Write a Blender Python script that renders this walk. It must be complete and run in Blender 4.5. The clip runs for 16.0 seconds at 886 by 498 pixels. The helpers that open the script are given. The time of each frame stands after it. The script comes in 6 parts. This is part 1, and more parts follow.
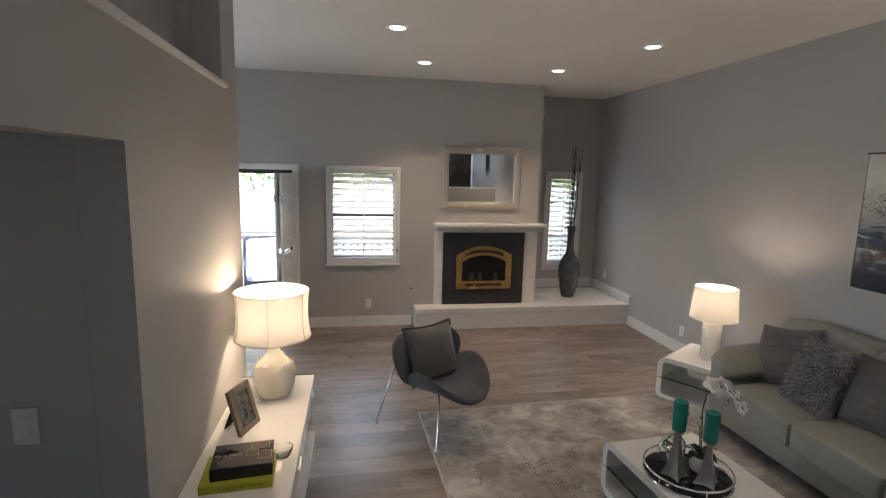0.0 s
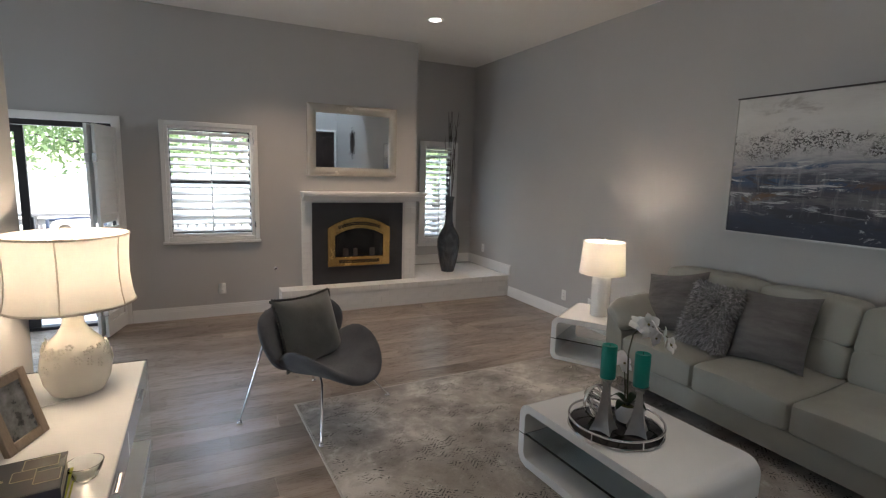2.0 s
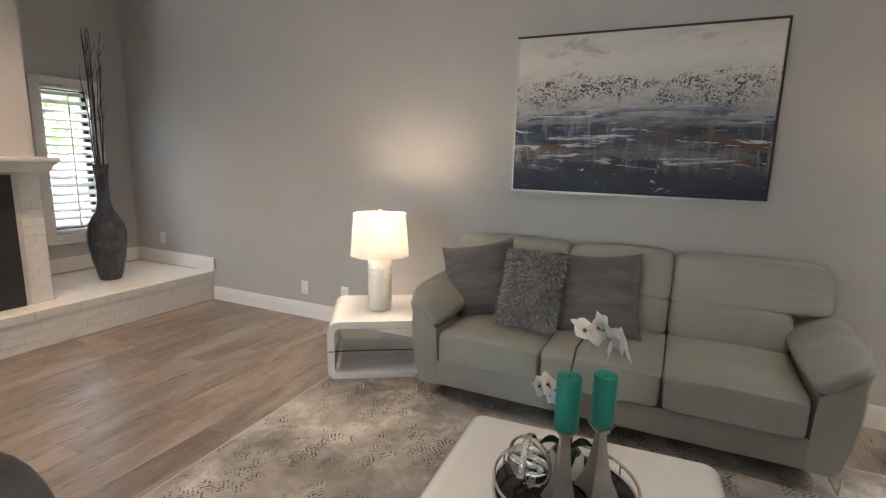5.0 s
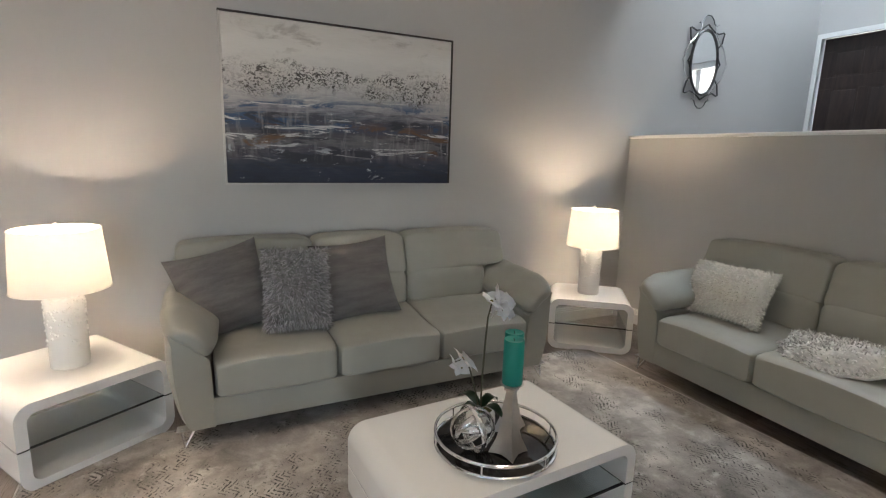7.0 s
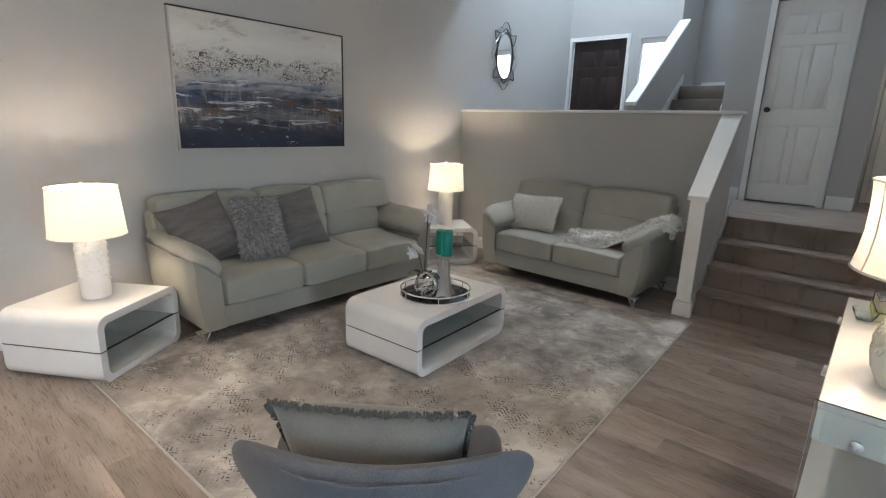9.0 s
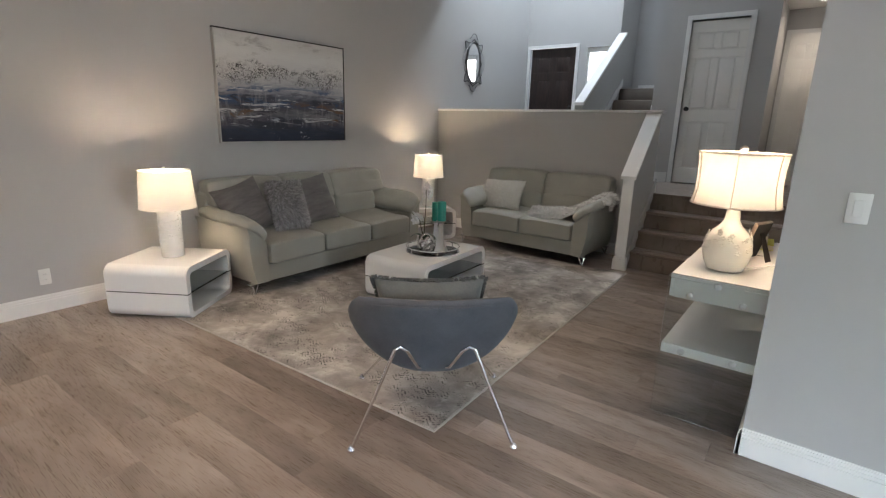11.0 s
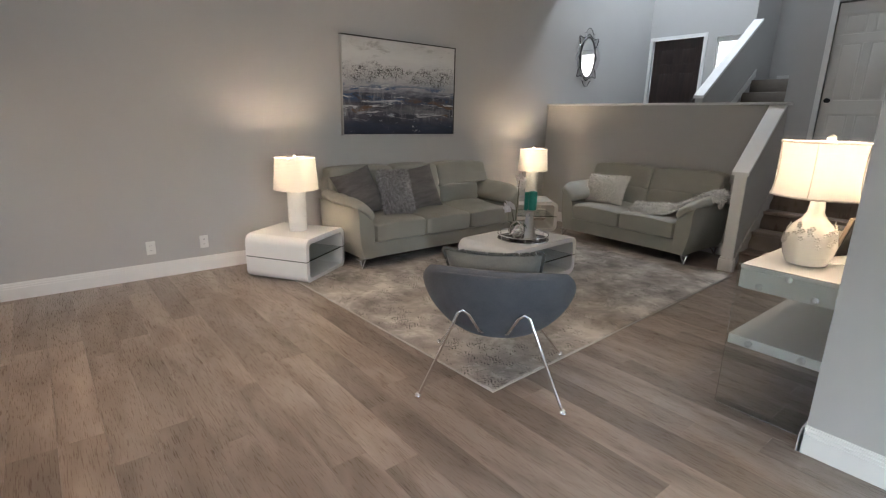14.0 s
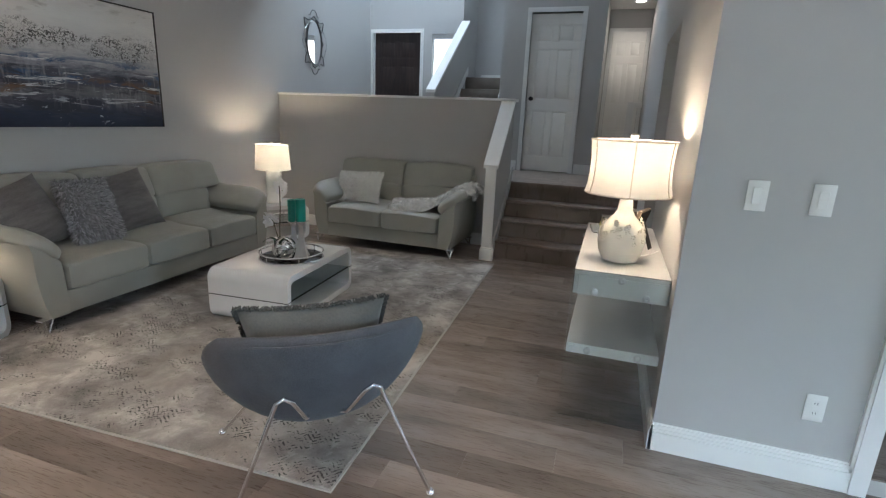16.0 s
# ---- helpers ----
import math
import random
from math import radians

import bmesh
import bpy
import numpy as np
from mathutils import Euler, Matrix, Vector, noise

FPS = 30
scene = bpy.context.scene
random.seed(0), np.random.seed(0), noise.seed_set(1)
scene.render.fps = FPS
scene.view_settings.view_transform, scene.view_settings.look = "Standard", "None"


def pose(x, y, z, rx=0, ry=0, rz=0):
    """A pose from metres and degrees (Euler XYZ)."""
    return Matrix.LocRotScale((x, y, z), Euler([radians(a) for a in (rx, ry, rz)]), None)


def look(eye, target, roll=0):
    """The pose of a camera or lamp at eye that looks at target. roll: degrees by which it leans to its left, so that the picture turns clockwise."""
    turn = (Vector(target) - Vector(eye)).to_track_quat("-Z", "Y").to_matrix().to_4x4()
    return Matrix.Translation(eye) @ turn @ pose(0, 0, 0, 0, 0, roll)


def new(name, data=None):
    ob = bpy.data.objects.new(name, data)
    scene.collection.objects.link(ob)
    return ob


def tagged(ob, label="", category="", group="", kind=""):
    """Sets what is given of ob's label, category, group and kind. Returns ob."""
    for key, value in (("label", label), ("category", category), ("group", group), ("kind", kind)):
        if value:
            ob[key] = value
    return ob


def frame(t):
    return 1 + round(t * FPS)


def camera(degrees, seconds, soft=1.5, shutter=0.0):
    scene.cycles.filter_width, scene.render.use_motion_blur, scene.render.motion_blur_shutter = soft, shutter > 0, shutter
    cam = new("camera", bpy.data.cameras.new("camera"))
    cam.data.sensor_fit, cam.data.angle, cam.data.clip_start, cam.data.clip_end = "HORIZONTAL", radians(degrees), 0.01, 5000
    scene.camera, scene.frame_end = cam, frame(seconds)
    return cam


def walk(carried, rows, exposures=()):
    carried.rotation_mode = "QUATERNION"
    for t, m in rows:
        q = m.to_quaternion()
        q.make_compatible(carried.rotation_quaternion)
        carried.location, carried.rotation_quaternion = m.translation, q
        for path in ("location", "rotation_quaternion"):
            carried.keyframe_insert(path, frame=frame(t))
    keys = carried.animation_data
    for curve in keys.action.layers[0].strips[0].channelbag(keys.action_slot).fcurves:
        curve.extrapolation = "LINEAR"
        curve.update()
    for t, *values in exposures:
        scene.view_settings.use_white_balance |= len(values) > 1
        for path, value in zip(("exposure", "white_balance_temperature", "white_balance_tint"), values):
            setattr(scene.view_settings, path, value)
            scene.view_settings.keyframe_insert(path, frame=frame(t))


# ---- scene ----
cam = camera(83.3, 16.0, 1.2)
PATH = [
    (0, (0.145, 0.197, 2.037), (0.496, 2.142, 1.736), 1.4),
    (0.5, (0.184, 0.316, 1.922), (0.73, 2.216, 1.623), 1.4),
    (1, (0.211, 0.475, 1.804), (0.892, 2.332, 1.508), 1.6),
    (1.5, (0.205, 0.608, 1.718), (0.969, 2.431, 1.416), 1.6),
    (2, (0.144, 0.771, 1.63), (1.014, 2.547, 1.333), 1.6),
    (2.5, (0.141, 0.917, 1.549), (1.115, 2.639, 1.255), 1.7),
    (3, (0.122, 1.154, 1.487), (1.236, 2.789, 1.196), 1.9),
    (3.2, (0.113, 1.258, 1.467), (1.289, 2.851, 1.18), 1.9),
    (5.3, (0.541, 2.342, 1.461), (2.385, 3.013, 1.076), 1.6),
    (5.5, (0.576, 2.385, 1.477), (2.457, 2.936, 1.082), 1.8),
    (6, (0.744, 2.748, 1.416), (2.713, 2.75, 1.067), 2.0),
    (6.5, (0.712, 3.05, 1.44), (2.606, 2.508, 1.095), 1.8),
    (7, (0.523, 3.482, 1.467), (2.287, 2.616, 1.093), 1.7),
    (7.5, (0.284, 3.851, 1.456), (1.878, 2.709, 1.061), 1.6),
    (8, (0.113, 4.218, 1.448), (1.543, 2.889, 1.016), 1.7),
    (8.5, (-0.048, 4.568, 1.466), (1.303, 3.171, 0.994), 1.6),
    (9, (-0.126, 4.887, 1.489), (1.148, 3.424, 1.005), 1.8),
    (9.2, (-0.142, 5.024, 1.484), (1.09, 3.524, 1.0), 1.5),
    (11.3, (-0.702, 5.905, 1.478), (0.452, 4.346, 0.988), 1.6),
    (11.5, (-0.752, 5.884, 1.482), (0.4, 4.325, 0.992), 1.6),
    (12, (-0.86, 5.905, 1.472), (0.37, 4.407, 0.976), 1.6),
    (12.5, (-0.971, 6.017, 1.467), (0.357, 4.607, 0.969), 1.5),
    (13, (-1.037, 6.029, 1.457), (0.338, 4.666, 0.956), 1.4),
    (13.5, (-1.063, 5.985, 1.46), (0.386, 4.704, 0.953), 1.4),
    (14, (-1.019, 5.927, 1.448), (0.479, 4.704, 0.939), 1.3),
    (14.5, (-0.858, 5.862, 1.448), (0.651, 4.652, 0.941), 1.3),
    (15, (-0.681, 5.742, 1.431), (0.812, 4.513, 0.923), 1.1),
    (15.5, (-0.461, 5.63, 1.444), (0.808, 4.172, 0.931), 1.5),
    (16, (-0.207, 5.601, 1.443), (0.392, 3.762, 0.935), 2.4),
]
walk(cam, [(t, look(eye, target, roll)) for t, eye, target, roll in PATH],
     [(0.0, 2.16, 6500, 13), (3.2, 2.08, 6150, 11), (5.3, 2.84, 6700, 12), (9.2, 2.86, 6150, 10), (11.3, 2.58, 6550, 13), (15.4, 2.58, 6600, 13), (16.0, 2.48, 5950, 9)])

# ---- world, sun, large lights ----
world = bpy.data.worlds.new("world")
scene.world = world
world.use_nodes = True
wn = world.node_tree
sky = wn.nodes.new("ShaderNodeTexSky")
sky.sky_type, sky.sun_disc = 'NISHITA', False
sky.sun_elevation, sky.sun_rotation = radians(52.8), radians(99)
wn.links.new(sky.outputs[0], wn.nodes["Background"].inputs[0])
wn.nodes["Background"].inputs[1].default_value = 0.15

sun = new("sun", bpy.data.lights.new("sun", 'SUN'))
sun.data.energy, sun.data.angle, sun.data.color = 5.0, radians(0.5), (1.0, 0.96, 0.9)
sun.matrix_world = look((0, 0, 12), (-1.5, 0.24, 10.0))


def area_lamp(name, eye, target, sx, sy, watts, colour):
    lamp = new(name, bpy.data.lights.new(name, 'AREA'))
    lamp.data.shape, lamp.data.size, lamp.data.size_y = 'RECTANGLE', sx, sy
    lamp.data.energy, lamp.data.color = watts, colour
    lamp.matrix_world = look(eye, target)
    return lamp


ZE_LAMP = 5.36
DAY = (0.80, 0.92, 1.0)
area_lamp("slider_daylight", (-1.55, 7.75, 2.75), (-0.2, 2.8, 0.0), 1.8, 1.0, 25, DAY).data.spread = radians(125)
area_lamp("window_daylight", (0.26, 7.5, 2.75), (0.26, 5.2, 0.6), 1.0, 0.8, 11, DAY)
area_lamp("niche_daylight", (3.25, 8.25, 2.6), (3.80, 6.4, 1.4), 0.6, 0.8, 11, DAY)
# Stands in for the unseen source of cool light above the entry.
area_lamp("entry_overhead_fill", (2.9, -1.45, ZE_LAMP), (2.9, -1.45, 0), 1.2, 1.1, 16.5, (0.76, 0.89, 1.0))
# Lamp at an unseen window, assumed for cool light from the left.
area_lamp("back_room_assumed_daylight", (-4.85, 5.0, 1.5), (-2.0, 4.9, 0.0), 1.6, 1.1, 6, DAY).data.spread = radians(120)
# Added fill for the dark side hall; no source is known there.
area_lamp("side_hall_fill", (-2.46, 1.355, 1.5), (0, 1.355, 1.2), 0.7, 0.9, 0.16, (1.0, 0.97, 0.92))

# ---- materials ----


class Nodes:
    """A node material under construction."""

    def __init__(self, name):
        self.mat = bpy.data.materials.new(name)
        self.mat.use_nodes = True
        self.tree = self.mat.node_tree
        self.bsdf = self.tree.nodes["Principled BSDF"]

    def add(self, kind, **values):
        n = self.tree.nodes.new(kind)
        for k, v in values.items():
            n.inputs[k].default_value = v
        return n

    def link(self, a, b):
        self.tree.links.new(a, b)

    def coords(self, source="Object", scale=(1, 1, 1), rot=(0, 0, 0)):
        tc = self.add("ShaderNodeTexCoord")
        mp = self.add("ShaderNodeMapping")
        mp.inputs["Scale"].default_value = scale
        mp.inputs["Rotation"].default_value = rot
        self.link(tc.outputs[source], mp.inputs[0])
        return mp.outputs[0]

    def world_coords(self, scale=(1, 1, 1), rot=(0, 0, 0)):
        g = self.add("ShaderNodeNewGeometry")
        mp = self.add("ShaderNodeMapping")
        mp.inputs["Scale"].default_value = scale
        mp.inputs["Rotation"].default_value = rot
        self.link(g.outputs["Position"], mp.inputs[0])
        return mp.outputs[0]

    def noise(self, vec, scale, detail=4, rough=0.55, distortion=0.0):
        n = self.add("ShaderNodeTexNoise", Scale=scale, Detail=detail, Roughness=rough, Distortion=distortion)
        if vec is not None:
            self.link(vec, n.inputs["Vector"])
        return n.outputs["Fac"]

    def ramp(self, fac, stops, mode='LINEAR'):
        r = self.add("ShaderNodeValToRGB")
        r.color_ramp.interpolation = mode
        els = r.color_ramp.elements
        while len(els) < len(stops):
            els.new(0.5)
        for e, (p, c) in zip(els, stops):
            e.position = p
            e.color = (c[0], c[1], c[2], 1) if len(c) == 3 else c
        self.link(fac, r.inputs[0])
        return r.outputs[0]

    def mix(self, fac, a, b, mode='MIX'):
        m = self.add("ShaderNodeMix")
        m.data_type, m.blend_type = 'RGBA', mode
        for sock, v in ((m.inputs[0], fac), (m.inputs[6], a), (m.inputs[7], b)):
            if isinstance(v, (int, float)):
                sock.default_value = v
            elif isinstance(v, tuple):
                sock.default_value = (*v, 1) if len(v) == 3 else v
            else:
                self.link(v, sock)
        return m.outputs[2]

    def bump(self, height, strength=0.2, distance=0.01):
        b = self.add("ShaderNodeBump", Strength=strength, Distance=distance)
        self.link(height, b.inputs["Height"])
        self.link(b.outputs[0], self.bsdf.inputs["Normal"])

    def set(self, colour=None, rough=None, **values):
        for key, v in (("Base Color", colour), ("Roughness", rough), *values.items()):
            if v is None:
                continue
            sock = self.bsdf.inputs[key]
            if isinstance(v, tuple):
                sock.default_value = (*v, 1) if len(v) == 3 and sock.type == 'RGBA' else v
            elif isinstance(v, (int, float)):
                sock.default_value = v
            else:
                self.link(v, sock)
        return self


def plain(name, colour, rough=0.5, metal=0.0, vary=0.08, scale=6.0, bump=0.05, fine=120.0, **more):
    """A surface with a slow drift of tone, a fine grain and a little relief."""
    n = Nodes(name)
    v = n.coords()
    slow, grain = n.noise(v, scale), n.noise(v, fine, 2)
    dark = tuple(c * (1 - vary) for c in colour)
    light = tuple(min(1, c * (1 + vary)) for c in colour)
    n.set(n.ramp(slow, [(0.3, dark), (0.7, light)]),
          n.ramp(slow, [(0.3, (max(0, rough - 0.06),) * 3), (0.7, (min(1, rough + 0.06),) * 3)]), Metallic=metal, **more)
    if bump:
        n.bump(grain, bump, 0.004)
    return n.mat


def wall_paint(name, colour):
    n = Nodes(name)
    v = n.world_coords()
    slow, peel = n.noise(v, 0.9, 3), n.noise(v, 90, 3)
    n.set(n.ramp(slow, [(0.25, tuple(c * 0.96 for c in colour)), (0.75, tuple(c * 1.03 for c in colour))]), 0.62)
    n.bump(peel, 0.10, 0.003)
    return n.mat


M_WALL = wall_paint("grey_wall_paint", (0.48, 0.474, 0.468))
M_CEIL = wall_paint("white_ceiling_paint", (0.83, 0.82, 0.80))
M_TRIM = plain("white_trim_paint", (0.80, 0.80, 0.79), 0.35, vary=0.02, bump=0.03)
M_LACQUER = plain("white_gloss_lacquer", (0.82, 0.82, 0.81), 0.10, vary=0.015, bump=0.0, **{"Coat Weight": 0.4, "Coat Roughness": 0.05})
M_BRICKPAINT = plain("white_painted_brick", (0.76, 0.75, 0.73), 0.5, vary=0.05, bump=0.35, fine=60)
M_MORTAR = plain("painted_mortar", (0.72, 0.71, 0.69), 0.7, vary=0.06, bump=0.3, fine=80)
M_CHROME = plain("polished_chrome", (0.86, 0.86, 0.87), 0.12, 1.0, vary=0.03, bump=0.0)
M_BLACK = plain("black_enamel_steel", (0.030, 0.030, 0.034), 0.45, vary=0.15, bump=0.05)
M_BRONZE = plain("dark_bronze_frame", (0.035, 0.033, 0.035), 0.4, 0.3, vary=0.1)
M_DARK = plain("shadow_gap_black", (0.01, 0.01, 0.01), 0.8, vary=0.1, bump=0)
M_PLASTIC = plain("white_plastic_plate", (0.80, 0.80, 0.78), 0.3, vary=0.015, bump=0.0)


def glass_material(name, tint, rough=0.0, ior=1.45):
    n = Nodes(name)
    n.set(tint, rough, **{"Transmission Weight": 1.0, "IOR": ior})
    return n.mat


M_PANE = glass_material("clear_window_glass", (0.97, 0.99, 0.98), 0.0, 1.1)


def plank_material(name, rnd=True, even=False):
    n = Nodes(name)
    g = n.add("ShaderNodeNewGeometry")
    oi = n.add("ShaderNodeObjectInfo")
    off = n.add("ShaderNodeVectorMath")
    off.operation = 'MULTIPLY_ADD'
    source = oi.outputs["Random"] if rnd else g.outputs["Random Per Island"]
    if even:
        middle = n.add("ShaderNodeMapRange")
        n.link(source, middle.inputs[0])
        middle.inputs[3].default_value, middle.inputs[4].default_value = 0.5, 0.8
        source = middle.outputs[0]
    n.link(source, off.inputs[0])
    off.inputs[1].default_value = (37.0, 91.0, 13.0)
    n.link(g.outputs["Position"], off.inputs[2])
    mp = n.add("ShaderNodeMapping")
    mp.inputs["Scale"].default_value = (0.8, 3.0, 1.0)
    n.link(off.outputs[0], mp.inputs[0])
    streak = n.noise(mp.outputs[0], 2.0, 3, 0.5, 0.5)
    mp2 = n.add("ShaderNodeMapping")
    mp2.inputs["Scale"].default_value = (4.0, 80.0, 1.0)
    n.link(off.outputs[0], mp2.inputs[0])
    grain = n.noise(mp2.outputs[0], 3.0, 4, 0.6)
    mp3 = n.add("ShaderNodeMapping")
    mp3.inputs["Scale"].default_value = (1.5, 7.0, 1.0)
    n.link(off.outputs[0], mp3.inputs[0])
    knots = n.noise(mp3.outputs[0], 3.2, 4, 0.6, 0.3)
    base = n.ramp(streak, [(0.26, (0.130, 0.103, 0.087)), (0.42, (0.188, 0.154, 0.132)), (0.56, (0.248, 0.208, 0.181)), (0.74, (0.315, 0.270, 0.238))])
    tone = n.ramp(source, [(0.0, (0.78, 0.76, 0.74)), (0.5, (0.98, 0.97, 0.96)), (1.0, (1.20, 1.17, 1.14))])
    base = n.mix(1.0, base, tone, 'MULTIPLY')
    base = n.mix(n.ramp(knots, [(0.20, (0.6,) * 3), (0.28, (0.0,) * 3)]), base, (0.070, 0.052, 0.040))
    mp4 = n.add("ShaderNodeMapping")
    mp4.inputs["Scale"].default_value = (4.0, 26.0, 1.0)
    mp4.inputs["Rotation"].default_value = (0, 0, 0.06)
    n.link(off.outputs[0], mp4.inputs[0])
    crack = n.noise(mp4.outputs[0], 1.0, 3, 0.55, 0.8)
    few = n.ramp(n.noise(off.outputs[0], 4.5, 1), [(0.62, (0.0,) * 3), (0.66, (1.0,) * 3)])
    base = n.mix(n.mix(1.0, n.ramp(crack, [(0.270, (0.7,) * 3), (0.295, (0.0,) * 3)]), few, 'MULTIPLY'), base, (0.030, 0.020, 0.015))
    base = n.mix(0.04, base, n.ramp(grain, [(0.3, (0.09, 0.072, 0.06)), (0.7, (0.29, 0.25, 0.215))]))
    n.set(base, n.ramp(grain, [(0.3, (0.24,) * 3), (0.7, (0.36,) * 3)]))
    n.bump(grain, 0.06, 0.002)
    return n.mat


M_PLANK = plank_material("greige_oak_plank")
M_PLANKS_REST = plank_material("greige_oak_planks_far", False)
M_STAIRPLANK = plank_material("greige_oak_stair_planks", True, True)

# ---- mesh helpers ----


def part(name, bm, mat, parent=None, label="", smooth=True, loc=None, turn=None):
    """Links a bmesh as one mesh object, under a thing or a part."""
    me = bpy.data.meshes.new(name)
    bm.normal_update()
    bm.to_mesh(me)
    bm.free()
    me.materials.append(mat)
    if smooth:
        me.polygons.foreach_set("use_smooth", [True] * len(me.polygons))
        me.set_sharp_from_angle(angle=radians(38))
    ob = new(name, me)
    if parent is not None:
        ob.parent = parent
    if loc is not None:
        ob.location = loc
    if turn is not None:
        ob.rotation_euler = [radians(a) for a in turn]
    if label:
        ob["label"] = label
    return ob


def thing(name, loc, rz=0.0, label="", category="", group="", kind=""):
    ob = new(name)
    ob.location, ob.rotation_euler = loc, (0, 0, radians(rz))
    ob.empty_display_size = 0.1
    return tagged(ob, label, category, group, kind)


def box(x0, x1, y0, y1, z0, z1, bevel=0.0, seg=2, bm=None):
    """Adds a box, with rounded edges where bevel is given."""
    bm = bm or bmesh.new()
    b = bmesh.new() if bevel else bm
    m = Matrix.Translation(((x0 + x1) / 2, (y0 + y1) / 2, (z0 + z1) / 2)) @ Matrix.Diagonal((x1 - x0, y1 - y0, z1 - z0, 1))
    bmesh.ops.create_cube(b, size=1, matrix=m)
    if bevel:
        bmesh.ops.bevel(b, geom=b.edges[:], offset=bevel, segments=seg, profile=0.5, affect='EDGES', clamp_overlap=True)
        join(bm, b)
    return bm


def join(bm, other):
    """Moves all of another bmesh into bm."""
    me = bpy.data.meshes.new("tmp")
    other.to_mesh(me)
    other.free()
    bm.from_mesh(me)
    bpy.data.meshes.remove(me)
    return bm


def moved(bm, m):
    bmesh.ops.transform(bm, matrix=m, verts=bm.verts)
    return bm


def lathe(profile, seg=32, bm=None, cap=True):
    """A solid of revolution round z from (radius, height) pairs."""
    bm = bm or bmesh.new()
    rings = []
    for r, z in profile:
        rings.append([bm.verts.new((r * math.cos(2 * math.pi * i / seg), r * math.sin(2 * math.pi * i / seg), z)) for i in range(seg)])
    for a, b in zip(rings, rings[1:]):
        for i in range(seg):
            j = (i + 1) % seg
            bm.faces.new((a[i], a[j], b[j], b[i]))
    if cap:
        bm.faces.new(rings[0][::-1])
        bm.faces.new(rings[-1])
    return bm


def tube(points, radius, seg=8, bm=None, closed=False):
    """A round bar along a line of points; radius may be one number or one a point."""
    bm = bm or bmesh.new()
    pts = [Vector(p) for p in points]
    n = len(pts)
    radii = radius if isinstance(radius, (list, tuple)) else [radius] * n
    rings, up = [], None
    for i, p in enumerate(pts):
        a = pts[i - 1] if i or closed else p
        b = pts[(i + 1) % n] if i < n - 1 or closed else p
        d = (b - a).normalized()
        if up is None:
            up = d.orthogonal().normalized()
        up = (up - d * up.dot(d)).normalized()
        side = d.cross(up)
        rings.append([bm.verts.new(p + radii[i] * (math.cos(2 * math.pi * k / seg) * up + math.sin(2 * math.pi * k / seg) * side)) for k in range(seg)])
    pairs = list(zip(rings, rings[1:])) + ([(rings[-1], rings[0])] if closed else [])
    for a, b in pairs:
        for k in range(seg):
            m = (k + 1) % seg
            bm.faces.new((a[k], a[m], b[m], b[k]))
    if not closed:
        bm.faces.new(rings[0][::-1])
        bm.faces.new(rings[-1])
    return bm


def extrude_profile(profile, x0, x1, bm=None):
    """A bar along x from a closed outline of (y, z) pairs."""
    bm = bm or bmesh.new()
    a = [bm.verts.new((x0, y, z)) for y, z in profile]
    b = [bm.verts.new((x1, y, z)) for y, z in profile]
    n = len(profile)
    for i in range(n):
        j = (i + 1) % n
        bm.faces.new((a[i], a[j], b[j], b[i]))
    bm.faces.new(a[::-1])
    bm.faces.new(b)
    bmesh.ops.recalc_face_normals(bm, faces=bm.faces[:])
    return bm


def structure(name, bm, mat, label, category, smooth=False):
    return tagged(part(name, bm, mat, smooth=smooth), label, category, kind="structure")


# ---- the plan, in metres ----
XR, YF, YN = 3.92, 6.69, 7.54          # sofa wall, fireplace wall, back of the hearth niche
XL, YE = -0.53, 3.37                   # desk wall and its end
XB, YD = -4.9, -2.6                    # far wall of the back room, front door wall
ZC, ZL, ZE = 3.21, 0.76, 5.3           # living ceiling, landing, entry ceiling
T = 0.16


def wall_with_holes(name, axis, at, thick, a0, a1, z0, z1, holes, label, mat=None):
    """A wall in the plane axis = at .. at + thick, with real openings (a0, a1, z0, z1)."""
    bm = bmesh.new()
    cuts = sorted({a0, a1, *[h[0] for h in holes], *[h[1] for h in holes]})
    for u0, u1 in zip(cuts, cuts[1:]):
        spans = sorted([(h[2], h[3]) for h in holes if h[0] <= u0 + 1e-6 and h[1] >= u1 - 1e-6])
        z = z0
        for s0, s1 in spans + [(z1, z1)]:
            if s0 > z + 1e-6:
                lo, hi = min(at, at + thick), max(at, at + thick)
                if axis == 'x':
                    box(lo, hi, u0, u1, z, s0, bm=bm)
                else:
                    box(u0, u1, lo, hi, z, s0, bm=bm)
            z = s1
    bmesh.ops.remove_doubles(bm, verts=bm.verts[:], dist=0.0005)
    seen = {}
    for f in bm.faces:
        seen.setdefault(tuple(round(c, 3) for c in f.calc_center_median()), []).append(f)
    bmesh.ops.delete(bm, geom=[f for fs in seen.values() if len(fs) > 1 for f in fs], context='FACES')
    return structure(name, bm, mat or M_WALL, label, "wall")


WIN = (-0.157, 0.687, 0.898, 2.049)         # main window opening
NWIN = (3.11, 3.58, 0.66, 2.03)        # niche window opening
SLD = (-2.45, -0.61, 0.0, 2.03)        # sliding door opening
wall_with_holes("wall_fireplace", 'y', YF, T, XB, 2.63, 0, ZC, [WIN, SLD], "light grey painted wall with window and sliding door")
wall_with_holes("wall_niche_side", 'x', 2.63, -T, YF + T, YN + T, 0, ZC, [], "light grey painted side wall of the hearth niche")
wall_with_holes("wall_niche_back", 'y', YN, T, 2.63, XR, 0, ZC, [NWIN], "light grey painted wall behind the raised hearth")
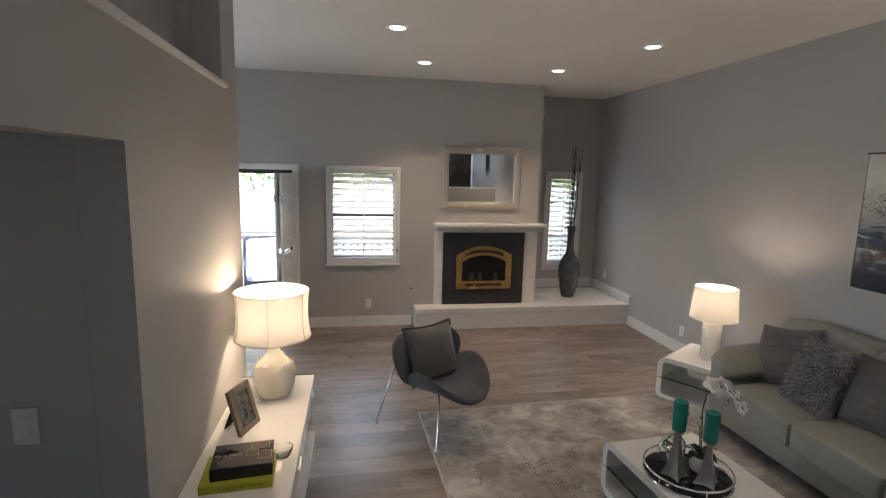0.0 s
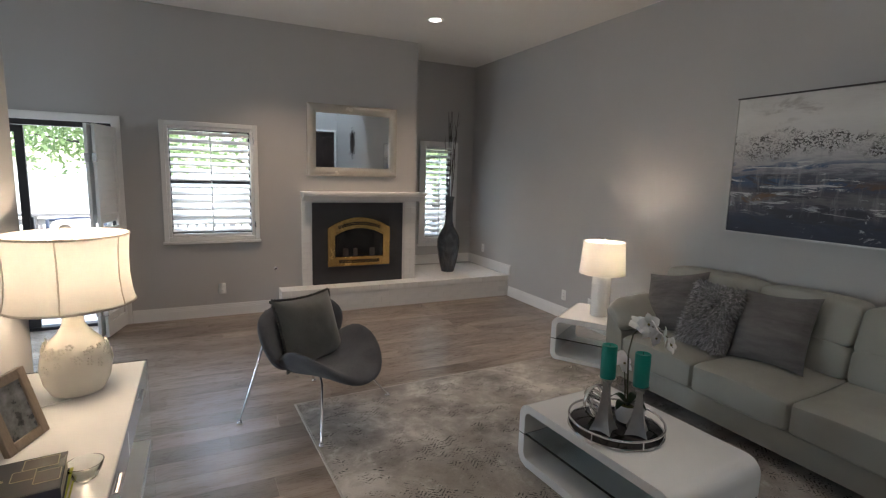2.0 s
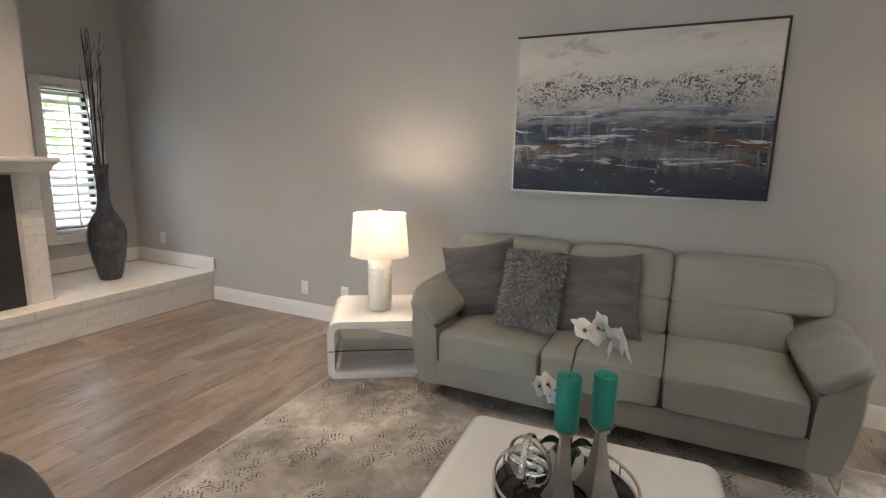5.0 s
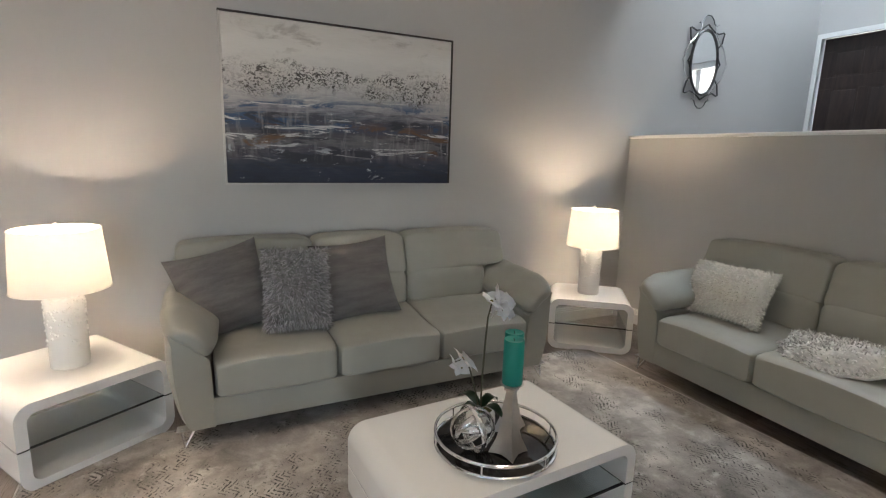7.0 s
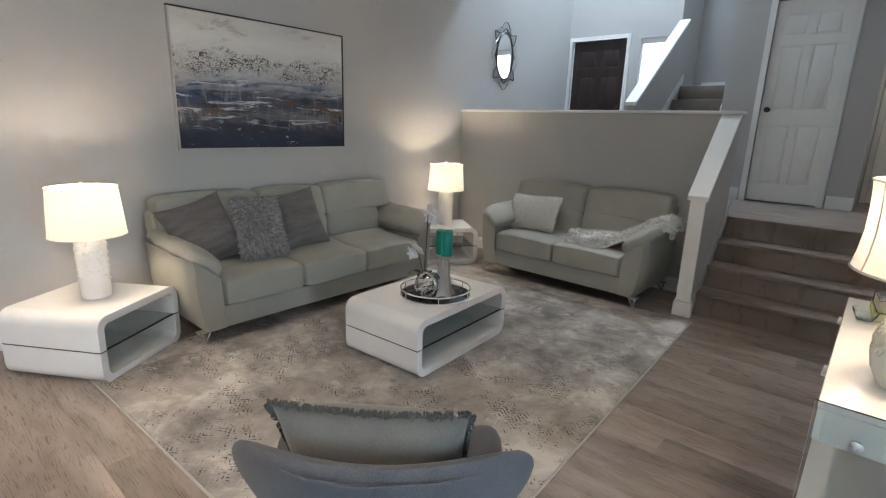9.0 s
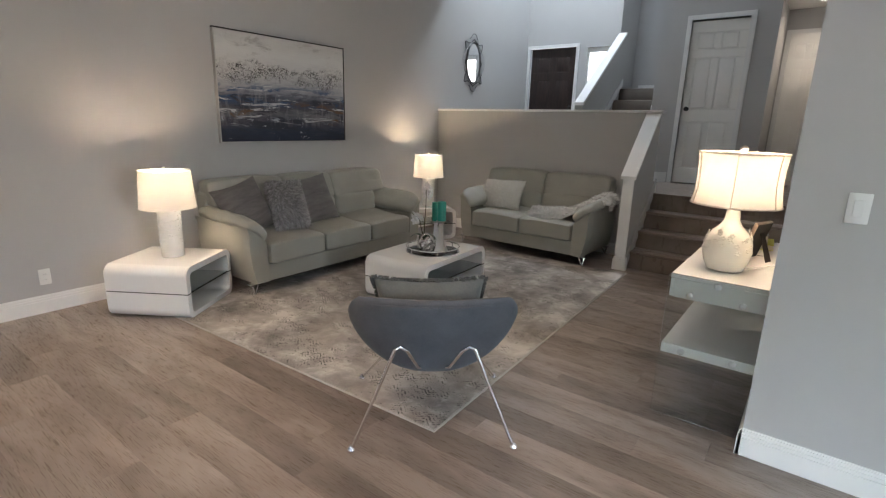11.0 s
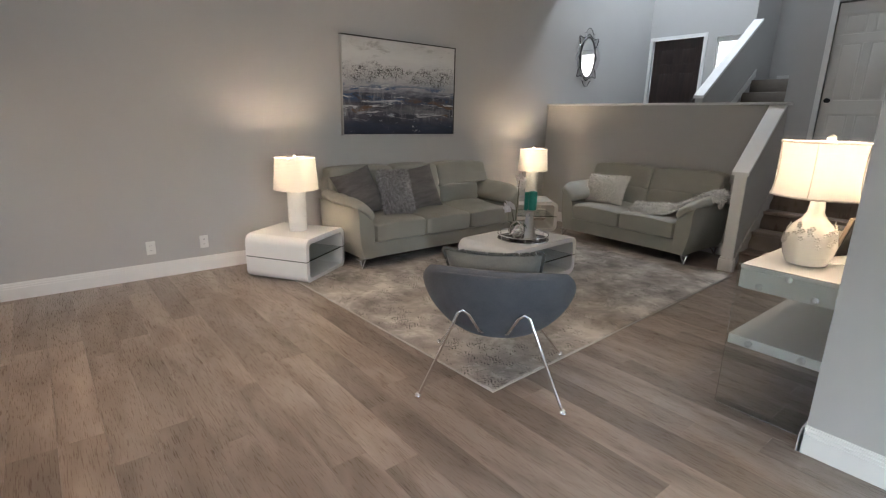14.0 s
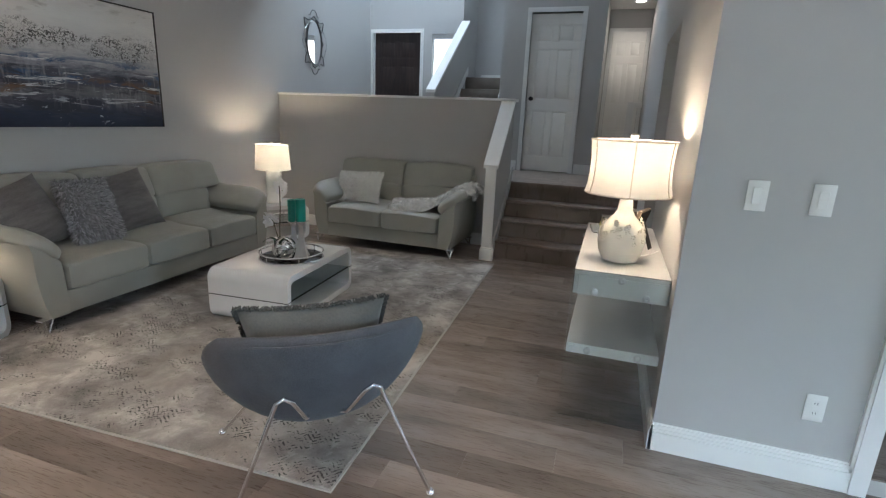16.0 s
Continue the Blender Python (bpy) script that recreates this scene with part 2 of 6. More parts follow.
wall_with_holes("wall_sofa", 'x', XR, T, YD - T, YN + T, 0, ZE, [], "long light grey painted wall behind the sofa")
wall_with_holes("wall_desk", 'x', XL, -0.14, -2.76, YE, 0, ZC, [(0.85, 1.86, 0, 2.11), (0.95, 3.06, 2.47, ZC)], "light grey painted wall beside the desk and stairs")
wall_with_holes("wall_desk_end", 'y', YE, -0.14, -1.36, XL - 0.14, 0, ZC, [], "light grey painted end wall with switches")
wall_with_holes("wall_ledge_back", 'x', -0.75, -0.06, 0.9, 3.2, 2.47, ZC, [], "light grey painted back of the high ledge")
structure("wall_ledge_end", box(-0.75, -0.672, 3.062, 3.12, 2.47, ZC), M_WALL, "light grey painted end of the high ledge", "wall")
structure("ledge_floor", box(-0.81, -0.672, 0.9, 3.2, 2.40, 2.466), M_WALL, "light grey painted floor of the high ledge", "ledge")
wall_with_holes("wall_side_hall_far", 'y', 1.862, 0.12, -2.4, XL - 0.142, 0, 2.4, [], "grey painted wall of the side hall")
wall_with_holes("wall_side_hall_near", 'y', 0.73, 0.12, -2.4, XL - 0.142, 0, 2.4, [], "grey painted wall of the side hall")
# End wall out of view; its opening is invented for the fill lamp.
wall_with_holes("wall_side_hall_end", 'x', -2.4, -0.12, 0.73, 1.98, 0, 2.4, [(1.15, 1.55, 1.15, 1.85)], "grey painted end wall of the side hall with an added light opening")
structure("ceiling_side_hall", box(-2.4, XL - 0.142, 0.85, 1.862, 2.16, 2.25), M_CEIL, "white painted ceiling of the side hall", "ceiling")
wall_with_holes("wall_back_room_side", 'y', YE, -0.14, XB, -2.4, 0, ZC, [], "light grey painted wall of the back room")
wall_with_holes("wall_back_room_header", 'y', YE, -0.14, -2.4, -1.36, 2.05, ZC, [], "light grey painted wall above a doorway")
# Wall and window lie out of view; the opening is assumed.
wall_with_holes("wall_back_room_end", 'x', XB, -T, YE - 0.14, YF + T, 0, ZC, [(4.1, 5.9, 0.8, 2.0)], "light grey painted end wall with an assumed window opening")
wall_with_holes("wall_passage_end", 'x', -2.45, -T, 1.99, YE - 0.14, 0, 2.5, [], "grey painted wall beyond the doorway")
wall_with_holes("wall_stairwell_back", 'y', -3.45, -T, 1.31, 2.40, 0, ZE, [], "grey painted back wall of the stairwell")
wall_with_holes("wall_stairwell_side", 'x', 2.28, 0.12, -3.45, YD - T, 0, ZE, [], "grey painted side wall of the stairwell")
wall_with_holes("wall_hall_end", 'y', YD, -T, XL - 0.14, 0.06, 0, ZE, [], "grey painted end wall of the upper hall")
structure("ceiling_stairwell", box(1.31, 2.40, -3.45, YD, ZE, ZE + 0.1), M_CEIL, "white painted ceiling over the stairs", "ceiling")
wall_with_holes("wall_front", 'y', YD, -T, 2.28, XR, 0, ZE, [(2.985, 3.86, ZL, 2.80), (2.33, 2.80, 1.55, 2.76)], "pale grey painted front wall with door and sidelight")
wall_with_holes("wall_closet", 'y', -1.63, -0.12, 0.06, 1.41, ZL, ZE, [(0.35, 1.04, ZL, 2.86)], "light grey painted wall round the closet door")
wall_with_holes("wall_closet_side", 'x', 1.41, -0.10, -3.45, -1.75, ZL, ZE, [], "grey painted wall beside the upper stairs")
wall_with_holes("wall_hall_side", 'x', 0.06, 0.10, YD, -1.75, ZL, ZE, [], "grey painted wall of the upper hall")
wall_with_holes("wall_closet_back", 'y', -2.3, -0.08, 0.16, 1.31, ZL, ZE, [], "dark closet back wall")
wall_with_holes("wall_entry_high", 'x', XL - 0.14, 0.14, YD, 0.0, ZC, ZE, [], "pale grey high wall over the stairs")
wall_with_holes("wall_over_beam", 'y', -0.12, 0.12, XL, XR, ZC, ZE, [], "pale grey wall above the living room ceiling edge")


# The skylight opening is assumed; it makes room for the overhead lamp.
def opened_entry_ceiling():
    bm = box(XL - 0.14, 2.3, YD, 0.12, ZE, ZE + 0.1)
    box(3.5, XR, YD, 0.12, ZE, ZE + 0.1, bm=bm)
    box(2.3, 3.5, YD, -2.0, ZE, ZE + 0.1, bm=bm)
    return box(2.3, 3.5, -0.9, 0.12, ZE, ZE + 0.1, bm=bm)


# Unseen panel, added to stop direct sun falling through the opening.
structure("sun_block_panel", box(2.2, 3.6, -2.1, -0.8, ZE + 0.12, ZE + 0.15), M_TRIM, "added white panel blocking the sun above the entry opening", "skylight")
structure("ceiling_living", box(XB, XR, 0.0, YN, ZC, ZC + 0.12), M_CEIL, "flat white painted living room ceiling", "ceiling")
structure("ceiling_entry", opened_entry_ceiling(), M_CEIL, "high white painted entry ceiling", "ceiling")
structure("ceiling_hall", box(XL, 0.06, YD, -1.70, 3.06, 3.14), M_CEIL, "white painted hallway ceiling", "ceiling")
structure("floor", box(XB, XR, -0.1, YN, -0.16, -0.012), M_MORTAR, "subfloor under grey-brown oak planks", "floor")
structure("floor_passage", box(-2.45, XL - 0.14, 0.73, YE - 0.14, -0.02, -0.003), M_PLANKS_REST, "grey-brown oak plank floor of the side rooms", "floor")

# ---- stairs, landing, half wall ----
NOSE = [0.46, 0.23, 0.0, -0.19]
RISE = ZL / 4
stairs = thing("stairs", (0, 0, 0), 0, "four grey-brown oak plank steps up to the landing", "stairs", kind="structure")
for i, y in enumerate(NOSE):
    top = RISE * (i + 1)
    if i < 3:
        part("tread", box(XL + 0.001, 0.975, NOSE[i + 1] - 0.02, y + 0.02, top - 0.03, top, 0.006), M_STAIRPLANK, stairs, "plank tread with rounded nosing")
    part("riser", box(XL + 0.001, 0.975, NOSE[i + 1] - 0.04 if i < 3 else y - 0.05, y, 0 if i == 0 else top - RISE - 0.03, top - 0.031), M_STAIRPLANK, stairs)
structure("landing_floor", box(XL, XR, YD, -0.19, ZL - 0.14, ZL, 0.004), M_STAIRPLANK, "grey-brown oak plank landing floor", "floor")
structure("landing_base", box(1.02, XR, YD, -0.19, 0, ZL - 0.145), M_WALL, "grey painted base below the landing", "wall")

HW0, HW1 = 0.885, 0.995               # thickness of the stair-side half wall
HWY = -0.03
CAPZ, POSTY, POSTZ, TOPY = 1.652, 0.615, 0.98, -0.05
half = thing("half_wall", (0, 0, 0), 0, "grey half wall with white wooden cap, stepping down beside the stairs", "half wall", kind="structure")
part("wall_panel", box(HW1 - 0.011, XR, -0.18, HWY, 0, CAPZ), M_WALL, half, smooth=False)
bm = extrude_profile([(POSTY - 0.02, 0), (POSTY - 0.02, POSTZ), (TOPY, CAPZ - 0.006), (-0.178, CAPZ - 0.006), (-0.178, 0)], HW0 + 0.012, HW1 - 0.012)
part("sloped_panel", bm, M_WALL, half, smooth=False)
part("end_post", box(HW0, HW1, POSTY - 0.02, POSTY, 0.0, POSTZ), M_TRIM, half, "white end board", smooth=False)
bm = extrude_profile([(POSTY + 0.02, POSTZ - 0.012), (POSTY + 0.02, POSTZ + 0.022), (TOPY, CAPZ + 0.023), (TOPY, CAPZ - 0.010)], HW0 - 0.022, HW1 + 0.022)
part("sloped_cap", bm, M_TRIM, half, "white painted sloped cap", smooth=False)
part("cap", box(HW0 - 0.024, XR, -0.20, HWY + 0.022, CAPZ, CAPZ + 0.026, 0.005), M_TRIM, half, "white painted level cap")
part("post_base", box(HW0 - 0.016, HW1 + 0.016, POSTY - 0.05, POSTY + 0.016, 0.0, 0.12, 0.004), M_TRIM, half, "white baseboard block")
part("post_base_top", box(HW0 - 0.010, HW1 + 0.010, POSTY - 0.05, POSTY + 0.010, 0.12, 0.14, 0.004), M_TRIM, half)


def baseboard(axis, at, face, a0, a1, z=0.0, h=0.135):
    """A stepped white baseboard; face is +1 or -1, the way it looks."""
    bm = bmesh.new()
    for th, z0, z1 in ((0.006, 0, h), (0.009, 0, h - 0.0082), (0.012, h - 0.018, h - 0.0084), (0.012, 0, h - 0.0242), (0.016, h - 0.038, h - 0.0244), (0.018, 0, h - 0.042)):
        lo, hi = sorted((at, at + face * th))
        if axis == 'x':
            box(lo, hi, a0, a1, z + z0, z + z1, bm=bm)
        else:
            box(a0, a1, lo, hi, z + z0, z + z1, bm=bm)
    return structure("baseboard", bm, M_TRIM, "white painted stepped baseboard", "baseboard")


baseboard('x', XR, -1, HWY + 0.02, 6.39)
baseboard('x', XR, -1, 6.37, YN, 0.29)
baseboard('y', YN, -1, 2.65, XR - 0.02, 0.29)
baseboard('y', YF, -1, -0.53, 0.90)
baseboard('y', YF, -1, XB, -2.55)
baseboard('x', XL, 1, 1.862, YE + 0.018)
baseboard('y', YE, 1, -1.30, XL)
baseboard('y', HWY, 1, 1.03, XR - 0.02)
baseboard('x', HW1 - 0.012, 1, -0.04, POSTY - 0.05)
baseboard('y', -1.63, 1, 1.10, 1.40, ZL)
baseboard('y', -1.63, 1, 0.06, 0.29, ZL)
baseboard('x', HW0 + 0.012, -1, -0.26, -0.24, ZL)
tagged(part("stair_skirt", extrude_profile([(POSTY - 0.05, 0), (POSTY - 0.05, 0.14), (-0.26, ZL + 0.16), (-0.26, ZL)], HW0 - 0.004, HW0 + 0.010), M_WALL, smooth=False),
       "grey painted skirt board beside the stairs", "skirt board", kind="structure")
tagged(part("ledge_trim", box(XL - 0.01, XL + 0.022, 0.95, 3.085, 2.452, 2.478, 0.006), M_TRIM), "white painted trim on the high ledge", "trim", kind="structure")

# ---- upper stairs beside the entry ----
up = thing("upper_stairs", (0, 0, 0), 0, "carpeted brown stairs up from the entry behind a sloped wall", "stairs", kind="structure")
M_STAIRS = plain("brown_stair_carpet", (0.16, 0.135, 0.115), 0.9, vary=0.15, bump=0.4, fine=200)
for i in range(7):
    y = -0.98 - 0.25 * i
    part("step", box(1.414, 2.17, -3.449, y, ZL + 0.19 * i, ZL + 0.19 * (i + 1), 0.012), M_STAIRS, up)
bm = extrude_profile([(-1.05, ZL), (-1.05, 1.78), (-2.56, 2.89), (-2.56, ZL)], 2.175, 2.275)
part("stair_wall", bm, M_WALL, up, smooth=False)
bm = extrude_profile([(-1.03, 1.772), (-1.03, 1.812), (-2.56, 2.94), (-2.56, 2.90)], 2.158, 2.292)
part("stair_wall_cap", bm, M_TRIM, up, "white painted sloped cap", smooth=False)
bm = extrude_profile([(-1.78, ZL + 0.95), (-1.78, ZL + 1.03), (-2.5, ZL + 1.53), (-2.5, ZL + 1.45)], 1.415, 1.46)
part("stair_rail", bm, M_TRIM, up, "white painted sloped rail", smooth=False)
bm = extrude_profile([(-0.98, ZL + 0.19), (-0.98, ZL + 0.30), (YD + 0.002, ZL + 1.49), (YD + 0.002, ZL + 1.38)], 2.158, 2.172)
part("stair_skirt", bm, M_TRIM, up, smooth=False)
part("back_skirt", box(1.42, 2.16, -3.449, -3.436, ZL + 1.33, ZL + 1.45), M_TRIM, up, smooth=False)

# ---- doors ----


def six_panel_door(parent, w, h, mat, panels, depth=0.0035):
    """A moulded leaf: a frame of stiles and rails round sunk, raised-field panels."""
    bm = box(-w / 2, w / 2, -0.016, 0.016, 0, h)
    part("core", bm, mat, parent, smooth=False)
    st = w * 0.135
    xs = [(-w / 2 + st, -st * 0.42), (st * 0.42, w / 2 - st)]
    z = 0
    bm = bmesh.new()
    for z0, z1 in panels + [(h, h)]:
        box(-w / 2, w / 2, 0.016, 0.016 + depth, z, z0, 0.003, 1, bm=bm)
        z = z1
    for z0, z1 in panels:
        for a, b in ((-w / 2, xs[0][0]), (xs[0][1], xs[1][0]), (xs[1][1], w / 2)):
            box(a, b, 0.016, 0.016 + depth, z0, z1, 0.003, 1, bm=bm)
    part("rails", bm, mat, parent)
    for z0, z1 in panels:
        for a, b in xs:
            part("panel", box(a + 0.02, b - 0.02, 0.012, 0.016 + depth * 0.8, z0 + 0.02, z1 - 0.02, 0.009, 2), mat, parent)


def door_trim(name, x0, x1, y, z0, z1, w=0.06, face=1):
    bm = bmesh.new()
    for th, inset in ((0.016, 0.0), (0.024, 0.012)):
        lo, hi = sorted((y, y + face * th))
        k = w - inset
        box(x0 - k, x0, lo, hi, z0, z1 + k, bm=bm)
        box(x1, x1 + k, lo, hi, z0, z1 + k, bm=bm)
        box(x0, x1, lo, hi, z1, z1 + k, bm=bm)
    return structure(name, bm, M_TRIM, "white painted door trim", "trim")


M_DOORWHITE = plain("white_door_paint", (0.84, 0.83, 0.80), 0.4, vary=0.02, bump=0.05)


def wood(name, dark, light, scale=(3, 3, 0.35), rough=0.4):
    n = Nodes(name)
    v = n.coords("Object", scale)
    a, b = n.noise(v, 6, 6, 0.6, 0.8), n.noise(v, 40, 3)
    n.set(n.mix(0.3, n.ramp(a, [(0.3, dark), (0.7, light)]), n.ramp(b, [(0.3, dark), (0.7, light)])), rough)
    n.bump(b, 0.15, 0.002)
    return n.mat


M_DOORWOOD = wood("dark_mahogany", (0.012, 0.008, 0.008), (0.045, 0.026, 0.022))
closet = thing("door_closet", (0.695, -1.675, ZL + 0.012), 0, "closed white six-panel closet door with dark round knob", "door", kind="structure")
six_panel_door(closet, 0.66, 2.07, M_DOORWHITE, [(0.20, 0.82), (0.98, 1.62), (1.72, 1.93)], 0.008)
knob = moved(lathe([(0.026, 0), (0.026, 0.006), (0.011, 0.010), (0.010, 0.035), (0.024, 0.042), (0.029, 0.055), (0.024, 0.068), (0.004, 0.072)], 20), pose(0.262, 0.028, 0.98, -90, 0, 0))
part("knob", knob, M_BRONZE, closet, "dark bronze round knob")
door_trim("trim_closet", 0.365, 1.025, -1.63, ZL, 2.855)

front = thing("front_door", (3.42, -2.665, ZL + 0.01), 0, "closed dark brown wooden front door with panels", "door", kind="structure")
six_panel_door(front, 0.85, 2.02, M_DOORWOOD, [(0.20, 0.80), (0.95, 1.50), (1.62, 1.88)])
part("handle", moved(tube([(0, 0, 0), (0, 0.05, 0.01), (0, 0.05, 0.10), (0, 0, 0.11)], 0.008), pose(-0.36, 0.03, 0.95)), M_BRONZE, front)
door_trim("trim_front_door", 2.995, 3.85, YD, ZL, 2.79, 0.050)

side = thing("window_sidelight", (2.565, YD - 0.06, 2.155), 0, "narrow sidelight window with pale frame beside the front door", "window", kind="structure")
bm = bmesh.new()
for a in ((-0.235, -0.21, -0.605, 0.605), (0.21, 0.235, -0.605, 0.605), (-0.21, 0.21, 0.53, 0.605), (-0.21, 0.21, -0.605, -0.56)):
    box(a[0], a[1], -0.03, 0.03, a[2], a[3], bm=bm)
part("frame", bm, M_TRIM, side, smooth=False)
p = part("pane", box(-0.208, 0.208, -0.004, 0.004, -0.558, 0.528), M_PANE, side, smooth=False)
p.visible_shadow = False
hall_door = thing("door_hall", (-0.24, YD + 0.03, ZL + 0.01), 0, "closed white panel door at the end of the hallway", "door", kind="structure")
six_panel_door(hall_door, 0.46, 1.98, M_DOORWHITE, [(0.20, 0.82), (0.98, 1.55), (1.65, 1.85)])
door_trim("trim_hall_door", -0.475, -0.005, YD, ZL, 2.755, 0.05)
door_trim("trim_doorway", -2.40, -1.36, YE, 0.0, 2.05, 0.075)

# ---- windows with shutters ----


def shutter_window(name, x0, x1, z0, z1, y, trim, rows, label, depth=0.05):
    """Plantation shutters in a white frame: trim, panel stiles, louvers, a tilt rod, hinges and the sash behind."""
    w = thing(name, ((x0 + x1) / 2, y, 0), 0, label, "window", kind="structure")
    hx = (x1 - x0) / 2
    bm = bmesh.new()
    o = hx + trim
    for a in ((-o, -hx, z0 - trim, z1 + trim), (hx, o, z0 - trim, z1 + trim), (-hx, hx, z1, z1 + trim), (-hx, hx, z0 - trim, z0)):
        box(a[0], a[1], -0.028, 0.0, a[2], a[3], 0.005, 1, bm=bm)
    part("window_frame", bm, M_TRIM, w, "white painted frame")
    part("window_sill", box(-o - 0.012, o + 0.012, -0.04, 0, z0 - trim - 0.03, z0 - trim - 0.001, 0.006), M_TRIM, w)
    bm = bmesh.new()
    s = 0.034
    for a in ((-hx, -hx + s, z0, z1), (hx - s, hx, z0, z1), (-hx + s, hx - s, z1 - s, z1), (-hx + s, hx - s, z0, z0 + s)):
        box(a[0] + 0.002, a[1] - 0.002, -0.016, 0.016, a[2] + 0.002, a[3] - 0.002, 0.003, 1, bm=bm)
    part("shutter_panel", bm, M_TRIM, w)
    span = z1 - z0 - 2 * s
    slat = box(-hx + s + 0.004, hx - s - 0.004, -0.036, 0.036, -0.0045, 0.0045, 0.004, 2)
    first = None
    for i in range(rows):
        z = z0 + s + span * (i + 0.5) / rows
        if first is None:
            first = part("louver", slat, M_TRIM, w, loc=(0, 0.004, z), turn=(33, 0, 0))
        else:
            ob = new("louver", first.data)
            ob.parent, ob.location, ob.rotation_euler = w, (0, 0.004, z), (radians(33), 0, 0)
    part("tilt_rod", box(-0.006, 0.006, -0.048, -0.036, z0 + 0.05, z1 - 0.06, 0.003, 1), M_TRIM, w)
    for z in (z0 + 0.12, z1 - 0.12):
        part("hinge", box(hx - 0.006, hx + 0.012, -0.036, -0.026, z - 0.035, z + 0.035, 0.002, 1), M_CHROME, w)
    bm = bmesh.new()
    for a in ((-hx, -hx + 0.04, z0, z1), (hx - 0.04, hx, z0, z1), (-hx + 0.04, hx - 0.04, z1 - 0.04, z1), (-hx + 0.04, hx - 0.04, z0, z0 + 0.04),
              (-hx + 0.04, hx - 0.04, (z0 + z1) / 2 - 0.022, (z0 + z1) / 2 + 0.022)):
        box(a[0], a[1], 0.10, 0.135, a[2], a[3], bm=bm)
    part("sash", bm, M_BRONZE, w, "dark bronze window sash", smooth=False)
    p = part("pane", box(-hx + 0.041, hx - 0.041, 0.115, 0.119, z0 + 0.041, z1 - 0.041), M_PANE, w, smooth=False)
    p.visible_shadow = False
    return w


shutter_window("window_main", WIN[0], WIN[1], WIN[2], WIN[3], YF, 0.048, 14, "square window with open white plantation shutters")
shutter_window("window_niche", NWIN[0], NWIN[1], NWIN[2], NWIN[3], YN, 0.07, 17, "narrow window with open white plantation shutters")

# ---- sliding door ----
slider = thing("sliding_door", (0, 0, 0), 0, "open glass sliding door in a dark bronze frame", "sliding door", kind="structure")
x0, x1, z1 = SLD[0], SLD[1], SLD[3]
bm = bmesh.new()
box(x0, x0 + 0.045, YF + 0.03, YF + 0.13, 0, z1, bm=bm)
box(x1 - 0.045, x1, YF + 0.03, YF + 0.13, 0, z1, bm=bm)
box(x0 + 0.045, x1 - 0.045, YF + 0.03, YF + 0.13, z1 - 0.05, z1, bm=bm)
box(x0 + 0.045, x1 - 0.045, YF + 0.03, YF + 0.13, 0, 0.03, bm=bm)
part("door_frame", bm, M_BRONZE, slider, "dark bronze outer frame", smooth=False)
for k, (a, b, yy) in enumerate(((x0 + 0.05, -1.33, YF + 0.09), (x0 + 0.15, -1.31, YF + 0.05))):
    bm = bmesh.new()
    for q in ((a, a + 0.06, 0.035, z1 - 0.055), (b - 0.06, b, 0.035, z1 - 0.055), (a + 0.06, b - 0.06, z1 - 0.12, z1 - 0.055), (a + 0.06, b - 0.06, 0.035, 0.12)):
        box(q[0], q[1], yy, yy + 0.03, q[2], q[3], bm=bm)
    leaf = part("door_leaf", bm, M_BRONZE, slider, smooth=False)
    p = part("pane", box(a + 0.061, b - 0.061, yy + 0.012, yy + 0.016, 0.121, z1 - 0.121), M_PANE, leaf, smooth=False)
    p.visible_shadow = False
part("handle", box(-1.315, -1.285, YF + 0.018, YF + 0.05, 0.92, 1.12, 0.008), M_BLACK, slider, "black pull handle")
door_trim("trim_sliding_door", SLD[0], SLD[1], YF, 0.0, 2.03, 0.075, -1)


def bifold_panel(parent, w, h, mat):
    bm = bmesh.new()
    for a in ((0, 0.05, 0, h), (w - 0.05, w, 0, h), (0.05, w - 0.05, h - 0.10, h), (0.05, w - 0.05, 0, 0.14), (0.05, w - 0.05, h * 0.48, h * 0.48 + 0.08)):
        box(a[0], a[1], -0.014, 0.014, a[2], a[3], 0.003, 1, bm=bm)
    part("panel_frame", bm, mat, parent)
    first = None
    n = 24
    for i in range(n):
        z = 0.14 + (h - 0.24) * (i + 0.5) / n
        if abs(z - h * 0.48 - 0.04) < 0.06:
            continue
        if first is None:
            first = part("louver", box(0.052, w - 0.052, -0.043, 0.043, -0.004, 0.004, 0.003, 1), mat, parent, loc=(0, 0, z), turn=(80, 0, 0))
        else:
            ob = new("louver", first.data)
            ob.parent, ob.location, ob.rotation_euler = parent, (0, 0, z), (radians(80), 0, 0)
    for z in (0.25, h - 0.3):
        part("hinge", box(w - 0.004, w + 0.006, -0.02, 0.02, z - 0.04, z + 0.04, 0.002, 1), M_CHROME, parent)


for loc, rz in (((-0.585, YF - 0.035, 0.012), -104), ((-0.665, YF - 0.035, 0.012), -101)):
    sh = thing("bifold_shutter", loc, rz, "folded white louvered shutter panel beside the sliding door", "shutter", group="folded shutters")
    bifold_panel(sh, 0.44, 1.98, M_TRIM)

# ---- fireplace ----
HZ = 0.285
hearth = thing("hearth", (0, 0, 0), 0, "raised white painted brick hearth running into the niche", "hearth", kind="structure")
part("hearth_core", box(0.93, XR, 6.415, YF, 0, HZ - 0.012), M_MORTAR, hearth, smooth=False)
part("hearth_core_niche", box(2.631, XR, YF, YN, 0, HZ - 0.012), M_MORTAR, hearth, smooth=False)
surround = thing("fireplace_surround", (0, 0, 0), 0, "white painted brick fireplace surround with wooden mantel", "fireplace", kind="structure")
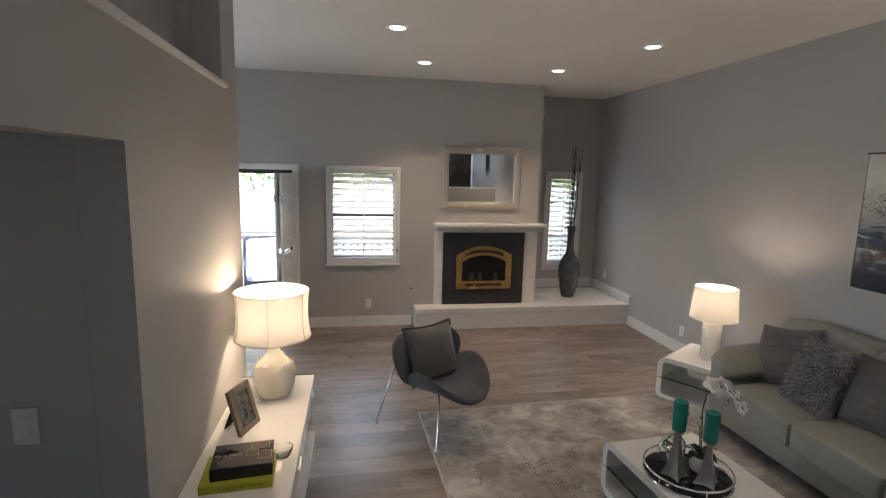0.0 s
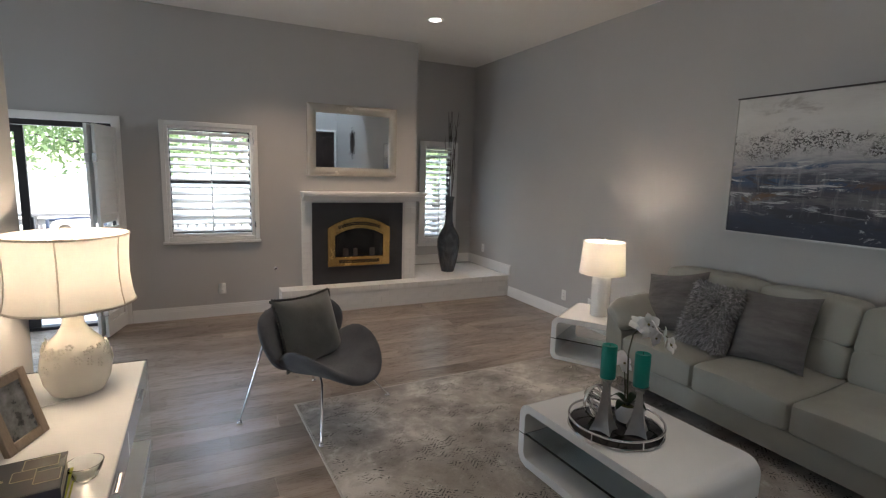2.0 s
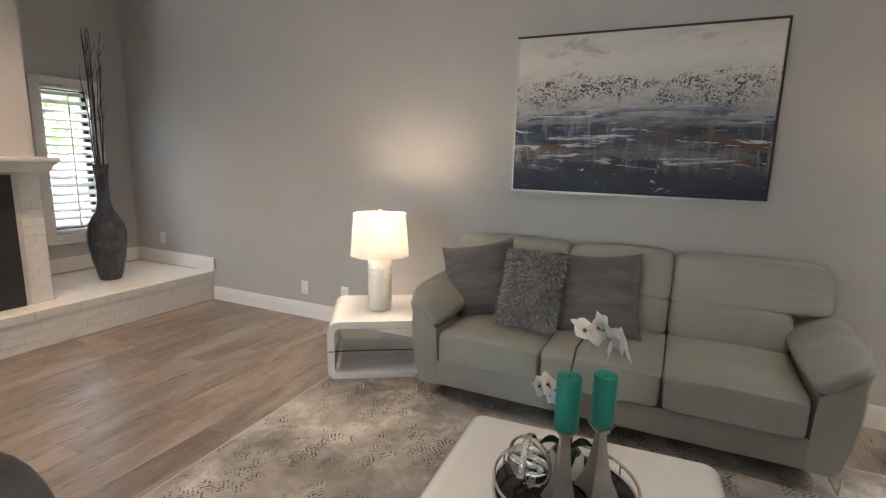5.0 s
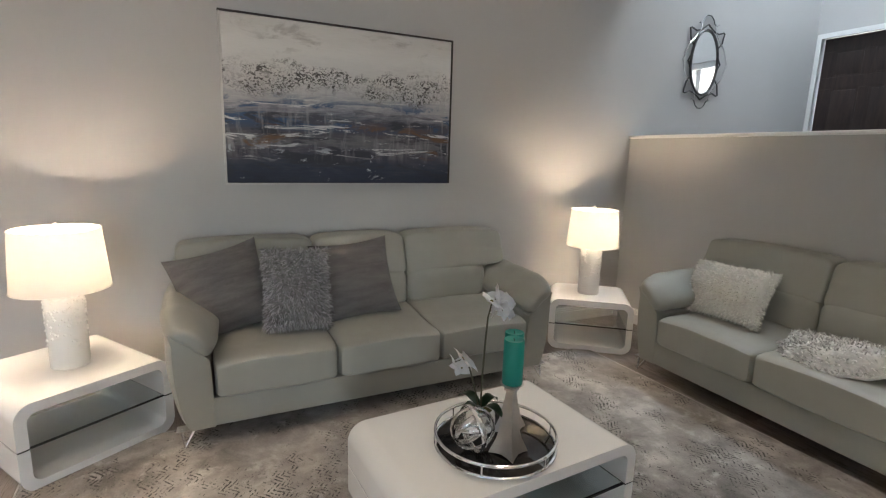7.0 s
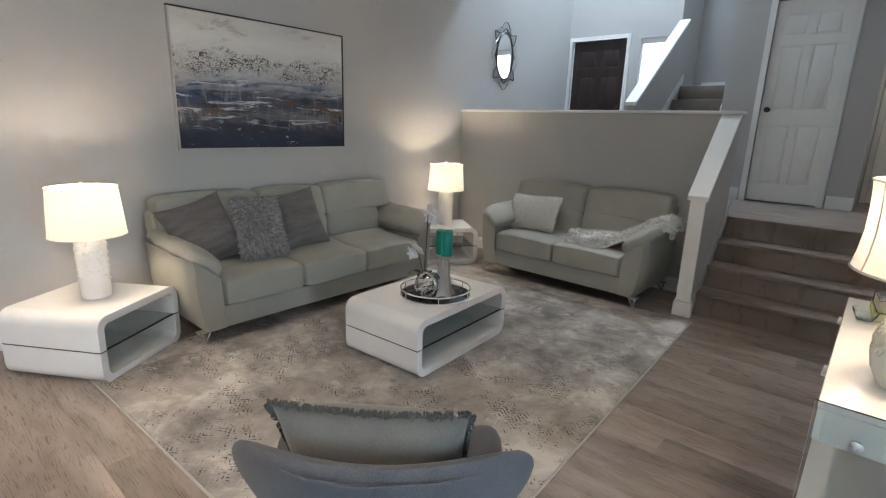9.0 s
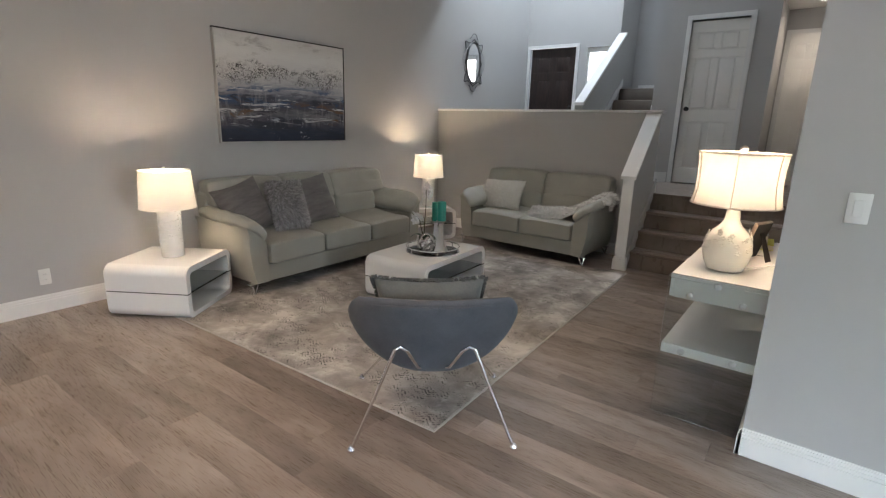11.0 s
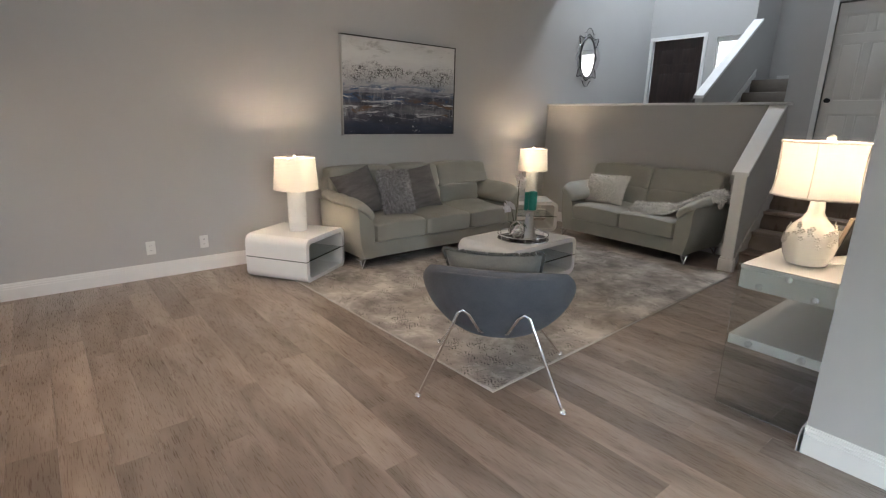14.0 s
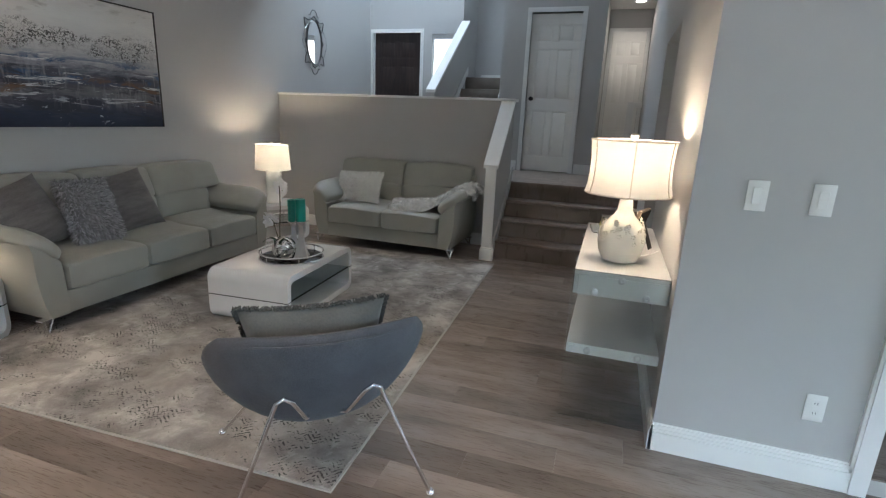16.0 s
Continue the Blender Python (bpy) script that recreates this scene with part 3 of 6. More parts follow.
part("surround_core", box(1.195, 2.615, YF - 0.055, YF - 0.001, HZ, 1.355), M_MORTAR, surround, smooth=False)
part("panel_left", box(1.19, 1.305, YF - 0.066, YF - 0.056, 0.80, 1.279, 0.002, 1), M_TRIM, surround, "white painted board")
part("panel_top", box(1.307, 2.43, YF - 0.066, YF - 0.056, 1.2655, 1.279, 0.002, 1), M_TRIM, surround)
mantel = thing("mantel", (0, 0, 0), 0, "white painted wooden mantel shelf above the fireplace", "mantel", kind="structure")
part("shelf", box(1.185, 2.69, YF - 0.22, YF - 0.001, 1.358, 1.392, 0.005), M_TRIM, mantel)
bm = extrude_profile([(YF - 0.062, 1.28), (YF - 0.08, 1.28), (YF - 0.15, 1.335), (YF - 0.195, 1.342), (YF - 0.195, 1.357), (YF - 0.062, 1.357)], 1.195, 2.68)
part("moulding", bm, M_TRIM, mantel, smooth=False)

M_BRASS = plain("polished_brass", (0.60, 0.40, 0.15), 0.24, 1.0, vary=0.02, bump=0.0)
M_FIREGLASS = plain("dark_firebox_glass", (0.012, 0.012, 0.013), 0.06, vary=0.1, bump=0)
M_LOG = plain("grey_ceramic_log", (0.045, 0.035, 0.03), 0.85, vary=0.4, scale=14, bump=0.6, fine=40)
ins = thing("fireplace_insert", (1.866, YF - 0.058, HZ + 0.003), 0, "black steel fireplace insert with arched brass door frame", "fireplace insert")
W = 1.12


def arch(hx, z0, zs, zt, n=20):
    """The outline of a panel with a flat arched top."""
    pts = [(-hx, z0), (hx, z0)]
    for i in range(n + 1):
        u = 1 - 2 * i / n
        pts.append((hx * u, zs + (zt - zs) * (1 - u * u)))
    return pts


def arch_ring(outer, inner, y0, y1):
    bm = bmesh.new()
    rows = [[bm.verts.new((x, y, z)) for x, z in pts] for pts, y in ((outer, y0), (outer, y1), (inner, y1), (inner, y0))]
    n = len(outer)
    for a, b in zip(rows, rows[1:] + rows[:1]):
        for i in range(n):
            j = (i + 1) % n
            bm.faces.new((a[i], a[j], b[j], b[i]))
    bmesh.ops.recalc_face_normals(bm, faces=bm.faces[:])
    return bm


def arch_plate(pts, y0, y1):
    bm = bmesh.new()
    a = [bm.verts.new((x, y0, z)) for x, z in pts]
    b = [bm.verts.new((x, y1, z)) for x, z in pts]
    for i in range(len(pts)):
        j = (i + 1) % len(pts)
        bm.faces.new((a[i], a[j], b[j], b[i]))
    bm.faces.new(a), bm.faces.new(b[::-1])
    bmesh.ops.recalc_face_normals(bm, faces=bm.faces[:])
    return bm


for q in ((-W / 2, -0.385, 0, 0.975), (0.385, W / 2, 0, 0.975), (-0.385, 0.385, 0.81, 0.975), (-0.385, 0.385, 0, 0.205)):
    part("face_plate", box(q[0], q[1], -0.022, 0, q[2], q[3]), M_BLACK, ins, "matte black steel face", smooth=False)
part("brass_frame", arch_ring(arch(0.383, 0.215, 0.675, 0.800), arch(0.300, 0.325, 0.585, 0.672), -0.045, -0.002), M_BRASS, ins, "polished brass arched frame")
part("firebox", box(-0.39, 0.39, -0.010, -0.002, 0.195, 0.82), M_BLACK, ins, smooth=False)
part("glass_door", arch_plate(arch(0.298, 0.327, 0.583, 0.670), -0.030, -0.026), M_FIREGLASS, ins, "dark firebox glass")
bm = bmesh.new()
for i in range(16):
    x0, x1 = -0.26 + 0.52 * i / 16, -0.26 + 0.52 * (i + 1) / 16
    z = 0.655 + 0.075 * (1 - ((x0 + x1) / 0.64) ** 2)
    box(x0, x1 - 0.0005, -0.049, -0.044, z - 0.019, z + 0.019, bm=bm)
part("top_vent", bm, M_DARK, ins, "black arched vent slot", smooth=False)
part("bottom_vent", box(-0.25, 0.25, -0.049, -0.044, 0.250, 0.288, 0.002, 1), M_DARK, ins, "black vent slot")
for z0, rise, hx in ((0.655, 0.075, 0.255), (0.269, 0.0, 0.245)):
    bm = bmesh.new()
    n = 26
    for i in range(n):
        x = -hx + 2 * hx * (i + 0.5) / n
        z = z0 + rise * (1 - (x / 0.32) ** 2)
        q = 0.011 if i % 2 else -0.011
        tube([(x - 0.006, -0.051, z - q), (x + 0.006, -0.051, z + q)], 0.003, 6, bm)
    part("vent_scrollwork", bm, M_BRASS, ins)
part("brass_lip", box(-0.30, 0.30, -0.058, -0.045, 0.308, 0.322, 0.003, 1), M_BRASS, ins)
for x, r in ((-0.17, 0.036), (0.16, 0.034), (-0.05, 0.028)):
    part("log", moved(lathe([(r * 0.8, 0), (r, 0.02), (r * 0.95, 0.09), (r * 0.8, 0.10)], 14), pose(x, -0.033, 0.328) @ Matrix.Diagonal((1, 0.1, 1, 1))), M_LOG, ins)

# ---- recessed lights ----
M_LAMPGLOW = Nodes("lit_lens")
M_LAMPGLOW.set((0.9, 0.9, 0.88), 0.5, **{"Emission Color": (1.0, 0.93, 0.85), "Emission Strength": 2.5})
M_LAMPGLOW = M_LAMPGLOW.mat
# Last two are unseen, assumed from the grid to brighten stairs and rug.
CANS = [(0.50, 4.51), (0.90, 5.74), (2.41, 5.73), (2.80, 4.51), (0.50, 1.95), (2.40, 1.95)]
for x, y in CANS:
    can = thing("recessed_light", (x, y, ZC - 0.001), 0, "lit round white recessed ceiling light", "ceiling light", group="recessed ceiling lights")
    part("trim_ring", lathe([(0.060, 0), (0.092, 0), (0.092, -0.006), (0.085, -0.010), (0.064, -0.008), (0.060, 0)], 32, cap=False), M_TRIM, can)
    part("lens", lathe([(0.0605, -0.0005), (0.0605, -0.004), (0.03, -0.0045)], 24), M_LAMPGLOW, can, "glowing white lens")
    s = new("can_beam", bpy.data.lights.new("can_beam", 'SPOT'))
    watts, wide, s.data.color = (18, 106, (1.0, 0.73, 0.51)) if y > 5 else (6.5, 72, (1.0, 0.84, 0.68)) if y > 3 else (6.8, 100, (1.0, 0.84, 0.68))
    s.data.energy, s.data.spot_size, s.data.spot_blend, s.data.shadow_soft_size = watts, radians(wide), 0.85, 0.05
    s.matrix_world = look((x, y, ZC - 0.03), (x, y, 0))
can = thing("recessed_light", (-0.33, -2.1, 3.059), 0, "lit round white recessed ceiling light", "ceiling light", group="recessed ceiling lights")
part("trim_ring", lathe([(0.060, 0), (0.092, 0), (0.092, -0.006), (0.085, -0.010), (0.064, -0.008), (0.060, 0)], 32, cap=False), M_TRIM, can)
part("lens", lathe([(0.0605, -0.0005), (0.0605, -0.004), (0.03, -0.0045)], 24), M_LAMPGLOW, can, "glowing white lens")
s = new("can_beam", bpy.data.lights.new("can_beam", 'SPOT'))
s.data.energy, s.data.spot_size, s.data.spot_blend, s.data.shadow_soft_size, s.data.color = 3.2, radians(150), 0.9, 0.05, (1.0, 0.86, 0.70)
s.matrix_world = look((-0.33, -2.1, 3.03), (-0.2, -1.6, 0))

# ---- switches and outlets ----


def wall_plate(name, loc, rz, label, kind):
    p = thing(name, loc, rz, label, name.replace("_", " "))
    part("plate", box(-0.037, 0.037, -0.006, 0, -0.06, 0.06, 0.004, 2), M_PLASTIC, p)
    if kind == "switch":
        part("rocker", box(-0.017, 0.017, -0.010, -0.005, -0.033, 0.033, 0.002, 1), M_PLASTIC, p)
    else:
        for z in (-0.022, 0.022):
            part("socket", box(-0.016, 0.016, -0.008, -0.005, z - 0.014, z + 0.014, 0.003, 1), M_PLASTIC, p)
            part("slots", box(0.004, 0.006, -0.0084, -0.0078, z - 0.004, z + 0.005, bm=box(-0.006, -0.004, -0.0084, -0.0078, z - 0.004, z + 0.005)), M_DARK, p, smooth=False)
    return p


wall_plate("outlet", (0.33, YF - 0.0005, 0.31), 0, "white wall outlet on the grey wall", "outlet")
wall_plate("outlet", (XR - 0.0005, 5.24, 0.275), -90, "white wall outlet above the baseboard", "outlet")
wall_plate("outlet", (XR - 0.0005, 4.80, 0.275), -90, "white wall outlet above the baseboard", "outlet")
wall_plate("outlet", (-1.12, YE + 0.0005, 0.35), 180, "white wall outlet with plug on the grey wall", "outlet")
wall_plate("light_switch", (-0.76, YE + 0.0005, 1.20), 180, "white rocker light switch on the grey wall", "switch")
wall_plate("light_switch", (-0.98, YE + 0.0005, 1.20), 180, "white rocker light switch on the grey wall", "switch")
wall_plate("light_switch", (-0.87, 1.8615, 1.22), 0, "white rocker light switch in the side hall", "switch")
wall_plate("outlet", (XR - 0.0005, 7.12, 0.56), -90, "white wall outlet above the raised hearth", "outlet")
gas = thing("gas_valve", (0.90, YF - 0.0005, 0.5), 0, "small round gas valve plate on the wall", "valve")
part("rosette", moved(lathe([(0.022, 0), (0.022, 0.004), (0.012, 0.008), (0.011, 0.008)], 20), pose(0, 0, 0, 90)), M_CHROME, gas)
part("keyhole", moved(lathe([(0.009, 0.0), (0.009, 0.010), (0.004, 0.010)], 14), pose(0, 0, 0, 90)), M_DARK, gas)

rail_post = thing("newel_post", (-0.37, -2.05, ZL), 0, "white painted newel post with a short rail in the hallway", "newel post", kind="structure")
part("post", box(-0.04, 0.05, -0.045, 0.045, 0, 1.0, 0.004), M_TRIM, rail_post)
part("rail", box(-0.145, -0.041, -0.03, 0.03, 0.93, 1.0, 0.004), M_TRIM, rail_post)

# ---- soft shapes ----


def cushion(sx, sy, sz, k=5.0, cuts=9, warp=None):
    """A stuffed block: a cube with a rounded-power shape, sized sx, sy, sz round its middle."""
    bm = bmesh.new()
    bmesh.ops.create_cube(bm, size=2)
    bmesh.ops.subdivide_edges(bm, edges=bm.edges[:], cuts=cuts, use_grid_fill=True)
    for v in bm.verts:
        p = v.co
        r = (abs(p.x) ** k + abs(p.y) ** k + abs(p.z) ** k) ** (1 / k)
        q = p / r
        v.co = (q.x * sx / 2, q.y * sy / 2, q.z * sz / 2)
        if warp:
            v.co = warp(v.co.copy())
    return bm


def throw_pillow(w, h, t, n=22, ruffle=0.0, seed=1):
    """A square pillow, pinched at its edges and pointed at its corners; it stands in the x-z plane."""
    bm = bmesh.new()
    sides = []
    for s in (1, -1):
        rows = []
        for i in range(n + 1):
            row = []
            for j in range(n + 1):
                u, v = 2 * i / n - 1, 2 * j / n - 1
                pu, pv = 1 - 0.10 * (1 - v * v), 1 - 0.10 * (1 - u * u)
                d = t / 2 * max(0.0, (1 - abs(u) ** 2.4) * (1 - abs(v) ** 2.4)) ** 0.52
                wr = 0.006 * noise.noise(Vector((u * 2.1 + seed, v * 2.1, s))) + 0.004 * noise.noise(Vector((u * 5 + seed, v * 5, s)))
                row.append(bm.verts.new((u * pu * w / 2, s * (d + wr * (1 - u * u) * (1 - v * v)), v * pv * h / 2 + h / 2)))
            rows.append(row)
        sides.append(rows)
        for i in range(n):
            for j in range(n):
                q = (rows[i][j], rows[i + 1][j], rows[i + 1][j + 1], rows[i][j + 1])
                bm.faces.new(q if s < 0 else q[::-1])
    bmesh.ops.remove_doubles(bm, verts=bm.verts[:], dist=0.0006)
    bmesh.ops.recalc_face_normals(bm, faces=bm.faces[:])
    return bm


def fur_on(bm, count, length, width, seed, droop=0.4, centred=True):
    """Short hair strands over a pillow, three-sided and bent down."""
    rng = random.Random(seed)
    bm.faces.ensure_lookup_table()
    areas = np.cumsum([f.calc_area() for f in bm.faces])
    mid_all = sum((v.co for v in bm.verts), Vector()) / len(bm.verts)
    out = bmesh.new()
    for _ in range(count):
        f = bm.faces[int(min(np.searchsorted(areas, rng.random() * areas[-1]), len(areas) - 1))]
        c = f.verts[0].co.lerp(f.verts[2].co, rng.random()).lerp(f.verts[1].co, rng.random() * 0.5)
        nrm = f.normal if not centred or f.normal.dot(f.calc_center_median() - mid_all) > 0 else -f.normal
        d = (nrm + Vector((rng.uniform(-0.6, 0.6), rng.uniform(-0.4, 0.4), rng.uniform(-1, 0.2) * droop * 2))).normalized()
        L = length * rng.uniform(0.6, 1.2)
        side = d.cross(Vector((rng.uniform(-1, 1), rng.uniform(-1, 1), rng.uniform(-1, 1)))).normalized() * width
        mid = c + d * L * 0.55
        tip = mid + (d + Vector((0, 0, -droop))).normalized() * L * 0.5
        a, b, e, g, t = (out.verts.new(q) for q in (c - side, c + side, mid + side * 0.8, mid - side * 0.8, tip))
        out.faces.new((a, b, e, g)), out.faces.new((g, e, t))
    return out


def fabric(name, dark, light, scale=260.0, rough=0.95, slow=5.0, bump=0.5, stretch=(1, 1, 1), sheen=0.15):
    n = Nodes(name)
    v = n.coords("Object", stretch)
    weave, drift = n.noise(v, scale, 3, 0.6), n.noise(v, slow, 3)
    c = n.mix(0.55, n.ramp(weave, [(0.3, dark), (0.7, light)]), n.ramp(drift, [(0.3, dark), (0.7, light)]))
    n.set(c, rough, **{"Sheen Weight": sheen, "Sheen Roughness": 0.5})
    n.bump(weave, bump, 0.002)
    return n.mat


def leather(name, dark, light):
    n = Nodes(name)
    v = n.coords()
    vor = n.add("ShaderNodeTexVoronoi", Scale=190.0)
    vor.feature = 'DISTANCE_TO_EDGE'
    n.link(v, vor.inputs["Vector"])
    slow, fold = n.noise(v, 2.2, 4), n.noise(v, 14, 4, 0.6, 0.6)
    n.set(n.ramp(slow, [(0.3, dark), (0.7, light)]), n.ramp(fold, [(0.3, (0.38,) * 3), (0.7, (0.52,) * 3)]))
    h = n.mix(0.25, n.ramp(vor.outputs[0], [(0.0, (0, 0, 0)), (0.08, (1, 1, 1))]), fold)
    n.bump(h, 0.16, 0.004)
    return n.mat


M_LEATHER = leather("sage_grey_leather", (0.300, 0.298, 0.262), (0.345, 0.341, 0.300))

# ---- sofas ----


def smoothstep(a, b, x):
    t = max(0.0, min(1.0, (x - a) / (b - a)))
    return t * t * (3 - 2 * t)


def sofa_arm(parent, side, x_in, depth):
    """One flared arm: a bowed side body under a padded top that slopes down to the seat and rolls over the front."""
    bm = bmesh.new()
    n, rows = 16, []
    for i in range(n + 1):
        s = i / n
        y = -depth / 2 + 0.02 + s * (depth - 0.05)
        swell = 1 - 0.25 * (1 - smoothstep(0.0, 0.12, s)) - 0.35 * smoothstep(0.85, 1.0, s)
        pts = [(0.012 * (k / 5) ** 3, 0.10 + 0.35 * k / 5) for k in range(6)]
        pts += [(0.06, 0.485), (0.10, 0.520), (0.15, 0.560), (0.185, 0.590), (0.200, 0.595)]
        for k in range(1, 11):
            f = 1 - k / 10
            pts.append((0.130 + (0.070 * f ** 0.6 + 0.022 * math.sin(math.pi * f)) * swell, 0.10 + 0.485 * f))
        edge = 0.014 * (1 - smoothstep(0.0, 0.06, s))
        rows.append([bm.verts.new((side * (x_in + x + (edge * 0.15 if x < 0.03 else -edge)), y, z)) for x, z in pts])
    m = len(rows[0])
    for a, b in zip(rows, rows[1:]):
        for k in range(m):
            j = (k + 1) % m
            bm.faces.new((a[k], a[j], b[j], b[k]))
    bm.faces.new(rows[0]), bm.faces.new(rows[-1][::-1])
    bmesh.ops.recalc_face_normals(bm, faces=bm.faces[:])
    arm = part("arm", bm, M_LEATHER, parent)

    bm = cushion(0.285, depth - 0.04, 0.120, 3.6, 15)
    tilt = math.radians(33)
    for v in bm.verts:
        c = v.co
        s = (c.y + depth / 2) / depth
        roll = 1 - smoothstep(0.0, 0.30, s)
        x, z = c.x, c.z + 0.016 * math.cos(c.x * 8)
        z += 0.006 * noise.noise(Vector((c.x * 6, c.y * 8, side * 3.0))) + 0.004 * math.sin(c.y * 26 + c.x * 20) * smoothstep(0.0, 0.15, abs(c.x))
        px = 0.095 + x * math.cos(tilt) - z * math.sin(tilt)
        pz = 0.572 + x * math.sin(tilt) + z * math.cos(tilt) + 0.022 * smoothstep(0.3, 1.0, s)
        pz -= roll * roll * 0.040 * (0.5 + 1.2 * max(0.0, -x / 0.14))
        v.co = (side * (x_in + px), c.y - 0.022, pz)
    bmesh.ops.recalc_face_normals(bm, faces=bm.faces[:])
    part("arm_pad", bm, M_LEATHER, arm)


def sofa(loc, rz, inner, seats, label):
    """A sofa with split backs; inner is half the width of its seats."""
    s = thing("sofa", loc, rz, label, "sofa")
    D = 0.86
    part("base", box(-inner - 0.02, inner + 0.02, -D / 2 + 0.022, D / 2 - 0.06, 0.10, 0.252, 0.012, 2), M_LEATHER, s)
    part("back_frame", cushion(2 * inner + 0.30, 0.18, 0.76, 11, 9, lambda c: Vector((c.x * (1 + 0.06 * (c.z + 0.38)), c.y + 0.27 + 0.06 * (c.z + 0.38), c.z + 0.49))), M_LEATHER, s)
    w = 2 * inner / seats
    for i in range(seats):
        cx = -inner + w * (i + 0.5)

        def seat_warp(c, cx=cx, i=i):
            u = 2 * c.x / w
            if c.z > 0:
                c.z += 0.020 * (1 - u * u) + 0.030 * smoothstep(-0.1, 0.3, c.y) - 0.010 * (1 - smoothstep(-0.31, -0.20, c.y))
            c.z += 0.345 + 0.004 * noise.noise(Vector((c.x * 6 + i * 3, c.y * 6, 0.0)))
            c.y -= 0.125 + 0.010 * (1 - u * u) * (1 if c.y < -0.2 else 0)
            c.x += cx
            return c

        part("seat_cushion", cushion(w - 0.003, 0.62, 0.185, 16, 15, seat_warp), M_LEATHER, s)
        part("seat_piping", tube([(cx - w / 2 + 0.03 + (w - 0.06) * k / 10, -D / 2 + 0.004 - 0.010 * (1 - (k / 5 - 1) ** 2), 0.405 + 0.010 * (1 - (k / 5 - 1) ** 2)) for k in range(11)], 0.0022, 5), M_LEATHER, s)

        def low_warp(c, cx=cx, i=i):
            u = 2 * c.x / w
            if c.y < 0:
                c.y -= 0.020 * (1 - u * u) * (1 - (c.z / 0.13) ** 2)
            c.y += 0.185 + 0.10 * (c.z + 0.1) + 0.005 * noise.noise(Vector((c.x * 7 + i, c.z * 7, 1.0)))
            c.z += 0.565
            c.x += cx
            return c

        part("lumbar_cushion", cushion(w - 0.004, 0.19, 0.245, 6.0, 11, low_warp), M_LEATHER, s)
        edge = 0.165 if i in (0, seats - 1) else 0.0
        sgn = -1 if i == 0 else 1

        def top_warp(c, cx=cx, i=i, edge=edge, sgn=sgn):
            u = 2 * c.x / (w + edge)
            c.y += 0.212 + 0.34 * (c.z + 0.13) + 0.006 * noise.noise(Vector((c.x * 7 + i, c.z * 7, 5.0)))
            c.z += 0.785 + 0.012 * (1 - u * u) + 0.020 * sgn * u * (1 if edge and c.z < 0 else 0)
            c.x += cx + sgn * edge / 2
            return c

        part("headrest_cushion", cushion(w - 0.004 + edge, 0.205, 0.262, 9.0, 15, top_warp), M_LEATHER, s)
    for side in (-1, 1):
        sofa_arm(s, side, inner + 0.004, D)
    for sx in (-1, 1):
        for y, sy in ((-D / 2 + 0.06, -1), (D / 2 - 0.14, 1)):
            x = sx * (inner + 0.125)
            bm = bmesh.new()
            for dx in (-0.034, 0.034):
                tube([(x + dx, y, 0.098), (x + sx * 0.022, y + sy * 0.022, 0.004)], [0.009, 0.006], 8, bm)
            box(x - 0.055, x + 0.055, y - 0.03, y + 0.03, 0.092, 0.0995, bm=bm)
            part("leg", bm, M_CHROME, s, "chrome hairpin leg")
    return s


RUG_Z = 0.012
sofa((3.435, 2.553, RUG_Z), -90, 0.915, 3, "sage-grey leather three-seat sofa with chrome legs against the wall")
sofa((2.075, 0.385, RUG_Z), 179, 0.655, 2, "sage-grey leather loveseat with chrome legs against the half wall")


def place_pillow(name, bm, mat, loc, rz, lean, label, roll=0.0, group=""):
    p = tagged(part(name, bm, mat), label, "pillow", group)
    p.matrix_basis = pose(*loc) @ pose(0, 0, 0, 0, 0, rz) @ pose(0, 0, 0, lean, 0, 0) @ pose(0, 0, 0, 0, roll, 0)
    return p




def fur_material(name, dark, light):
    n = Nodes(name)
    g = n.add("ShaderNodeNewGeometry")
    n.set(n.ramp(g.outputs["Random Per Island"], [(0.0, dark), (0.6, tuple((a + b) / 2 for a, b in zip(dark, light))), (1.0, light)]), 0.8, **{"Sheen Weight": 0.2})
    return n.mat


M_GREYHAIR = fur_material("silver_grey_hair", (0.20, 0.19, 0.19), (0.62, 0.60, 0.60))
M_CREAMHAIR = fur_material("cream_hair", (0.68, 0.66, 0.61), (0.90, 0.89, 0.85))
M_THROWHAIR = fur_material("white_grey_hair", (0.46, 0.45, 0.43), (0.92, 0.91, 0.88))
M_CHENILLE = fabric("grey_chenille", (0.070, 0.064, 0.062), (0.195, 0.180, 0.174), 120, stretch=(1, 1, 5), bump=0.8)
M_GREYFUR = fabric("silver_grey_fur", (0.20, 0.19, 0.19), (0.46, 0.44, 0.44), 60, stretch=(1, 1, 0.3), bump=0.3)
M_WHITEFUR = fabric("cream_fur", (0.62, 0.61, 0.57), (0.84, 0.83, 0.79), 60, stretch=(1, 1, 0.3), bump=0.3)
place_pillow("throw_pillow", throw_pillow(0.50, 0.50, 0.21, seed=2), M_CHENILLE, (3.37, 3.325, 0.462), -86, -24, "dark grey chenille throw pillow leaning in the sofa corner", -13)
place_pillow("throw_pillow", throw_pillow(0.50, 0.50, 0.21, seed=7), M_CHENILLE, (3.36, 2.62, 0.462), -93, -24, "dark grey chenille throw pillow on the sofa", -6)
body = throw_pillow(0.35, 0.47, 0.18, seed=4)
hair = fur_on(body, 6000, 0.042, 0.0036, 5, 0.40)
fp = place_pillow("fur_pillow", body, M_GREYFUR, (3.27, 3.02, 0.468), -90, -22, "shaggy silver-grey fur pillow leaning on the sofa", 2)
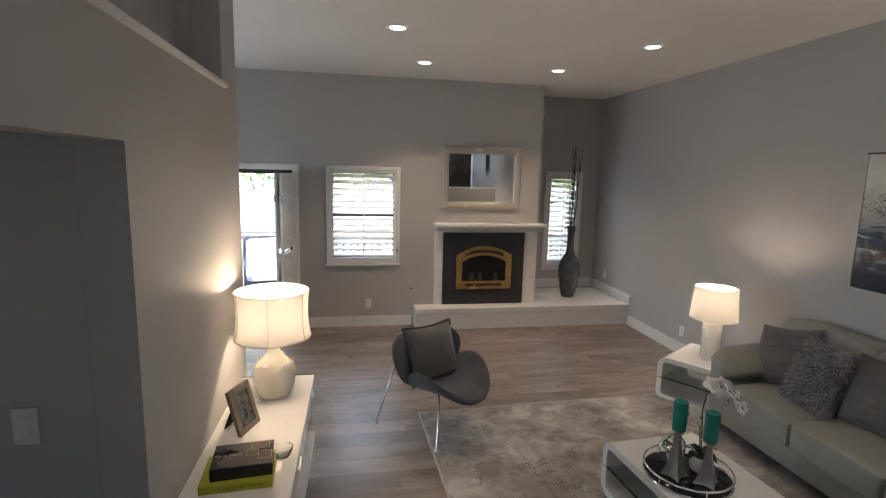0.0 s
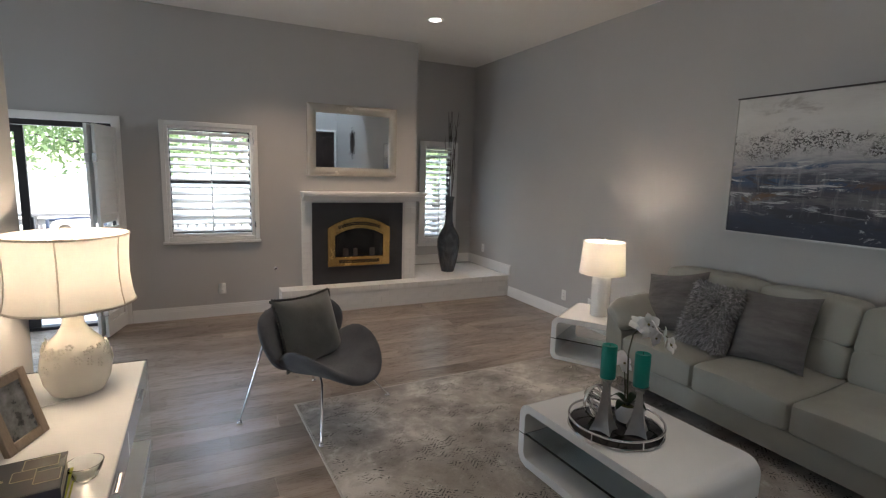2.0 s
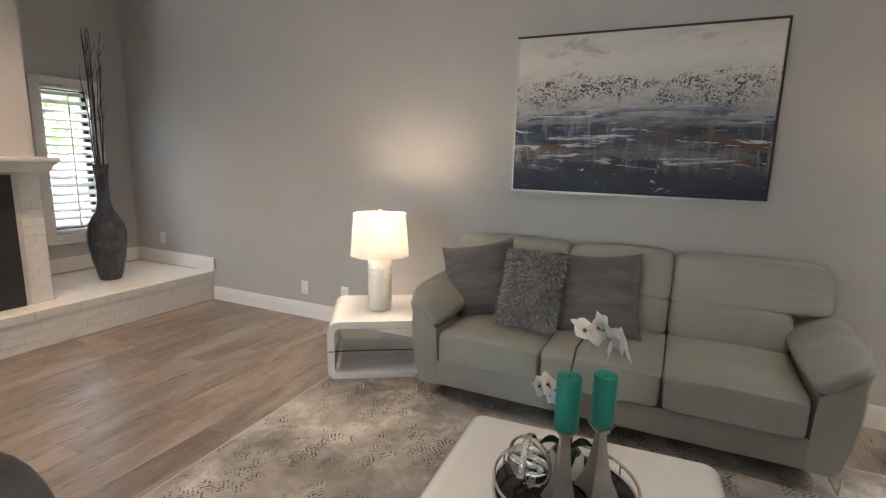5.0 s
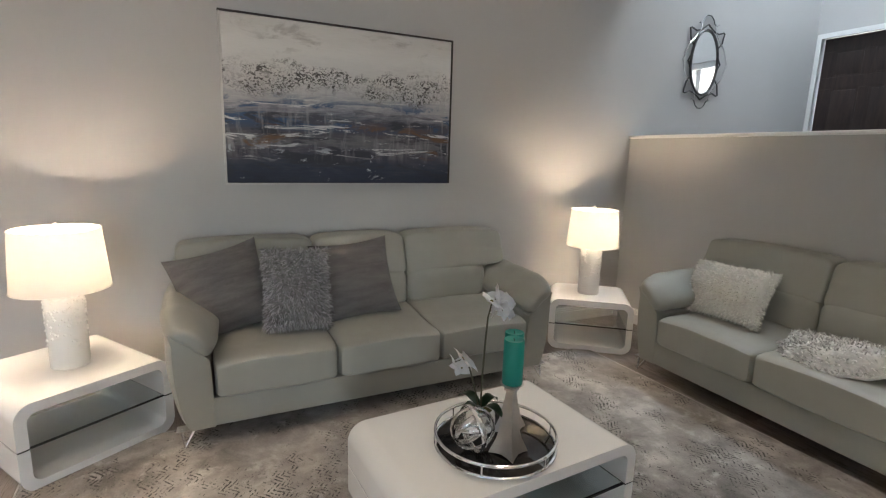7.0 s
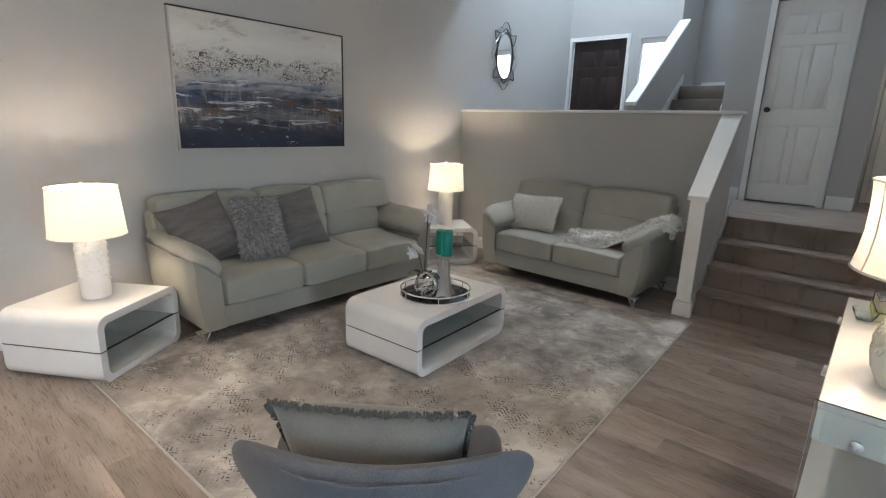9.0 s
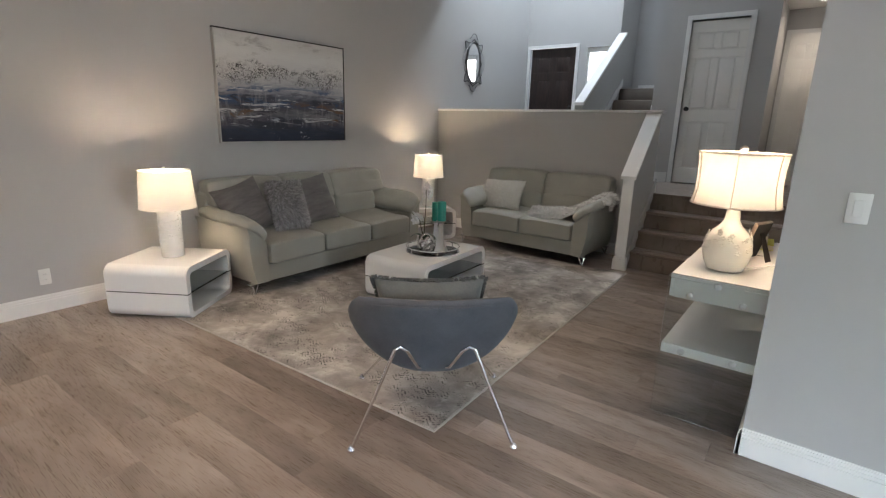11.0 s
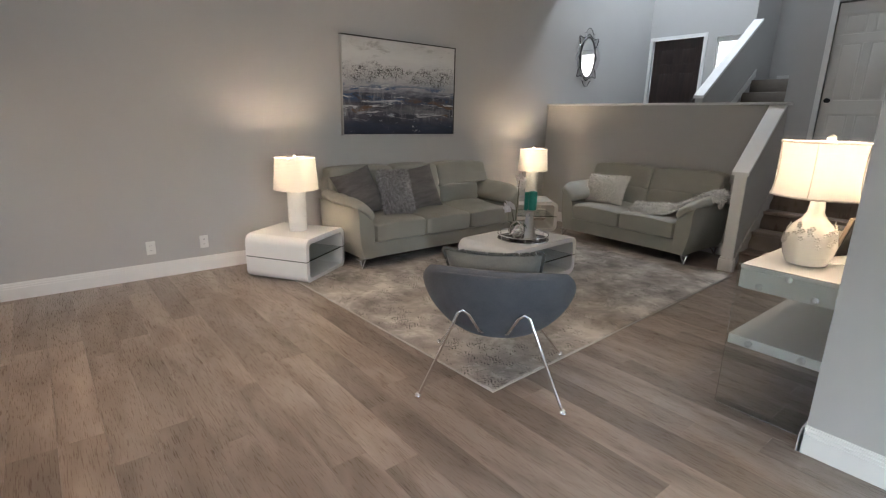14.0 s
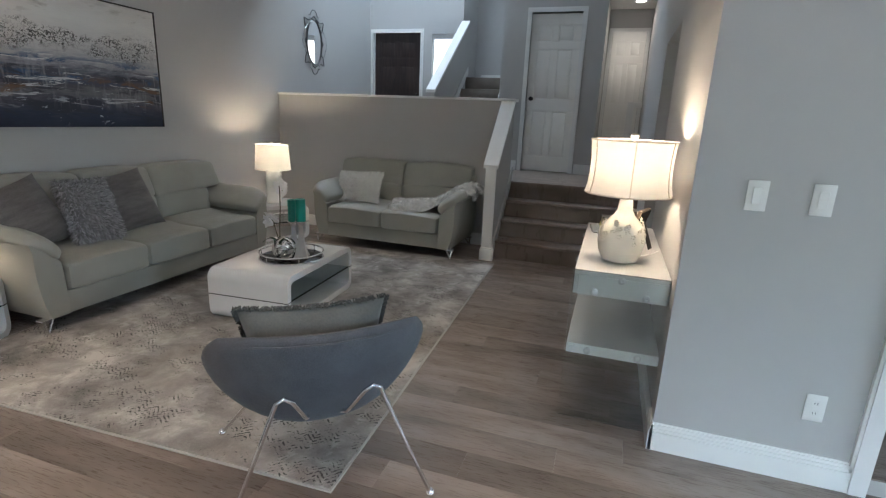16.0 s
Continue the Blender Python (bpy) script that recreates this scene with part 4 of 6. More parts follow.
part("fur", hair, M_GREYHAIR, fp, smooth=False)["kind"] = "stuff"
body = throw_pillow(0.60, 0.38, 0.17, seed=9)
hair = fur_on(body, 5500, 0.024, 0.0034, 6, 0.35)
fp = place_pillow("fur_pillow", body, M_WHITEFUR, (2.54, 0.50, 0.462), 174, -26, "fluffy cream fur lumbar pillow on the loveseat", -3)
part("fur", hair, M_CREAMHAIR, fp, smooth=False)["kind"] = "stuff"

# throw blanket over the loveseat arm
bm = bmesh.new()
nu, nv = 44, 20
grid = []
spine = [(2.04, 0.52, 0.505), (1.90, 0.53, 0.512), (1.75, 0.53, 0.518), (1.60, 0.49, 0.535), (1.45, 0.43, 0.605), (1.33, 0.38, 0.690), (1.22, 0.34, 0.735), (1.14, 0.32, 0.715), (1.11, 0.31, 0.63)]
for i in range(nu + 1):
    f = i / nu * (len(spine) - 1)
    a = Vector(spine[int(min(f, len(spine) - 2))])
    b = Vector(spine[int(min(f, len(spine) - 2)) + 1])
    c = a.lerp(b, f - int(min(f, len(spine) - 2)))
    row = []
    for j in range(nv + 1):
        v = 2 * j / nv - 1
        width = 0.15 + 0.09 * math.exp(-((i - 15) / 9) ** 2) + 0.03 * math.sin(i * 0.21) + 0.03 * noise.noise(Vector((i * 0.3, 2.0, 0)))
        p = c + Vector((0.05 * v * math.sin(i * 0.16), v * width, 0))
        p.z += 0.035 * max(0.0, 1 - v * v) + 0.020 * noise.noise(Vector((p.x * 11, p.y * 16, 0.5))) + 0.014 * math.sin(v * 9 + i * 0.25)
        if v > 0.55:
            p.z -= 0.05 * (v - 0.55) / 0.45
        row.append(bm.verts.new(p))
    grid.append(row)
for i in range(nu):
    for j in range(nv):
        bm.faces.new((grid[i][j], grid[i + 1][j], grid[i + 1][j + 1], grid[i][j + 1]))
bmesh.ops.recalc_face_normals(bm, faces=bm.faces[:])
if sum(f.normal.z for f in bm.faces) < 0:
    bmesh.ops.reverse_faces(bm, faces=bm.faces[:])
hair = fur_on(bm, 3600, 0.026, 0.0036, 8, 0.35, False)
bmesh.ops.solidify(bm, geom=bm.faces[:], thickness=0.012)
M_THROW = fabric("white_grey_fur_throw", (0.42, 0.41, 0.40), (0.85, 0.84, 0.81), 40, slow=9, bump=0.4)
throw = tagged(part("throw_blanket", bm, M_THROW), "white and grey faux fur throw draped over the loveseat arm", "blanket")
part("fur", hair, M_THROWHAIR, throw, smooth=False)["kind"] = "stuff"
bm = bmesh.new()
rng = random.Random(3)
for i in range(40):
    y, x, z = 0.38 + 0.28 * rng.random(), 2.03 - 0.02 * rng.random(), 0.500
    tube([(x, y, z + 0.008), (x + 0.02, y + rng.uniform(-0.01, 0.01), z + 0.002), (x + rng.uniform(0.03, 0.05), y + rng.uniform(-0.02, 0.02), z - 0.004)], 0.002, 4, bm)
part("fringe", bm, M_THROW, throw)["kind"] = "stuff"

# ---- gloss white tables ----
M_GLASSEDGE = glass_material("smoked_shelf_glass", (0.80, 0.87, 0.88), 0.0, 1.45)


def wrap_table(name, loc, rz, w, d, h, label, category, group=""):
    """A rounded white tube open at front and back, with a black line and a glass shelf at half height."""
    t = thing(name, loc, rz, label, category, group)
    r, th = 0.075, 0.045

    def outline(hw, z0, z1, rad, n=7):
        pts = []
        for cx, cz, a0 in ((hw - rad, z0 + rad, -90), (hw - rad, z1 - rad, 0), (-hw + rad, z1 - rad, 90), (-hw + rad, z0 + rad, 180)):
            for i in range(n + 1):
                a = radians(a0 + 90 * i / n)
                pts.append((cx + rad * math.cos(a), cz + rad * math.sin(a)))
        return pts

    half_cut = h * 0.5
    for nm, lo, hi in (("upper_shell", half_cut + 0.004, h), ("lower_shell", 0.0, half_cut - 0.004)):
        out, inn = outline(w / 2, 0, h, r), outline(w / 2 - th, th, h - th, r - 0.035)
        bm = bmesh.new()
        rows = []
        for pts, y in ((out, -d / 2 + 0.004), (out, d / 2 - 0.004), (inn, d / 2 - 0.004), (inn, -d / 2 + 0.004)):
            rows.append([bm.verts.new((x, y, z)) for x, z in pts])
        nn = len(out)
        for a, b in zip(rows, rows[1:] + rows[:1]):
            for i in range(nn):
                j = (i + 1) % nn
                bm.faces.new((a[i], a[j], b[j], b[i]))
        bmesh.ops.recalc_face_normals(bm, faces=bm.faces[:])
        for co, no in (((0, 0, lo), (0, 0, -1)), ((0, 0, hi), (0, 0, 1))):
            if 0 < co[2] < h:
                res = bmesh.ops.bisect_plane(bm, geom=bm.verts[:] + bm.edges[:] + bm.faces[:], plane_co=co, plane_no=no, clear_outer=True)
                bmesh.ops.holes_fill(bm, edges=[e for e in res["geom_cut"] if isinstance(e, bmesh.types.BMEdge)])
        part(nm, bm, M_LACQUER, t)
    for sx in (-1, 1):
        x0, x1 = sorted((sx * (w / 2 - 0.003), sx * (w / 2 - th + 0.003)))
        part("shadow_line", box(x0, x1, -d / 2 + 0.007, d / 2 - 0.007, half_cut - 0.0045, half_cut + 0.0045), M_DARK, t, "thin black line", smooth=False)
    part("glass_shelf", box(-w / 2 + th, w / 2 - th, -d / 2 + 0.02, d / 2 - 0.02, half_cut - 0.004, half_cut + 0.004), M_GLASSEDGE, t, "smoked glass shelf", smooth=False)
    part("shelf_edge", box(-w / 2 + th, w / 2 - th, -d / 2 + 0.012, -d / 2 + 0.0195, half_cut - 0.004, half_cut + 0.004), M_DARK, t, "dark glass edge", smooth=False)
    part("shelf_edge", box(-w / 2 + th, w / 2 - th, d / 2 - 0.0195, d / 2 - 0.012, half_cut - 0.004, half_cut + 0.004), M_DARK, t, "dark glass edge", smooth=False)
    return t


wrap_table("end_table", (3.385, 4.115, 0.001), -57, 0.66, 0.64, 0.40, "gloss white rounded end table with a glass shelf beside the sofa", "end table", "end tables")
wrap_table("end_table", (3.495, 0.69, 0.001), -128, 0.62, 0.52, 0.40, "gloss white rounded end table with a glass shelf in the corner", "end table", "end tables")
wrap_table("coffee_table", (2.07, 2.485, RUG_Z), 93.5, 0.98, 0.63, 0.365, "gloss white rounded coffee table with a glass shelf on the rug", "coffee table")

# ---- lamps ----


def shade_material(name, colour):
    n = Nodes(name)
    v = n.coords()
    weave = n.noise(v, 220, 2)
    tr = n.add("ShaderNodeBsdfTranslucent")
    tr.inputs[0].default_value = (*(c * 0.74 for c in colour), 1)
    mixs = n.add("ShaderNodeMixShader")
    mixs.inputs[0].default_value = 0.55
    n.set(n.ramp(weave, [(0.3, tuple(c * 0.95 for c in colour)), (0.7, colour)]), 0.9)
    n.bump(weave, 0.2, 0.001)
    n.link(n.bsdf.outputs[0], mixs.inputs[1])
    n.link(tr.outputs[0], mixs.inputs[2])
    n.link(mixs.outputs[0], n.tree.nodes["Material Output"].inputs[0])
    return n.mat


M_SHADE = shade_material("white_linen_shade", (0.79, 0.775, 0.755))
M_CERAMIC = plain("white_glazed_ceramic", (0.80, 0.79, 0.76), 0.25, vary=0.03, bump=0.03)
M_IVORY = plain("ivory_glazed_ceramic", (0.76, 0.73, 0.66), 0.18, vary=0.04, bump=0.02)
M_BULB = Nodes("lit_bulb")
M_BULB.set((0.9, 0.9, 0.9), 0.4, **{"Emission Color": (1.0, 0.72, 0.45), "Emission Strength": 1.8})
M_BULB = M_BULB.mat
LAMP_W = 2.9
WARM = (1.0, 0.77, 0.53)


def bulb(parent, z, watts):
    part("bulb", lathe([(0.012, z - 0.06), (0.014, z - 0.03), (0.027, z - 0.005), (0.030, z + 0.015), (0.020, z + 0.038), (0.004, z + 0.045)], 16), M_BULB, parent, "lit warm bulb")
    lamp = new("bulb_light", bpy.data.lights.new("bulb_light", 'POINT'))
    lamp.data.energy, lamp.data.shadow_soft_size, lamp.data.color = watts, 0.032, WARM
    lamp.location = Vector(parent.location) + Vector((0, 0, z + 0.085))
    return lamp


def shade_shell(profile, seg=48, th=0.003):
    inner = [(r - th, z) for r, z in reversed(profile)]
    bm = lathe(profile + inner + [profile[0]], seg, cap=False)
    bmesh.ops.remove_doubles(bm, verts=bm.verts[:], dist=0.0003)
    bmesh.ops.recalc_face_normals(bm, faces=bm.faces[:])
    return bm


def drum_lamp(loc, label):
    t = thing("table_lamp", loc, 0, label, "lamp", "matching table lamps")
    part("base", lathe([(0.078, 0), (0.082, 0.004), (0.082, 0.37), (0.078, 0.376), (0.02, 0.378), (0.012, 0.385), (0.012, 0.43), (0.009, 0.431)], 40), M_CERAMIC, t, "white textured ceramic column")
    rng = random.Random(11)
    bm = bmesh.new()
    for i in range(230):
        z = 0.10 + 0.27 * rng.random() ** 0.75
        a = rng.random() * 2 * math.pi
        r = rng.uniform(0.004, 0.0085)
        bmesh.ops.create_icosphere(bm, subdivisions=1, radius=r, matrix=Matrix.Translation((0.081 * math.cos(a), 0.081 * math.sin(a), z)))
    part("raised_dots", bm, M_CERAMIC, t)["kind"] = "stuff"
    part("shade", shade_shell([(0.200, 0.385), (0.178, 0.672)]), M_SHADE, t, "glowing white linen drum shade")
    for z, r in ((0.387, 0.2005), (0.670, 0.1788)):
        part("shade_rim", tube([(r * math.cos(2 * math.pi * i / 48), r * math.sin(2 * math.pi * i / 48), z) for i in range(48)], 0.0028, 5, closed=True), M_CERAMIC, t)
    bm = tube([(0.012, 0, 0.42), (0.06, 0, 0.50), (0.055, 0, 0.64), (0.0, 0, 0.676)], 0.002, 5)
    tube([(-0.012, 0, 0.42), (-0.06, 0, 0.50), (-0.055, 0, 0.64), (0.0, 0, 0.676)], 0.002, 5, bm)
    for k in range(3):
        a = k * 2.094
        tube([(0, 0, 0.668), (0.178 * math.cos(a), 0.178 * math.sin(a), 0.668)], 0.0018, 5, bm)
    part("harp", bm, M_CHROME, t)
    part("finial", lathe([(0.006, 0.674), (0.014, 0.682), (0.014, 0.692), (0.004, 0.700)], 16), M_CERAMIC, t)
    bulb(t, 0.48, LAMP_W)
    return t


drum_lamp((3.375, 4.097, 0.402), "lit white ceramic table lamp with drum shade on an end table")
drum_lamp((3.505, 0.70, 0.402), "lit white ceramic table lamp with drum shade on an end table")

desk_lamp = thing("table_lamp", (-0.30, 2.985, 0.776), 20, "lit ivory ceramic desk lamp with raised flowers and panelled shade", "lamp")
part("base", lathe([(0.060, 0), (0.085, 0.008), (0.105, 0.05), (0.115, 0.105), (0.108, 0.155), (0.085, 0.20), (0.052, 0.235), (0.036, 0.265), (0.030, 0.33), (0.034, 0.345), (0.012, 0.348), (0.011, 0.40)], 44), M_IVORY, desk_lamp, "ivory gourd-shaped ceramic base")
rng = random.Random(21)
bm = bmesh.new()
for cl in range(7):
    ca, cz = (cl * 0.9 + 0.2), 0.172 if cl % 2 else 0.145
    for i in range(9):
        a, z = ca + rng.uniform(-0.38, 0.38), cz + rng.uniform(-0.035, 0.045)
        rad = 0.113 - 0.35 * max(0.0, z - 0.13) - 0.1 * max(0.0, 0.10 - z)
        for k in range(5):
            b = k * 2 * math.pi / 5
            m = Matrix.Rotation(a, 4, 'Z') @ Matrix.Translation((rad + 0.003, 0.009 * math.cos(b), z + 0.009 * math.sin(b))) @ Matrix.Diagonal((0.55, 1, 1, 1))
            bmesh.ops.create_icosphere(bm, subdivisions=1, radius=0.0062, matrix=m)
part("flower_relief", bm, M_IVORY, desk_lamp, "raised ceramic blossoms")["kind"] = "stuff"
prof = [(0.205, 0.345), (0.196, 0.39), (0.190, 0.45), (0.190, 0.52), (0.193, 0.565), (0.197, 0.60)]
part("shade", shade_shell(prof), M_SHADE, desk_lamp, "glowing cream panelled bell shade")
M_PIPING = fabric("taupe_shade_piping", (0.46, 0.42, 0.39), (0.58, 0.54, 0.50), 300)
for k in range(6):
    a = k * math.pi / 3 + 0.2
    part("piping", tube([(r * math.cos(a) * 1.005, r * math.sin(a) * 1.005, z) for r, z in prof], 0.0024, 6), M_PIPING, desk_lamp)
for r, z in (prof[0], prof[-1]):
    part("piping", tube([(r * math.cos(2 * math.pi * i / 48), r * math.sin(2 * math.pi * i / 48), z) for i in range(48)], 0.004, 6, closed=True), M_PIPING, desk_lamp)
bm = tube([(0.012, 0, 0.385), (0.055, 0, 0.45), (0.05, 0, 0.57), (0.0, 0, 0.60)], 0.002, 5)
tube([(-0.012, 0, 0.385), (-0.055, 0, 0.45), (-0.05, 0, 0.57), (0.0, 0, 0.60)], 0.002, 5, bm)
for k in range(3):
    tube([(0, 0, 0.598), (0.196 * math.cos(k * 2.094), 0.196 * math.sin(k * 2.094), 0.598)], 0.0018, 5, bm)
part("harp", bm, M_CHROME, desk_lamp)
part("finial", lathe([(0.006, 0.598), (0.010, 0.603), (0.019, 0.615), (0.019, 0.625), (0.010, 0.635), (0.003, 0.637)], 18), M_IVORY, desk_lamp)
bulb(desk_lamp, 0.44, 3.3)

# ---- rug ----
n = Nodes("distressed_grey_rug")
v = n.coords()
warp = n.add("ShaderNodeVectorMath")
warp.operation = 'MULTIPLY_ADD'
nz = n.add("ShaderNodeTexNoise", Scale=2.5, Detail=3.0)
n.link(v, nz.inputs["Vector"])
n.link(nz.outputs["Color"], warp.inputs[0])
warp.inputs[1].default_value = (0.25, 0.25, 0)
n.link(v, warp.inputs[2])
clouds = n.noise(warp.outputs[0], 2.3, 8, 0.66)
blot = n.noise(warp.outputs[0], 6.0, 8, 0.70)
fleck = n.noise(v, 150, 2)
base = n.ramp(clouds, [(0.34, (0.130, 0.121, 0.115)), (0.44, (0.245, 0.229, 0.216)), (0.54, (0.375, 0.351, 0.330)), (0.62, (0.56, 0.535, 0.505))])
base = n.mix(n.ramp(n.noise(v, 1.4, 4), [(0.46, (0, 0, 0)), (0.62, (0.55,) * 3)]), base, n.ramp(blot, [(0.35, (0.24, 0.205, 0.172)), (0.65, (0.45, 0.40, 0.345))]))
base = n.mix(n.ramp(blot, [(0.56, (0, 0, 0)), (0.68, (0.7,) * 3)]), base, (0.56, 0.545, 0.52))
# worn herringbone dashes
sep = n.add("ShaderNodeSeparateXYZ")
n.link(v, sep.inputs[0])


def arith(op, a, b=None, c=None):
    m = n.add("ShaderNodeMath")
    m.operation = op
    for sock, val in zip(m.inputs, (a, b, c)):
        if val is None:
            continue
        if isinstance(val, (int, float)):
            sock.default_value = val
        else:
            n.link(val, sock)
    return m.outputs[0]


zig = arith('PINGPONG', arith("ADD", sep.outputs[0], arith("MULTIPLY", clouds, 0.12)), 0.045)
run = arith('ADD', sep.outputs[1], arith('MULTIPLY', zig, 0.9))
stripe = arith('PINGPONG', run, 0.0125)
cell = n.noise(n.coords("Object", (60, 60, 1)), 1.0, 2)
dash = arith('MULTIPLY', arith('LESS_THAN', stripe, 0.0052), arith('GREATER_THAN', cell, 0.47))
where = n.ramp(n.noise(n.coords("Object", (1.0, 1.7, 1.0)), 2.6, 8, 0.80), [(0.525, (0, 0, 0)), (0.55, (1, 1, 1))])
base = n.mix(arith('MULTIPLY', dash, where), base, (0.042, 0.038, 0.035))
n.set(n.mix(0.12, base, n.ramp(fleck, [(0.3, (0.1, 0.1, 0.1)), (0.7, (0.45, 0.43, 0.4))])), 0.95)
n.bump(fleck, 0.5, 0.003)
M_RUG = n.mat
RW, RL = 2.56, 3.45
ang = 2.3
rug_c = Vector((0.68, 4.165, 0)) + Matrix.Rotation(radians(ang), 3, 'Z') @ Vector((RW / 2, -RL / 2, 0))
rug = thing("rug", (rug_c.x, rug_c.y, 0.0005), ang, "large distressed grey and beige area rug on the plank floor", "rug")
part("rug_body", box(-RW / 2 + 0.012, RW / 2 - 0.012, -RL / 2 + 0.012, RL / 2 - 0.012, 0, RUG_Z - 0.001, 0.003, 1), M_RUG, rug)
M_BIND = fabric("pale_rug_binding", (0.33, 0.315, 0.295), (0.46, 0.44, 0.41), 300)
for a in ((-RW / 2, -RW / 2 + 0.0125, -RL / 2, RL / 2), (RW / 2 - 0.0125, RW / 2, -RL / 2, RL / 2), (-RW / 2 + 0.0126, RW / 2 - 0.0126, RL / 2 - 0.0125, RL / 2), (-RW / 2 + 0.0126, RW / 2 - 0.0126, -RL / 2, -RL / 2 + 0.0125)):
    part("binding", box(a[0], a[1], a[2], a[3], 0, 0.0095, 0.003, 1), M_BIND, rug, "pale stitched border")

# ---- accent chair ----
M_TWEED = fabric("slate_tweed", (0.050, 0.056, 0.068), (0.125, 0.135, 0.155), 210, bump=0.9)
M_VELVET = fabric("grey_green_velvet", (0.10, 0.105, 0.10), (0.16, 0.165, 0.155), 120, sheen=0.5, bump=0.3)


def shell(outline, place, thick, nu=26, nv=16):
    """A padded curved shell; outline gives the half width at v, place the middle surface, both over v from -1 to 1."""
    bm = bmesh.new()
    both = []
    for s in (1, -1):
        rows = []
        for j in range(nv + 1):
            v = math.sin((2 * j / nv - 1) * math.pi / 2)
            row = []
            for i in range(nu + 1):
                u = math.sin((2 * i / nu - 1) * math.pi / 2)
                x = u * outline(v)
                p = Vector(place(x, v))
                e = 0.004
                nrm = (Vector(place(x + e, v)) - Vector(place(x - e, v))).cross(Vector(place(x, v + e)) - Vector(place(x, v - e))).normalized()
                t = thick * (max(0.0, 1 - abs(u) ** 5) * max(0.0, 1 - abs(v) ** 5)) ** 0.5
                row.append(bm.verts.new(p + nrm * t * s))
            rows.append(row)
        for j in range(nv):
            for i in range(nu):
                q = (rows[j][i], rows[j][i + 1], rows[j + 1][i + 1], rows[j + 1][i])
                bm.faces.new(q if s > 0 else q[::-1])
    bmesh.ops.remove_doubles(bm, verts=bm.verts[:], dist=0.0008)
    bmesh.ops.recalc_face_normals(bm, faces=bm.faces[:])
    return bm


chair = thing("accent_chair", (0.815, 4.025, 0.0), 40.5, "slate-blue tweed shell chair with thin chrome legs at the rug corner", "chair")


def back_outline(v):
    b = max(0.0, (1 - v) / 2)
    return 0.415 * max(0.0, 1 - b ** 2.6) ** 0.5 * (1 - 0.16 * max(0.0, (v - 0.3) / 0.7) ** 3)


def back_place(x, v):
    h = (v + 1) / 2
    return (x, 0.125 + 0.17 * h - 0.16 * (abs(x) / 0.40) ** 2.0, 0.305 + 0.42 * h - 0.03 * (abs(x) / 0.40) ** 2.4 * h)


def seat_outline(v):
    b = max(0.0, (1 - v) / 2)
    return 0.345 * max(0.0, 1 - b ** 4.0) ** 0.5 * (1 - 0.22 * max(0.0, (v - 0.2) / 0.8) ** 2)


def seat_place(x, v):
    f = (1 - v) / 2
    side = (abs(x) / 0.345) ** 3.0
    return (x, 0.11 - 0.55 * f, 0.326 + 0.030 * math.sin(f * math.pi * 0.8) + 0.205 * side * (1 - 0.08 * f) - 0.034 * f ** 4)


part("backrest", shell(back_outline, back_place, 0.040), M_TWEED, chair, "slate-blue tweed rounded back")
part("seat", shell(seat_outline, seat_place, 0.036), M_TWEED, chair, "slate-blue tweed scooped seat")
bm = tube([(-0.30, 0.218, 0.68), (-0.15, 0.305, 0.70), (0, 0.330, 0.704), (0.15, 0.305, 0.70), (0.30, 0.218, 0.68)], 0.0035, 6)
part("top_seam", bm, M_TWEED, chair)
for sx in (-1, 1):
    bm = tube([(sx * 0.05, 0.13, 0.325), (sx * 0.075, 0.215, 0.37), (sx * 0.125, 0.285, 0.485), (sx * 0.155, 0.295, 0.51), (sx * 0.18, 0.295, 0.495), (sx * 0.27, 0.308, 0.27), (sx * 0.375, 0.325, 0.018)], 0.0085, 10)
    leg = part("back_leg", bm, M_CHROME, chair, "thin chrome hairpin leg")
    part("foot", lathe([(0.006, 0.0), (0.015, 0.004), (0.018, 0.014), (0.013, 0.026), (0.008, 0.03)], 14), M_CHROME, leg, "round chrome foot", loc=(sx * 0.378, 0.325, 0.0))
    bm = tube([(sx * 0.06, 0.02, 0.325), (sx * 0.15, -0.14, 0.325), (sx * 0.20, -0.19, 0.305), (sx * 0.385, -0.325, 0.016 + RUG_Z)], 0.0085, 10)
    leg = part("front_leg", bm, M_CHROME, chair, "thin chrome leg")
    part("foot", lathe([(0.006, 0.0), (0.015, 0.004), (0.018, 0.014), (0.013, 0.026), (0.008, 0.03)], 14), M_CHROME, leg, "round chrome foot", loc=(sx * 0.388, -0.325, RUG_Z))
part("under_frame", tube([(-0.06, 0.02, 0.325), (-0.05, 0.13, 0.325), (0.05, 0.13, 0.325), (0.06, 0.02, 0.325)], 0.0085, 8, closed=True), M_CHROME, chair)
cm = Matrix.Translation((0.815, 4.025, 0)) @ Matrix.Rotation(radians(40.5), 4, 'Z')
body = throw_pillow(0.52, 0.47, 0.21, seed=13)
pl = tagged(part("throw_pillow", body, M_VELVET), "grey-green velvet throw pillow with dark fringe on the chair", "pillow")
pl.matrix_basis = cm @ pose(0.0, -0.005, 0.348, 0, 0, -6) @ pose(0, 0, 0, -20, 2, 0)
bm = bmesh.new()
rng = random.Random(17)
